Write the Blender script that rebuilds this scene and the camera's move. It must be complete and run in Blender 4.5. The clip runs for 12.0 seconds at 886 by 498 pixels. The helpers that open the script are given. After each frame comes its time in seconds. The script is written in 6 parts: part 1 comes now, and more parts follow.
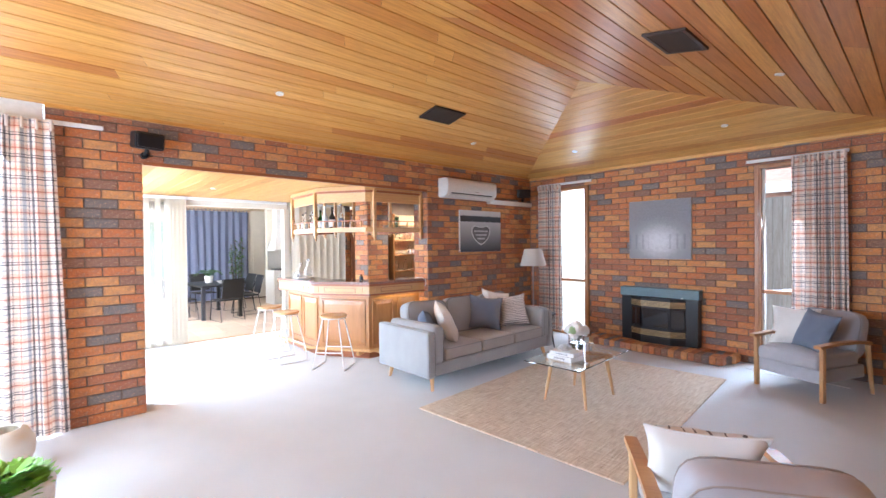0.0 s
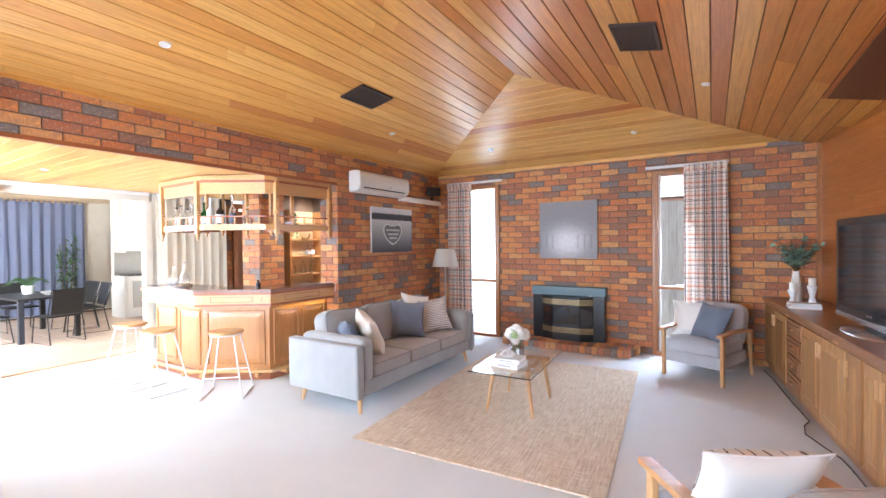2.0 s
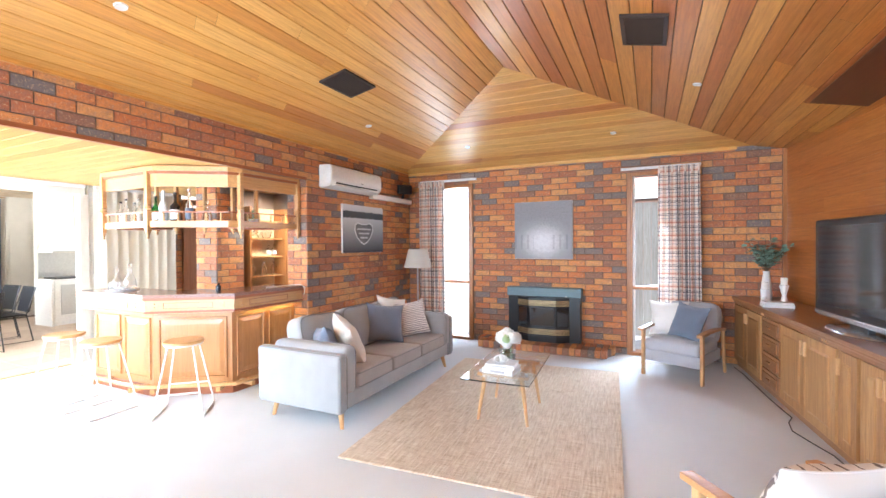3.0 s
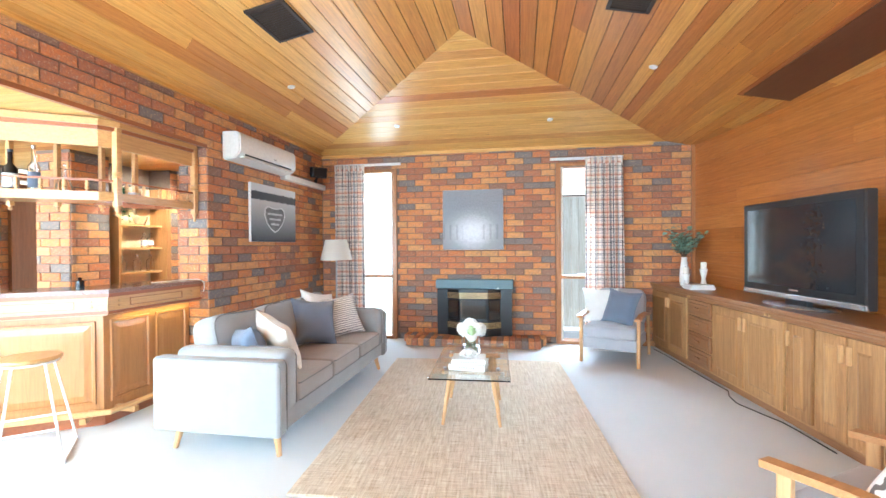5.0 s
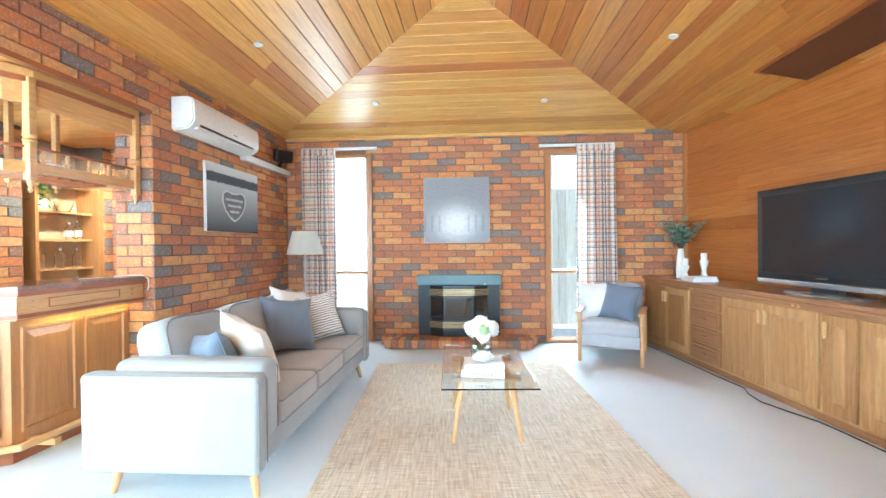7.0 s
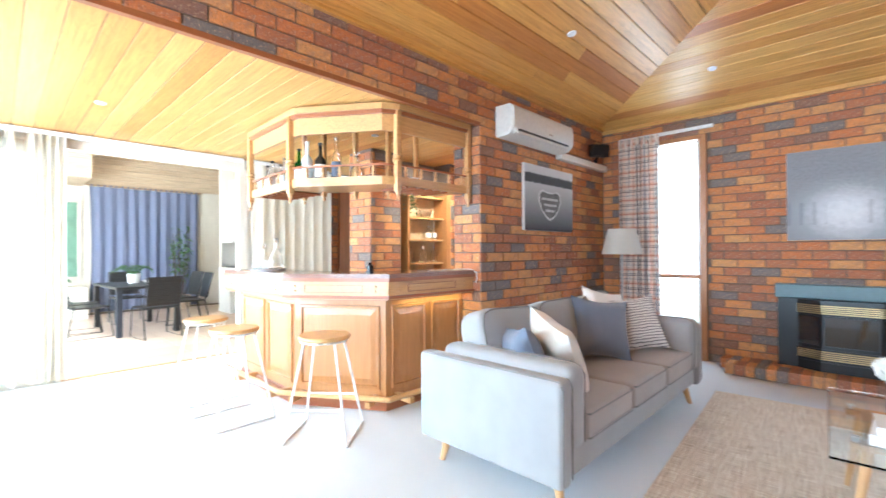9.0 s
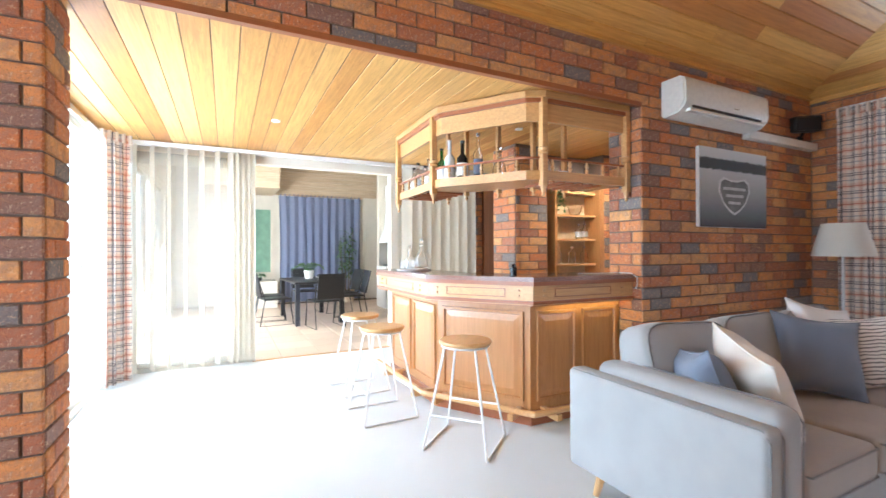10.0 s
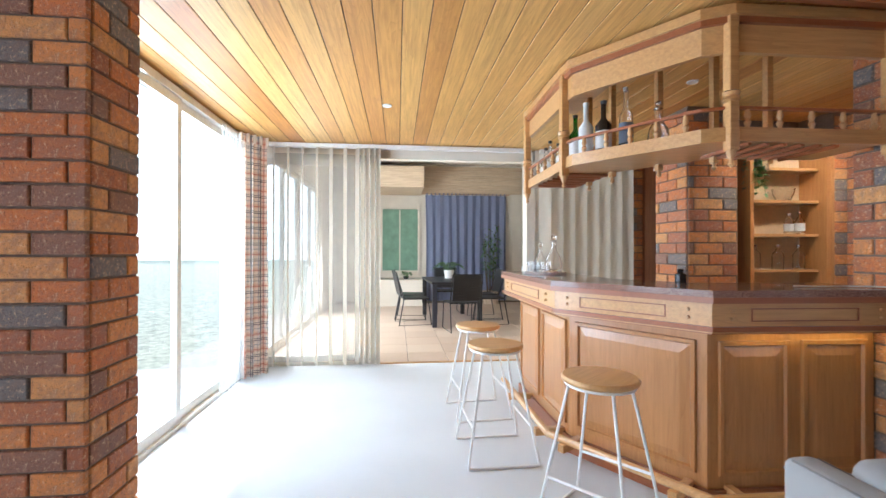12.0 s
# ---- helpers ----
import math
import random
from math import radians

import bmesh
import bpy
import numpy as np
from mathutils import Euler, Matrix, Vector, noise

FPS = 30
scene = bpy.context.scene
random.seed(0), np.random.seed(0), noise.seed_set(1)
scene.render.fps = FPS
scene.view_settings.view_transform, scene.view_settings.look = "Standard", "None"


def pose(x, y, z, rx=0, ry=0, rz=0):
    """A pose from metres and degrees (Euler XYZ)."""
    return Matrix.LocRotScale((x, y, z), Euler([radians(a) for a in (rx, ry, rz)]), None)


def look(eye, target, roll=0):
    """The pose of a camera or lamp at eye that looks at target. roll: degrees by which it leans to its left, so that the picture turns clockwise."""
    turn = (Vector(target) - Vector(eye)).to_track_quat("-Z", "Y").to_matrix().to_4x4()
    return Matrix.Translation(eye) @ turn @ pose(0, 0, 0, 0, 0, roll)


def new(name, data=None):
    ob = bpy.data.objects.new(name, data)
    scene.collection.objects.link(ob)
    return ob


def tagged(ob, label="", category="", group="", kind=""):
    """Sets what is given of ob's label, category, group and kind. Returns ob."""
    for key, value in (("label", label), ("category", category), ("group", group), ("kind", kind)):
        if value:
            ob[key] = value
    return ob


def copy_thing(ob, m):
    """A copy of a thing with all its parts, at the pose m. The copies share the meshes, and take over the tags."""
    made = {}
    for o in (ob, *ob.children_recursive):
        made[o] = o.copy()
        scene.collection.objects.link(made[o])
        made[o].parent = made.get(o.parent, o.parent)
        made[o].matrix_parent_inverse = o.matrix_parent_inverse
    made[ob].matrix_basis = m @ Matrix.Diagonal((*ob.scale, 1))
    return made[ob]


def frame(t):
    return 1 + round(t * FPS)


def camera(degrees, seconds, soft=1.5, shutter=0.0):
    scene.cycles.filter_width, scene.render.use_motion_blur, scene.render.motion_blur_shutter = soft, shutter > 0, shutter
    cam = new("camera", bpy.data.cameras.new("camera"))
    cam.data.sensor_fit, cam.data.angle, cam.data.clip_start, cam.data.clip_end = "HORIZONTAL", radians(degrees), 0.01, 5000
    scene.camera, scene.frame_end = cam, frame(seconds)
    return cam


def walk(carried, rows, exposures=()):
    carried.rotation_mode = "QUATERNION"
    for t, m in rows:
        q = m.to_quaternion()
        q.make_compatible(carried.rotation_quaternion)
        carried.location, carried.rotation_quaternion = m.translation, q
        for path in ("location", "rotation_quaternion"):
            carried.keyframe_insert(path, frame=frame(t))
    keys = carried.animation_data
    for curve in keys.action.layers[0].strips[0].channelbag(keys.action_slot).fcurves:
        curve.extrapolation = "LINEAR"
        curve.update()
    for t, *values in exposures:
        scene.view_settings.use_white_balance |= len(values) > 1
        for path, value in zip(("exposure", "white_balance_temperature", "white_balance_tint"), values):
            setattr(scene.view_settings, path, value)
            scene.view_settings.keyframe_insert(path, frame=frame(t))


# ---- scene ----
cam = camera(91.0, 12.0, soft=1.5, shutter=0.3)
PATH = [
    (0, (0.046, -0.133, 1.545), (1.383, 1.353, 1.524), -0.6),
    (0.5, (0.032, 0.063, 1.528), (1.494, 1.428, 1.509), -0.5),
    (1, (0.057, 0.245, 1.526), (1.615, 1.498, 1.504), -0.5),
    (1.5, (0.064, 0.4, 1.532), (1.694, 1.558, 1.508), -0.6),
    (2, (0.051, 0.615, 1.55), (1.752, 1.667, 1.523), -0.6),
    (2.5, (0.067, 0.817, 1.545), (1.828, 1.764, 1.522), -0.5),
    (3, (0.11, 1.027, 1.538), (1.916, 1.885, 1.514), -0.4),
    (5, (0.411, 1.791, 1.362), (2.38, 2.141, 1.347), -0.4),
    (5.5, (0.512, 1.989, 1.308), (2.5, 2.205, 1.292), -0.4),
    (6, (0.636, 2.127, 1.281), (2.632, 2.253, 1.262), -0.4),
    (6.5, (0.766, 2.202, 1.268), (2.765, 2.275, 1.253), -0.5),
    (8.5, (1.12, 2.278, 1.232), (2.843, 3.294, 1.236), -0.6),
    (9, (1.178, 2.318, 1.218), (2.609, 3.716, 1.228), -0.3),
    (9.5, (1.244, 2.376, 1.223), (2.392, 4.014, 1.238), -0.3),
    (10, (1.333, 2.488, 1.232), (2.227, 4.277, 1.241), -0.2),
    (10.5, (1.427, 2.597, 1.243), (2.109, 4.477, 1.251), -0.1),
    (11, (1.574, 2.721, 1.238), (2.048, 4.664, 1.248), 0.1),
    (11.5, (1.707, 2.859, 1.231), (2.033, 4.833, 1.239), 0.1),
    (12, (1.801, 3.05, 1.225), (2.01, 5.039, 1.233), 0.1),
]
walk(cam, [(t, look(eye, target, roll)) for t, eye, target, roll in PATH],
     exposures=[(0.0, 0.38, 5350, 10), (3.0, 0.85, 5500, 7), (5.0, 1.15, 5200, -3), (6.5, 1.25, 5000, -9), (8.5, 1.0, 5100, -2), (10.0, 0.25, 5300, 3), (12.0, -0.5, 5450, 6)])

# ---- light ----
world = bpy.data.worlds.new("sky")
scene.world = world
world.use_nodes = True
wn = world.node_tree.nodes
sky = wn.new("ShaderNodeTexSky")
sky.sky_type, sky.sun_disc = "NISHITA", False
sky.sun_elevation, sky.sun_rotation = radians(62), radians(-45)
world.node_tree.links.new(sky.outputs[0], wn["Background"].inputs[0])
wn["Background"].inputs[1].default_value = 0.15

SUN_FROM = Vector((-0.36, 0.36, 1.0)).normalized()
sun = new("sun", bpy.data.lights.new("sun", "SUN"))
sun.data.energy, sun.data.angle, sun.data.color = 5.0, radians(0.6), (1.0, 0.94, 0.86)
sun.matrix_world = look(SUN_FROM * 20, (0, 0, 0))


def window_light(x, y, z, tx, ty, tz, width, height, watts, colour=(0.84, 0.92, 1.0)):
    """An area lamp set in one opening to stand in for its daylight."""
    ob = new("window_light", bpy.data.lights.new("window_light", "AREA"))
    ob.data.shape, ob.data.size, ob.data.size_y = "RECTANGLE", width, height
    ob.data.energy, ob.data.color = watts, colour
    ob.matrix_world = look((x, y, z), (tx, ty, tz))
    return ob


window_light(-1.45, 4.95, 1.45, -1.2, 2.2, 0.0, 2.5, 2.1, 110)
window_light(0.12, 6.3, 1.35, 2.7, 6.6, 1.0, 2.2, 1.9, 145)
# Added lamp at the unseen west window; lights the pier and west-facing sides.
window_light(-2.85, 2.8, 1.45, 1.0, 3.2, 0.8, 3.0, 2.0, 135)
window_light(6.75, 3.78, 1.3, 0, 3.5, 1.0, 0.5, 2.3, 15)
# Fill added at window_2: narrow downward beam to brighten rug and floor.
floor_fill = window_light(6.75, 0.98, 1.35, 3.9, 1.8, 0.0, 0.45, 2.0, 22)
floor_fill.data.spread = radians(95)
window_light(0.45, 9.85, 1.3, 4, 10.1, 0.6, 3.3, 2.1, 230, (1.0, 0.95, 0.88))

# ---- materials ----


class Mat:
    """A small node-tree builder around one Principled shader."""

    def __init__(self, name, rough=0.6, metal=0.0):
        self.m = bpy.data.materials.new(name)
        self.m.use_nodes = True
        self.t = self.m.node_tree
        self.b = self.t.nodes["Principled BSDF"]
        self.b.inputs["Roughness"].default_value = rough
        self.b.inputs["Metallic"].default_value = metal

    def node(self, kind, **values):
        n = self.t.nodes.new(kind)
        for key, value in values.items():
            if key in n.inputs:
                n.inputs[key].default_value = value
        return n

    def link(self, a, b):
        self.t.links.new(a, b)

    def place(self, scale, space="Object"):
        c = self.node("ShaderNodeTexCoord")
        g = self.node("ShaderNodeMapping", Scale=scale)
        self.link(c.outputs[space], g.inputs["Vector"])
        return g.outputs[0]

    def noise(self, vec, scale, detail=4.0, rough=0.55):
        n = self.node("ShaderNodeTexNoise", Scale=scale, Detail=detail, Roughness=rough)
        self.link(vec, n.inputs["Vector"])
        return n.outputs[0]

    def ramp(self, fac, stops, constant=False):
        n = self.node("ShaderNodeValToRGB")
        r = n.color_ramp
        r.interpolation = "CONSTANT" if constant else "LINEAR"
        while len(r.elements) < len(stops):
            r.elements.new(0.5)
        for e, (p, c) in zip(r.elements, stops):
            e.position, e.color = p, (*c, 1)
        self.link(fac, n.inputs[0])
        return n.outputs[0]

    def mix(self, fac, a, b, blend="MIX"):
        n = self.node("ShaderNodeMix")
        n.data_type, n.blend_type = "RGBA", blend
        for value, i in ((fac, 0), (a, 6), (b, 7)):
            if isinstance(value, (int, float)):
                n.inputs[i].default_value = value
            elif isinstance(value, tuple):
                n.inputs[i].default_value = (*value, 1)
            else:
                self.link(value, n.inputs[i])
        return n.outputs[2]

    def math(self, op, a, b=0.0):
        n = self.node("ShaderNodeMath")
        n.operation = op
        for value, i in ((a, 0), (b, 1)):
            if isinstance(value, (int, float)):
                n.inputs[i].default_value = value
            else:
                self.link(value, n.inputs[i])
        return n.outputs[0]

    def colour(self, c):
        if isinstance(c, tuple):
            self.b.inputs["Base Color"].default_value = (*c, 1)
        else:
            self.link(c, self.b.inputs["Base Color"])

    def bump(self, height, strength=0.3, distance=0.005):
        n = self.node("ShaderNodeBump", Strength=strength, Distance=distance)
        self.link(height, n.inputs["Height"])
        self.link(n.outputs[0], self.b.inputs["Normal"])

    def piece_random(self):
        o = self.node("ShaderNodeObjectInfo")
        g = self.node("ShaderNodeNewGeometry")
        return self.math("FRACT", self.math("ADD", o.outputs["Random"], g.outputs["Random Per Island"]))


def plain(name, c, rough=0.5, metal=0.0, vary=0.06, scale=30.0, bump=0.0):
    """Paint, plastic or metal with a faint mottle."""
    k = Mat(name, rough, metal)
    v = k.place((1, 1, 1))
    n = k.noise(v, scale, 3)
    lo = tuple(x * (1 - vary) for x in c)
    hi = tuple(min(1, x * (1 + vary)) for x in c)
    k.colour(k.ramp(n, [(0.3, lo), (0.7, hi)]))
    if bump:
        k.bump(k.noise(v, scale * 6, 2), bump, 0.002)
    return k.m


def timber(name, tones, axis, rough=0.35, vary=1.0, coat=0.0, grain=1.0):
    """Boards with grain along one axis; each board takes its own tone from tones."""
    k = Mat(name, rough)
    s = [26.0, 26.0, 26.0]
    s[axis] = 1.1
    c = k.node("ShaderNodeTexCoord")
    r = k.piece_random()
    shift = k.node("ShaderNodeVectorMath")
    shift.operation = "ADD"
    comb = k.node("ShaderNodeCombineXYZ")
    for i in range(3):
        k.link(k.math("MULTIPLY", r, 7.3 + 3 * i), comb.inputs[i])
    k.link(c.outputs["Object"], shift.inputs[0])
    k.link(comb.outputs[0], shift.inputs[1])
    g = k.node("ShaderNodeMapping", Scale=tuple(s))
    k.link(shift.outputs[0], g.inputs["Vector"])
    fine = k.noise(g.outputs[0], 2.2, 6, 0.65)
    s2 = [7.0, 7.0, 7.0]
    s2[axis] = 0.5
    g2 = k.node("ShaderNodeMapping", Scale=tuple(s2))
    k.link(shift.outputs[0], g2.inputs["Vector"])
    w = k.node("ShaderNodeTexNoise", Scale=1.6, Detail=2.0, Distortion=1.6)
    k.link(g2.outputs[0], w.inputs["Vector"])
    rings = k.math("FRACT", k.math("MULTIPLY", w.outputs[0], 9.0))
    base = k.ramp(r, [(i / max(1, len(tones) - 1), t) for i, t in enumerate(tones)])
    dark = k.mix(1.0, base, (0.62, 0.5, 0.4), "MULTIPLY")
    light = k.mix(1.0, base, (1.12, 1.1, 1.05), "MULTIPLY")
    a = k.mix(k.math("MULTIPLY", k.ramp(fine, [(0.35, (1, 1, 1)), (0.62, (0, 0, 0))]), 0.55 * grain), light, dark)
    b = k.mix(k.math("MULTIPLY", k.ramp(rings, [(0.0, (0, 0, 0)), (0.75, (0.25, 0.25, 0.25)), (0.97, (1, 1, 1)), (1.0, (0, 0, 0))]), 0.42 * grain), a, dark)
    k.colour(b)
    k.bump(fine, 0.12, 0.002)
    if coat:
        k.b.inputs["Coat Weight"].default_value = coat
        k.b.inputs["Coat Roughness"].default_value = 0.26
    return k.m


def fabric(name, c, weave=900.0, rough=0.9, vary=0.12):
    k = Mat(name, rough)
    v = k.place((1, 1, 1))
    n = k.noise(v, weave, 2, 0.6)
    big = k.noise(v, 5.0, 3)
    lo, hi = tuple(x * (1 - vary) for x in c), tuple(min(1, x * (1 + vary)) for x in c)
    col = k.mix(0.5, k.ramp(n, [(0.3, lo), (0.7, hi)]), k.ramp(big, [(0.3, lo), (0.7, hi)]))
    k.colour(col)
    k.b.inputs["Sheen Weight"].default_value = 0.25
    k.bump(n, 0.35, 0.002)
    return k.m


def brick_material():
    k = Mat("fired_brick", 0.82)
    r = k.piece_random()
    v = k.place((1, 1, 1))
    base = k.ramp(r, [(0.0, (0.64, 0.21, 0.065)), (0.16, (0.74, 0.30, 0.09)), (0.32, (0.52, 0.185, 0.08)), (0.44, (0.73, 0.355, 0.125)),
                      (0.57, (0.44, 0.15, 0.07)), (0.68, (0.31, 0.155, 0.105)), (0.78, (0.68, 0.25, 0.075)), (0.88, (0.21, 0.195, 0.195))], True)
    blotch = k.noise(v, 22.0, 5, 0.7)
    fleck = k.noise(v, 150.0, 4, 0.7)
    a = k.mix(k.math("MULTIPLY", k.ramp(blotch, [(0.44, (0, 0, 0)), (0.62, (1, 1, 1))]), 0.45), base, (0.29, 0.19, 0.155))
    b = k.mix(k.math("MULTIPLY", k.ramp(blotch, [(0.28, (1, 1, 1)), (0.44, (0, 0, 0))]), 0.5), a, (0.76, 0.44, 0.20))
    c = k.mix(k.math("MULTIPLY", k.ramp(fleck, [(0.58, (0, 0, 0)), (0.66, (1, 1, 1))]), 0.8), b, (0.05, 0.04, 0.04))
    grit = k.noise(v, 60.0, 4, 0.85)
    c = k.mix(k.math("MULTIPLY", k.ramp(grit, [(0.56, (0, 0, 0)), (0.66, (1, 1, 1))]), 0.75), c, (0.86, 0.62, 0.38))
    c = k.mix(k.math("MULTIPLY", k.ramp(grit, [(0.30, (1, 1, 1)), (0.42, (0, 0, 0))]), 0.5), c, (0.12, 0.08, 0.065))
    k.colour(c)
    k.bump(k.math("ADD", blotch, k.math("MULTIPLY", fleck, 0.7)), 0.9, 0.010)
    return k.m


def carpet_material():
    k = Mat("cream_carpet", 0.95)
    v = k.place((1, 1, 1))
    n = k.noise(v, 380.0, 3, 0.7)
    w = k.node("ShaderNodeTexWave", Scale=42.0, Distortion=2.0, Detail=2.0)
    k.link(v, w.inputs["Vector"])
    big = k.noise(v, 1.6, 3)
    col = k.mix(0.35, k.ramp(big, [(0.3, (0.63, 0.65, 0.665)), (0.7, (0.70, 0.72, 0.735))]), k.ramp(n, [(0.3, (0.56, 0.575, 0.585)), (0.7, (0.74, 0.76, 0.77))]))
    k.colour(col)
    k.bump(k.math("ADD", n, k.math("MULTIPLY", w.outputs[1], 0.25)), 0.5, 0.006)
    return k.m


def jute_material():
    k = Mat("woven_jute", 0.95)
    v = k.place((1, 1, 1))
    g = k.node("ShaderNodeTexWave", Scale=32.0, Distortion=1.2, Detail=2.0)
    g.bands_direction = "X"
    k.link(v, g.inputs["Vector"])
    h = k.node("ShaderNodeTexWave", Scale=60.0, Distortion=1.5, Detail=2.0)
    h.bands_direction = "Y"
    k.link(v, h.inputs["Vector"])
    st = k.place((5.0, 70.0, 1.0))
    streak = k.noise(st, 1.0, 4, 0.7)
    st2 = k.place((120.0, 7.0, 1.0))
    streak2 = k.noise(st2, 1.0, 4, 0.7)
    mixd = k.math("ADD", k.math("MULTIPLY", streak, 0.5), k.math("MULTIPLY", streak2, 0.5))
    col = k.ramp(mixd, [(0.34, (0.45, 0.32, 0.20)), (0.5, (0.72, 0.59, 0.44)), (0.62, (0.88, 0.79, 0.65))])
    k.colour(col)
    k.bump(k.math("ADD", k.math("MULTIPLY", g.outputs[1], h.outputs[1]), mixd), 0.8, 0.006)
    return k.m


def plaid_material():
    """Cream check with black, rust and grey-blue bands; u across, v down."""
    k = Mat("plaid_curtain_cloth", 0.9)
    c = k.node("ShaderNodeTexCoord")
    sep = k.node("ShaderNodeSeparateXYZ")
    k.link(c.outputs["UV"], sep.inputs[0])

    def bands(src, freq, stops):
        f = k.math("FRACT", k.math("MULTIPLY", src, freq))
        return k.ramp(f, stops, True)

    W, K, R, B = (1, 1, 1), (0.10, 0.10, 0.14), (0.66, 0.27, 0.22), (0.45, 0.50, 0.60)
    warp = bands(sep.outputs[0], 2.6, [(0.0, W), (0.10, K), (0.16, W), (0.23, K), (0.29, W), (0.44, (0.95, 0.80, 0.72)), (0.52, R), (0.56, (0.95, 0.80, 0.72)), (0.70, W), (0.84, B), (0.93, W)])
    weft = bands(sep.outputs[1], 15.0, [(0.0, W), (0.14, K), (0.19, W), (0.26, K), (0.30, W), (0.47, (0.95, 0.80, 0.70)), (0.55, R), (0.61, (0.95, 0.80, 0.70)), (0.74, W), (0.88, B), (0.93, W)])
    col = k.mix(1.0, k.mix(0.85, (1.0, 1.0, 1.0), warp), k.mix(0.85, (1.0, 1.0, 1.0), weft), "MULTIPLY")
    col = k.mix(1.0, col, (0.84, 0.74, 0.65), "MULTIPLY")
    k.colour(col)
    v = k.place((1, 1, 1))
    k.bump(k.noise(v, 700.0, 2), 0.2, 0.001)
    tr = k.node("ShaderNodeBsdfTranslucent")
    k.link(col, tr.inputs[0])
    ms = k.node("ShaderNodeMixShader")
    ms.inputs[0].default_value = 0.14
    k.link(k.b.outputs[0], ms.inputs[1])
    k.link(tr.outputs[0], ms.inputs[2])
    k.link(ms.outputs[0], k.t.nodes["Material Output"].inputs[0])
    return k.m


def cloth_through(name, c, amount=0.4, open_weave=0.0):
    """Light cloth that lets some daylight through."""
    k = Mat(name, 0.85)
    v = k.place((1, 1, 1))
    n = k.noise(v, 400.0, 2)
    col = k.ramp(n, [(0.3, tuple(x * 0.93 for x in c)), (0.7, c)])
    k.colour(col)
    tr = k.node("ShaderNodeBsdfTranslucent")
    k.link(col, tr.inputs[0])
    ms = k.node("ShaderNodeMixShader")
    ms.inputs[0].default_value = amount
    k.link(k.b.outputs[0], ms.inputs[1])
    k.link(tr.outputs[0], ms.inputs[2])
    out = ms.outputs[0]
    if open_weave:
        gaps = k.node("ShaderNodeBsdfTransparent")
        mo = k.node("ShaderNodeMixShader")
        mo.inputs[0].default_value = open_weave
        k.link(out, mo.inputs[1])
        k.link(gaps.outputs[0], mo.inputs[2])
        out = mo.outputs[0]
    k.link(out, k.t.nodes["Material Output"].inputs[0])
    return k.m


def glass_material(name, tint=(1, 1, 1), rough=0.0):
    k = Mat(name, rough)
    k.colour(tint)
    k.b.inputs["Transmission Weight"].default_value = 1.0
    k.b.inputs["IOR"].default_value = 1.45
    return k.m


def pane_material():
    k = Mat("window_glass", 0.02)
    tr = k.node("ShaderNodeBsdfTransparent")
    gl = k.node("ShaderNodeBsdfGlossy", Roughness=0.02)
    fr = k.node("ShaderNodeLayerWeight", Blend=0.5)
    ms = k.node("ShaderNodeMixShader")
    k.link(k.math("MULTIPLY", k.math("POWER", fr.outputs[1], 4.0), 0.5), ms.inputs[0])
    k.link(tr.outputs[0], ms.inputs[1])
    k.link(gl.outputs[0], ms.inputs[2])
    k.link(ms.outputs[0], k.t.nodes["Material Output"].inputs[0])
    return k.m


def glow(name, c, strength):
    k = Mat(name, 0.5)
    k.b.inputs["Emission Color"].default_value = (*c, 1)
    k.b.inputs["Emission Strength"].default_value = strength
    return k.m


def granite_material():
    k = Mat("red_granite", 0.12)
    v = k.place((1, 1, 1))
    n = k.noise(v, 160.0, 4, 0.8)
    m = k.noise(v, 45.0, 3)
    a = k.ramp(n, [(0.35, (0.10, 0.055, 0.045)), (0.5, (0.30, 0.17, 0.13)), (0.66, (0.50, 0.36, 0.30))])
    k.colour(k.mix(k.math("MULTIPLY", m, 0.4), a, (0.22, 0.12, 0.09)))
    return k.m


def tile_material():
    k = Mat("sandstone_tile", 0.35)
    r = k.piece_random()
    v = k.place((1, 1, 1))
    n = k.noise(v, 9.0, 5, 0.65)
    base = k.ramp(r, [(0.0, (0.50, 0.36, 0.26)), (0.5, (0.58, 0.43, 0.32)), (1.0, (0.64, 0.50, 0.38))])
    k.colour(k.mix(k.math("MULTIPLY", n, 0.4), base, (0.70, 0.58, 0.46)))
    k.bump(n, 0.15, 0.003)
    return k.m


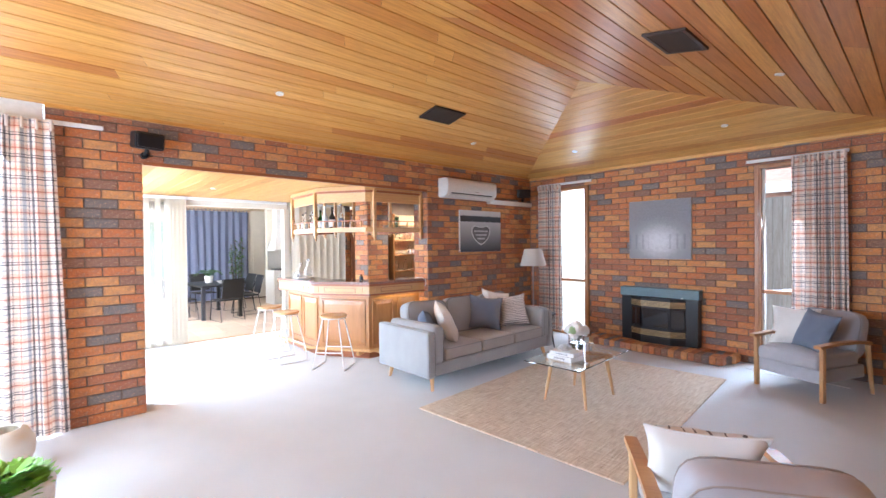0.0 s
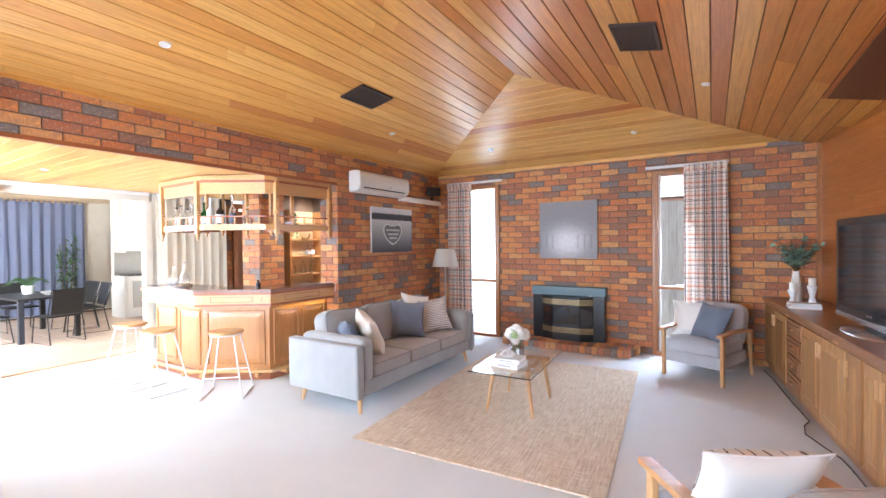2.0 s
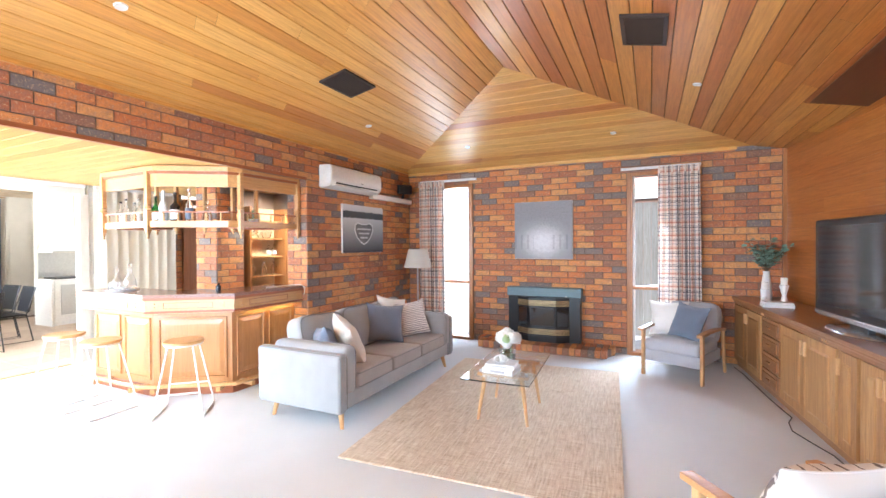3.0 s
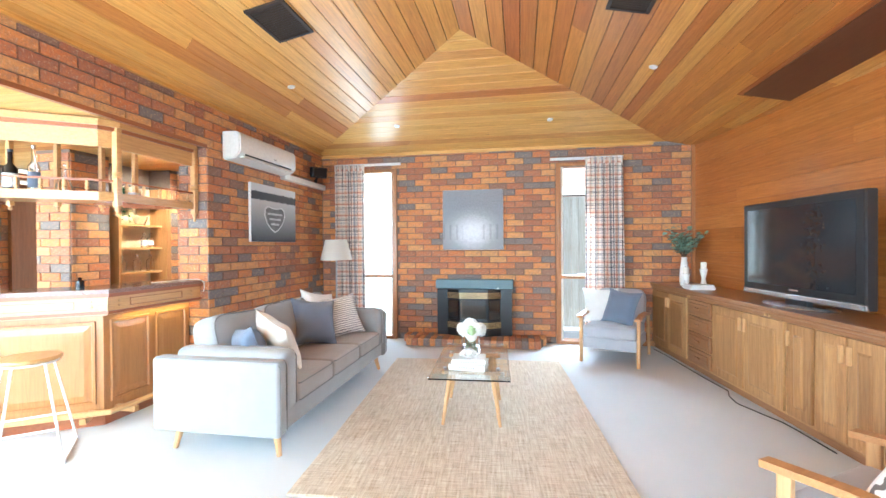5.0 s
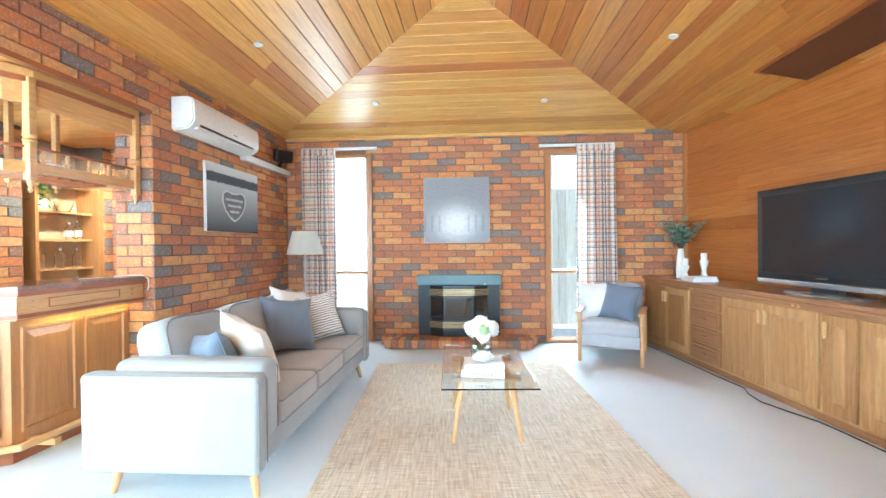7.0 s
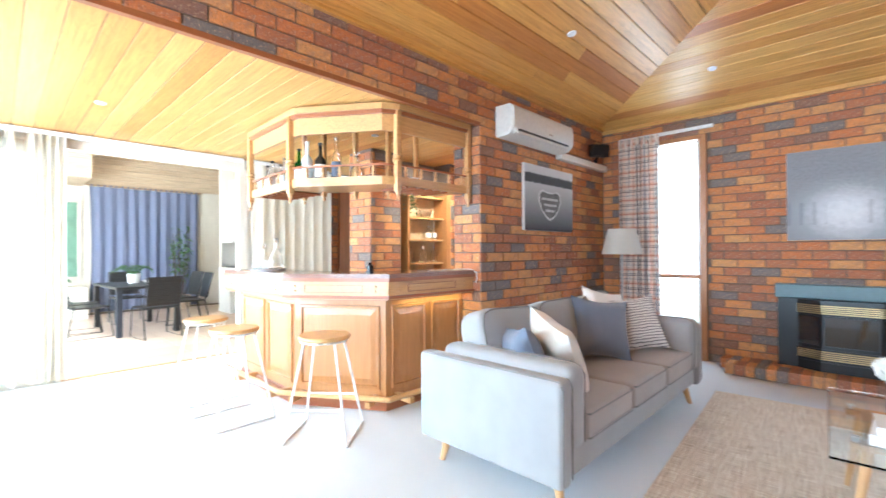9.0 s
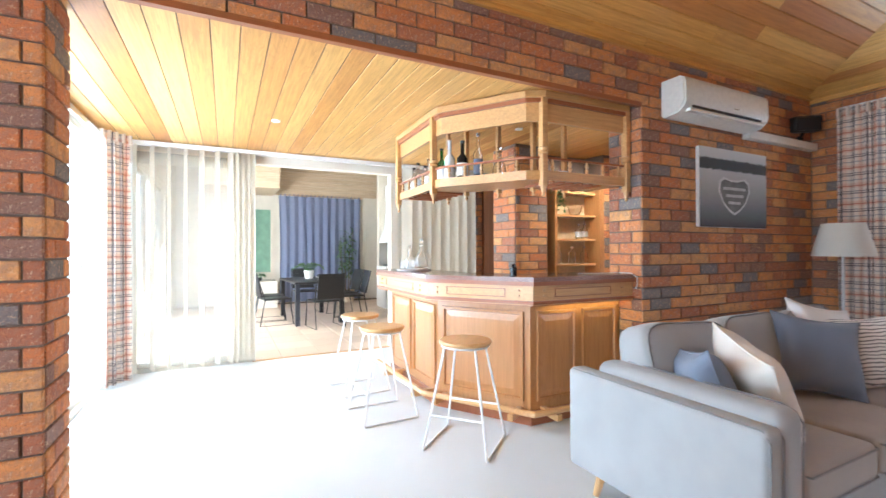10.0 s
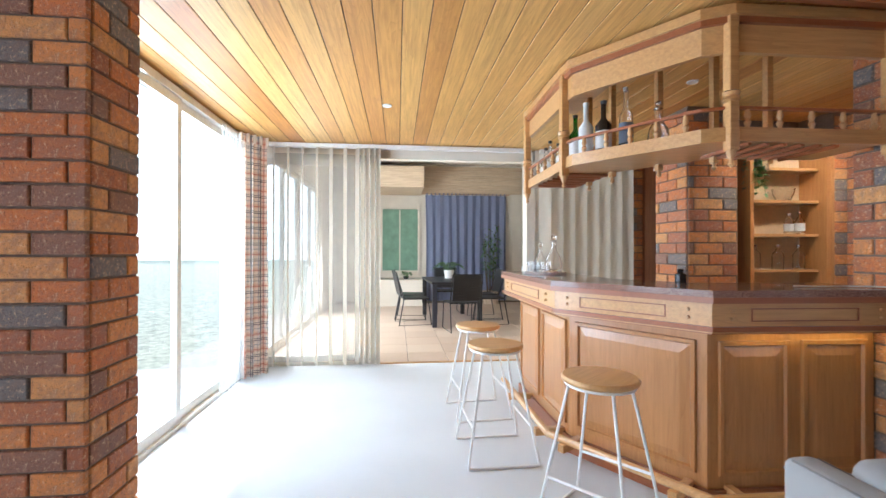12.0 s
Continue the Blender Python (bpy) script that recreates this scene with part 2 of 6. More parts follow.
def picture_material(name, kind):
    """Two canvas prints: a misty tree avenue, and a moored boat under a dark hill."""
    k = Mat(name, 0.75)
    c = k.node("ShaderNodeTexCoord")
    sep = k.node("ShaderNodeSeparateXYZ")
    k.link(c.outputs["UV"], sep.inputs[0])
    u, v = sep.outputs[0], sep.outputs[1]
    n = k.noise(c.outputs["UV"], 18.0, 6, 0.75)
    du = k.math("ABSOLUTE", k.math("SUBTRACT", u, 0.5))
    if kind == "avenue":
        dv = k.math("ABSOLUTE", k.math("SUBTRACT", v, 0.30))
        d = k.math("ADD", k.math("MULTIPLY", k.math("MULTIPLY", du, du), 3.2), k.math("MULTIPLY", k.math("MULTIPLY", dv, dv), 5.0))
        tone = k.math("ADD", d, k.math("MULTIPLY", k.math("SUBTRACT", n, 0.5), 0.5))
        col = k.ramp(tone, [(0.0, (0.74, 0.73, 0.75)), (0.22, (0.54, 0.53, 0.55)), (0.5, (0.36, 0.355, 0.37)), (0.95, (0.30, 0.295, 0.31))])
        leafage = k.noise(c.outputs["UV"], 38.0, 5, 0.8)
        high = k.ramp(v, [(0.42, (0, 0, 0)), (0.75, (1, 1, 1))])
        col = k.mix(k.math("MULTIPLY", k.math("MULTIPLY", high, k.ramp(leafage, [(0.46, (0, 0, 0)), (0.58, (1, 1, 1))])), 0.5), col, (0.20, 0.195, 0.21))
        bars = k.math("FRACT", k.math("MULTIPLY", u, 9.0))
        trunk = k.math("MULTIPLY", k.math("LESS_THAN", bars, 0.3), k.math("GREATER_THAN", du, 0.16))
        band = k.math("MULTIPLY", k.math("GREATER_THAN", v, 0.17), k.math("LESS_THAN", v, 0.42))
        col = k.mix(k.math("MULTIPLY", k.math("MULTIPLY", trunk, band), 0.28), col, (0.12, 0.12, 0.14))
    else:
        wob = k.math("ADD", v, k.math("MULTIPLY", k.math("SUBTRACT", n, 0.5), 0.10))
        col = k.ramp(wob, [(0.0, (0.05, 0.05, 0.06)), (0.25, (0.20, 0.21, 0.22)), (0.55, (0.42, 0.43, 0.44)), (0.72, (0.55, 0.56, 0.57)), (0.735, (0.06, 0.065, 0.07)), (0.86, (0.07, 0.075, 0.08)), (0.88, (0.62, 0.63, 0.64)), (1.0, (0.70, 0.70, 0.70))])
    k.colour(col)
    k.bump(k.noise(k.place((1, 1, 1)), 900.0, 2), 0.2, 0.001)
    return k.m


BRICK = brick_material()
MORTAR = plain("mortar", (0.205, 0.15, 0.115), 0.95, 0, 0.15, 60, 0.4)
CARPET = carpet_material()
JUTE = jute_material()
PLAID = plaid_material()
GOLDEN = [(0.60, 0.27, 0.055), (0.68, 0.345, 0.08), (0.73, 0.40, 0.105), (0.64, 0.31, 0.065), (0.77, 0.455, 0.14), (0.70, 0.37, 0.09), (0.48, 0.175, 0.035)]
MIXED = [(0.66, 0.33, 0.075), (0.42, 0.135, 0.03), (0.60, 0.265, 0.055), (0.72, 0.41, 0.11), (0.38, 0.115, 0.026), (0.68, 0.36, 0.085), (0.52, 0.20, 0.042)]
PALE = [(0.70, 0.40, 0.105), (0.76, 0.475, 0.15), (0.72, 0.43, 0.12), (0.66, 0.34, 0.08), (0.74, 0.45, 0.135), (0.50, 0.19, 0.042)]
CEDAR_N = timber("cedar_boards_golden", GOLDEN, 0, 0.4, coat=0.16)
CEDAR_X = timber("cedar_boards_mixed", MIXED, 0, 0.4, coat=0.16)
CEDAR_Y = timber("cedar_boards_pale", PALE, 1, 0.4, coat=0.16)
PINE_Y = timber("pale_boards", [(0.52, 0.22, 0.048), (0.68, 0.385, 0.105), (0.76, 0.49, 0.175), (0.71, 0.43, 0.13), (0.60, 0.29, 0.068)], 1, 0.45, coat=0.08)
WALLWOOD = timber("cedar_wall_boards", [(0.39, 0.13, 0.028), (0.49, 0.185, 0.042), (0.43, 0.15, 0.032), (0.53, 0.21, 0.052)], 0, 0.32, coat=0.3)
OAK_Z = timber("oak_upright", [(0.36, 0.185, 0.07), (0.47, 0.27, 0.11), (0.56, 0.345, 0.155)], 2, 0.4, grain=1.2)
OAK_X = timber("oak_lengthwise", [(0.31, 0.15, 0.065), (0.36, 0.18, 0.08)], 0, 0.3, coat=0.3)
BARWOOD_Z = timber("bar_panel_wood", [(0.44, 0.205, 0.065), (0.50, 0.24, 0.083)], 2, 0.32, coat=0.8, grain=0.7)
BARWOOD = timber("bar_trim_wood", [(0.58, 0.335, 0.13), (0.64, 0.38, 0.16)], 0, 0.3, coat=0.7, grain=0.7)
BARDARK = timber("bar_moulding_wood", [(0.31, 0.105, 0.04), (0.35, 0.12, 0.048)], 0, 0.3, coat=0.4, grain=0.6)
REDWOOD = timber("window_timber", [(0.40, 0.17, 0.055), (0.46, 0.21, 0.075)], 2, 0.35, coat=0.2)
LEGWOOD = timber("light_ash_wood", [(0.55, 0.33, 0.15), (0.60, 0.38, 0.19)], 2, 0.4, grain=0.6)
ARMWOOD = timber("teak_arm_wood", [(0.48, 0.25, 0.10), (0.54, 0.30, 0.13)], 0, 0.4, grain=0.6)
SEATWOOD = timber("stool_seat_wood", [(0.58, 0.36, 0.15), (0.62, 0.40, 0.18)], 0, 0.35, grain=0.6)
DOORWOOD = timber("dark_door_wood", [(0.25, 0.085, 0.03), (0.30, 0.11, 0.04)], 2, 0.35, coat=0.2)
WHITE = plain("white_paint", (0.80, 0.79, 0.76), 0.5)
CREAM = plain("cream_wall_paint", (0.74, 0.68, 0.58), 0.7, 0, 0.04, 4)
WHITE_METAL = plain("white_metal", (0.82, 0.82, 0.81), 0.3)
ALU = plain("cream_aluminium", (0.72, 0.69, 0.62), 0.35)
PLASTIC = plain("warm_white_plastic", (0.78, 0.76, 0.71), 0.35)
BLACK = plain("black_enamel", (0.012, 0.012, 0.014), 0.3)
BLACKP = plain("black_plastic", (0.016, 0.016, 0.018), 0.4)
SLATE = plain("slate_green_enamel", (0.13, 0.20, 0.225), 0.4)
SILVER = plain("silver_plastic", (0.5, 0.5, 0.52), 0.25, 0.8)
STEEL = plain("brushed_steel", (0.55, 0.55, 0.54), 0.3, 1.0)
GOLD = plain("brass_trim", (0.66, 0.50, 0.27), 0.35, 0.8)
SCREEN = plain("tv_screen", (0.022, 0.023, 0.027), 0.09)
FIREGLASS = plain("fire_glass", (0.02, 0.02, 0.022), 0.05)
FIREGLASS.node_tree.nodes["Principled BSDF"].inputs["IOR"].default_value = 1.9
LINEN = fabric("grey_linen", (0.335, 0.335, 0.335))
LINEN_SEAT = fabric("taupe_linen", (0.36, 0.32, 0.29))
PIPING = fabric("dark_piping", (0.20, 0.19, 0.19))
LILAC = fabric("pale_grey_upholstery", (0.44, 0.44, 0.475))
CUSHBLUE = fabric("slate_blue_cloth", (0.155, 0.18, 0.24))
CUSHCREAM = fabric("cream_cloth", (0.74, 0.68, 0.60))
CUSHWHITE = fabric("white_cloth", (0.80, 0.78, 0.75))
BLUECLOTH = cloth_through("blue_curtain_cloth", (0.26, 0.29, 0.43), 0.25)
SHEER = cloth_through("white_sheer_cloth", (0.88, 0.90, 0.88), 0.5, 0.72)
BLIND = cloth_through("cream_blind_cloth", (0.84, 0.79, 0.70), 0.42)
SHADE = cloth_through("lamp_shade_cloth", (0.82, 0.78, 0.70), 0.35)
GLASS = glass_material("clear_glass")
GREENGLASS = glass_material("green_glass", (0.08, 0.45, 0.12))
TABLEGLASS = glass_material("table_glass", (0.90, 0.97, 0.95))
PANE = pane_material()
DARKGLASS = plain("dark_bottle_glass", (0.012, 0.010, 0.012), 0.06)
GRANITE = granite_material()
TILE = tile_material()
LEAF = plain("leaf_green", (0.075, 0.17, 0.045), 0.45, 0, 0.45, 40)
EUCA = plain("eucalyptus_leaf", (0.25, 0.39, 0.29), 0.6, 0, 0.35, 40)
BRIGHTLEAF = plain("bright_leaf", (0.27, 0.58, 0.07), 0.45, 0, 0.3, 40)
PETAL = plain("white_petal", (0.82, 0.80, 0.76), 0.7, 0, 0.08, 60)
CERAMIC = plain("white_ceramic", (0.80, 0.79, 0.77), 0.3)
WAX = plain("candle_wax", (0.82, 0.79, 0.72), 0.5)
PAPER = plain("white_paper", (0.78, 0.77, 0.75), 0.8)
INK = plain("grey_ink", (0.22, 0.22, 0.23), 0.7)
BARK = plain("bark", (0.12, 0.08, 0.05), 0.9, 0, 0.3, 60, 0.5)
GRASS = plain("lawn", (0.46, 0.48, 0.39), 0.9, 0, 0.4, 8)
FENCE = timber("weathered_palings", [(0.33, 0.33, 0.32), (0.39, 0.385, 0.375), (0.29, 0.285, 0.28)], 2, 0.85)
LAMPGLOW = glow("lamp_glow", (1.0, 0.9, 0.72), 30.0)
AVENUE = picture_material("avenue_print", "avenue")
BOAT = picture_material("boat_print", "boat")
VENTBROWN = plain("dark_brown_vent", (0.035, 0.02, 0.014), 0.5)
PALEBOARD = timber("washed_lining_boards", [(0.62, 0.50, 0.35), (0.70, 0.58, 0.43), (0.66, 0.54, 0.38)], 0, 0.5)
DARKBROWN = timber("dark_brown_grain", [(0.10, 0.035, 0.02), (0.11, 0.04, 0.022)], 0, 0.4, grain=0.5)
GREENWALL = plain("green_screen_cloth", (0.20, 0.34, 0.25), 0.8, 0, 0.15, 6)

# ---- mesh helpers ----


def mesh_of(bm, name, mat, smooth=False):
    me = bpy.data.meshes.new(name)
    bmesh.ops.recalc_face_normals(bm, faces=bm.faces[:])
    if smooth:
        for f in bm.faces:
            f.smooth = True
    bm.to_mesh(me)
    bm.free()
    if mat:
        me.materials.append(mat)
    if smooth:
        me.set_sharp_from_angle(angle=radians(50))
    return me


def part(name, bm, mat, parent, label="", smooth=False):
    ob = new(name, mesh_of(bm, name, mat, smooth))
    ob.parent = parent
    return tagged(ob, label)


def single(name, bm, mat, label, category, group="", kind="", smooth=False, at=None):
    ob = new(name, mesh_of(bm, name, mat, smooth))
    if at is not None:
        ob.matrix_basis = at
    return tagged(ob, label, category, group, kind)


def thing(name, label, category, at=None, group="", kind=""):
    ob = new(name)
    ob.empty_display_size = 0.1
    if at is not None:
        ob.matrix_basis = at
    return tagged(ob, label, category, group, kind)


def box(x0, y0, z0, x1, y1, z1, bm=None, bevel=0.0, seg=2):
    bm = bm or bmesh.new()
    a = bmesh.new()
    bmesh.ops.create_cube(a, size=1)
    for v in a.verts:
        v.co = ((x0 + x1) / 2 + v.co.x * (x1 - x0), (y0 + y1) / 2 + v.co.y * (y1 - y0), (z0 + z1) / 2 + v.co.z * (z1 - z0))
    if bevel:
        bmesh.ops.bevel(a, geom=a.edges[:], offset=bevel, segments=seg, affect="EDGES", profile=0.5)
    return join(bm, a)


def join(bm, a, m=None):
    if m is not None:
        bmesh.ops.transform(a, matrix=m, verts=a.verts[:])
    tmp = bpy.data.meshes.new("tmp")
    a.to_mesh(tmp)
    a.free()
    bm.from_mesh(tmp)
    bpy.data.meshes.remove(tmp)
    return bm


def rod(p, q, r, r2=None, seg=10, bm=None):
    """A round bar from p to q, of radius r at p and r2 at q."""
    bm = bm or bmesh.new()
    p, q = Vector(p), Vector(q)
    a = bmesh.new()
    bmesh.ops.create_cone(a, cap_ends=True, segments=seg, radius1=r, radius2=r if r2 is None else r2, depth=(q - p).length)
    return join(bm, a, Matrix.Translation((p + q) / 2) @ (q - p).to_track_quat("Z", "Y").to_matrix().to_4x4())


def lathe(profile, seg=20, bm=None, at=(0, 0, 0)):
    """Spins (radius, height) pairs round the upright axis."""
    bm = bm or bmesh.new()
    rings = []
    for r, z in profile:
        ring = []
        for i in range(seg):
            a = 2 * math.pi * i / seg
            ring.append(bm.verts.new((at[0] + r * math.cos(a), at[1] + r * math.sin(a), at[2] + z)))
        rings.append(ring)
    for a, b in zip(rings, rings[1:]):
        for i in range(seg):
            bm.faces.new((a[i], a[(i + 1) % seg], b[(i + 1) % seg], b[i]))
    for ring in (rings[0], rings[-1]):
        if (ring[0].co - ring[seg // 2].co).length > 1e-4:
            bm.faces.new(ring)
    return bm


def prism(points, z0, z1, bm=None):
    bm = bm or bmesh.new()
    lo = [bm.verts.new((x, y, z0)) for x, y in points]
    hi = [bm.verts.new((x, y, z1)) for x, y in points]
    bm.faces.new(lo)
    bm.faces.new(hi)
    for i in range(len(points)):
        j = (i + 1) % len(points)
        bm.faces.new((lo[i], lo[j], hi[j], hi[i]))
    return bm


def tube(points, r, seg=8, bm=None):
    bm = bm or bmesh.new()
    for p, q in zip(points, points[1:]):
        rod(p, q, r, seg=seg, bm=bm)
    for p in points[1:-1]:
        a = bmesh.new()
        bmesh.ops.create_uvsphere(a, u_segments=seg, v_segments=6, radius=r)
        join(bm, a, Matrix.Translation(p))
    return bm


def pillow(w, h, d, n=14, seed=0):
    """A stuffed cushion in the xz plane, with pinched corners."""
    rnd = random.Random(seed)
    bm = bmesh.new()
    ph = [rnd.uniform(0, 6) for _ in range(4)]
    sides = []
    for s in (1, -1):
        grid = []
        for i in range(n + 1):
            row = []
            for j in range(n + 1):
                u, v = 2 * i / n - 1, 2 * j / n - 1
                k = max(0.0, (1 - u ** 4)) ** 0.6 * max(0.0, (1 - v ** 4)) ** 0.6
                x = u * w / 2 * (1 - 0.13 * (1 - v * v) * abs(u))
                z = v * h / 2 * (1 - 0.13 * (1 - u * u) * abs(v))
                y = s * d / 2 * k * (1 + 0.07 * math.sin(5 * u + ph[0]) * math.sin(4 * v + ph[1]))
                row.append(bm.verts.new((x, y, z)))
            grid.append(row)
        sides.append(grid)
    for grid in sides:
        for i in range(n):
            for j in range(n):
                bm.faces.new((grid[i][j], grid[i + 1][j], grid[i + 1][j + 1], grid[i][j + 1]))
    bmesh.ops.remove_doubles(bm, verts=bm.verts[:], dist=0.0005)
    return bm


def stuffed(w, d, h, n=5.0):
    """A boxy, well-filled cushion with rounded edges, centred on its own origin."""
    bm = bmesh.new()
    bmesh.ops.create_cube(bm, size=2)
    bmesh.ops.subdivide_edges(bm, edges=bm.edges[:], cuts=9, use_grid_fill=True)
    for v in bm.verts:
        c = v.co
        k = max(abs(c.x), abs(c.y), abs(c.z)) / (abs(c.x) ** n + abs(c.y) ** n + abs(c.z) ** n) ** (1 / n)
        sag = 1.0 - 0.05 * math.cos(c.x * 1.5) * (c.z > 0)
        puff = 1.0 + 0.22 * math.cos(c.x * 1.4) * math.cos(c.z * 1.4)
        v.co = (c.x * k * w / 2, c.y * k * d / 2 * puff, c.z * k * h / 2 * sag)
    return bm


def stuffed_seam(w, d, h, at, n=5.0):
    """The piped seam round a stuffed cushion, at a share of its depth."""
    r = (1 - abs(at) ** n) ** (1 / n)
    pts = []
    for i in range(49):
        a = i * math.pi / 24
        x, z = math.cos(a), math.sin(a)
        k = r / (abs(x) ** n + abs(z) ** n) ** (1 / n)
        sag = 1.0 - 0.05 * math.cos(x * k * 1.5) * (z > 0)
        pts.append((x * k * w / 2, at * d / 2 * (1.0 + 0.22 * math.cos(x * k * 1.4) * math.cos(z * k * 1.4)), z * k * h / 2 * sag))
    return pts


def edge_line(w, h, n=14):
    """The seam of a pillow, as points in the xz plane."""
    pts = []
    steps = [-1 + 2 * i / n for i in range(n + 1)]
    for u in steps:
        pts.append((u, -1))
    for v in steps[1:]:
        pts.append((1, v))
    for u in reversed(steps[:-1]):
        pts.append((u, 1))
    for v in reversed(steps[:-1]):
        pts.append((-1, v))
    return [(u * w / 2 * (1 - 0.13 * (1 - v * v) * abs(u)), 0, v * h / 2 * (1 - 0.13 * (1 - u * u) * abs(v))) for u, v in pts]


def drape(width, height, folds, depth, seg=10, seed=1, flare=0.0, gather=0.0, rows=14):
    """A hanging cloth in the xz plane from z = 0 down, with uneven folds and UVs."""
    rnd = random.Random(seed)
    bm = bmesh.new()
    uv = bm.loops.layers.uv.new("UVMap")
    cols = folds * seg
    ph = [rnd.uniform(-0.5, 0.5) for _ in range(folds + 1)]
    am = [rnd.uniform(0.6, 1.25) for _ in range(folds + 1)]
    verts = []
    for j in range(rows + 1):
        v = j / rows
        row = []
        for i in range(cols + 1):
            u = i / cols
            f = u * folds
            k = min(folds, int(f))
            a = am[k] * depth * (0.55 + 0.45 * min(1, v * 3))
            y = a * math.sin(2 * math.pi * f + ph[k] * math.sin(3 * v + k))
            x = (u - 0.5) * width * (1 + flare * v - gather * math.sin(math.pi * v)) + 0.25 * depth * math.sin(4 * math.pi * f + 2 * v)
            row.append(bm.verts.new((x, y, -v * height)))
        verts.append(row)
    for j in range(rows):
        for i in range(cols):
            f = bm.faces.new((verts[j][i], verts[j + 1][i], verts[j + 1][i + 1], verts[j][i + 1]))
            for lp, (a, b) in zip(f.loops, ((i, j), (i, j + 1), (i + 1, j + 1), (i + 1, j))):
                lp[uv].uv = (a / cols * folds * 0.28, 1 - b / rows)
    return bm


def slab_boards(bm, corners_of, count, gap=0.0025, groove=0.007, normal=(0, 0, 1), seed=0):
    """Boards between two edges: corners_of(a, b) gives the four corners of the strip from a to b (0 to 1).
    Long strips are laid from several lengths, butted end to end."""
    nrm = Vector(normal)
    rnd = random.Random(seed)
    for i in range(count):
        a, b = i / count, (i + 1) / count
        quad = [Vector(c) for c in corners_of(a, b)]
        w0 = (quad[3] - quad[0]).length
        w1 = (quad[2] - quad[1]).length
        if max(w0, w1) < 0.01:
            continue
        d0 = (quad[3] - quad[0]).normalized() if w0 > 1e-4 else (quad[2] - quad[1]).normalized()
        d1 = (quad[2] - quad[1]).normalized() if w1 > 1e-4 else d0
        g = gap + groove * 0.7
        front = [quad[0] + d0 * g, quad[1] + d1 * g, quad[2] - d1 * g, quad[3] - d0 * g]
        back = [quad[0] + d0 * gap + nrm * groove, quad[1] + d1 * gap + nrm * groove, quad[2] - d1 * gap + nrm * groove, quad[3] - d0 * gap + nrm * groove]
        run = max((quad[1] - quad[0]).length, 0.05)
        cuts, at = [0.0], rnd.uniform(1.0, 4.0)
        while run > 4.0 and at < run - 0.8:
            cuts.append(at / run)
            at += rnd.uniform(2.0, 4.8)
        cuts.append(1.0)
        e = 0.0006 / run
        for c0, c1 in zip(cuts, cuts[1:]):
            c0, c1 = c0 + (e if c0 else 0), c1 - (e if c1 < 1 else 0)
            f, k = [[bm.verts.new(p) for p in (r[0].lerp(r[1], c0), r[0].lerp(r[1], c1), r[3].lerp(r[2], c1), r[3].lerp(r[2], c0))] for r in (front, back)]
            bm.faces.new(f)
            bm.faces.new((f[0], k[0], k[1], f[1]))
            bm.faces.new((f[2], k[2], k[3], f[3]))
    return bm


# ---- structure ----
EAST, NORTH, WEST = 6.6, 4.742, -2.95
RIDGE_Y, RIDGE_Z, APEX_X = 2.30, 3.24, 4.18
SLOPE_N, SLOPE_E, SLOPE_S = 0.205, 0.215, 0.215


def south_y(x):
    return -0.45 + 0.1 * (x - 6.6)


def structure(name, bm, mat, label, category):
    return single(name, bm, mat, label, category, kind="structure")


structure("floor", box(WEST, -1.7, -0.2, 6.9, 7.82, 0.0), CARPET, "pale cream wall-to-wall carpet over the living room", "floor")

# east wall with two tall windows
W1, W2, HEAD = (3.575, 4.27), (0.62, 1.31), 2.49
bm = bmesh.new()
for y0, y1, z0, z1 in ((-0.75, W2[0], 0, 2.95), (W2[1], W1[0], 0, 2.95), (W1[1], 5.07, 0, 2.95), (W2[0], W2[1], HEAD, 2.95), (W1[0], W1[1], HEAD, 2.95)):
    box(EAST + 0.013, y0, z0, EAST + 0.30, y1, z1, bm)
wall_east = structure("wall_east", bm, MORTAR, "red and dark grey brick wall around the gas fire", "wall")

OPEN_X0, OPEN_X1, LINTEL = 0.69, 4.13, 2.335
bm = bmesh.new()
for x0, x1, z0, z1 in ((0.02, OPEN_X0 - 0.01, 0, 2.95), (OPEN_X0 - 0.01, OPEN_X1 + 0.01, LINTEL + 0.026, 2.95), (OPEN_X1 + 0.01, EAST + 0.01, 0, 2.95)):
    box(x0, NORTH + 0.013, z0, x1, 5.06, z1, bm)
wall_north = structure("wall_north", bm, MORTAR, "red brick wall with a wide opening into the bar alcove", "wall")
bm = bmesh.new()
box(WEST, NORTH, 2.60, 0.012, 5.07, 2.95, bm)
box(WEST, NORTH, 0, -2.7, 5.07, 2.60, bm)
structure("wall_window_head", bm, WHITE, "white painted wall head above the curtained window", "wall")
structure("trim_lintel", box(OPEN_X0 + 0.002, NORTH - 0.004, LINTEL - 0.022, OPEN_X1 - 0.002, NORTH + 0.036, LINTEL + 0.010), BARDARK, "timber board under the brick lintel", "trim")

# Unseen west wall; its window is added to let daylight in from behind.
bm = bmesh.new()
for y0, y1, z0, z1 in ((-1.8, 1.2, 0, 3.4), (1.2, 4.5, 0, 0.1), (1.2, 4.5, 2.4, 3.4), (4.5, 5.07, 0, 3.4)):
    box(WEST - 0.2, y0, z0, WEST, y1, z1, bm)
structure("wall_west", bm, CREAM, "unseen cream wall with a wide window added for daylight", "wall")
bm = bmesh.new()
for y in (1.2, 2.28, 3.36, 4.44):
    box(WEST - 0.12, y, 0.1, WEST - 0.06, y + 0.06, 2.4, bm)
box(WEST - 0.12, 1.2, 0.1, WEST - 0.06, 4.5, 0.16, bm)
box(WEST - 0.12, 1.2, 2.34, WEST - 0.06, 4.5, 2.4, bm)
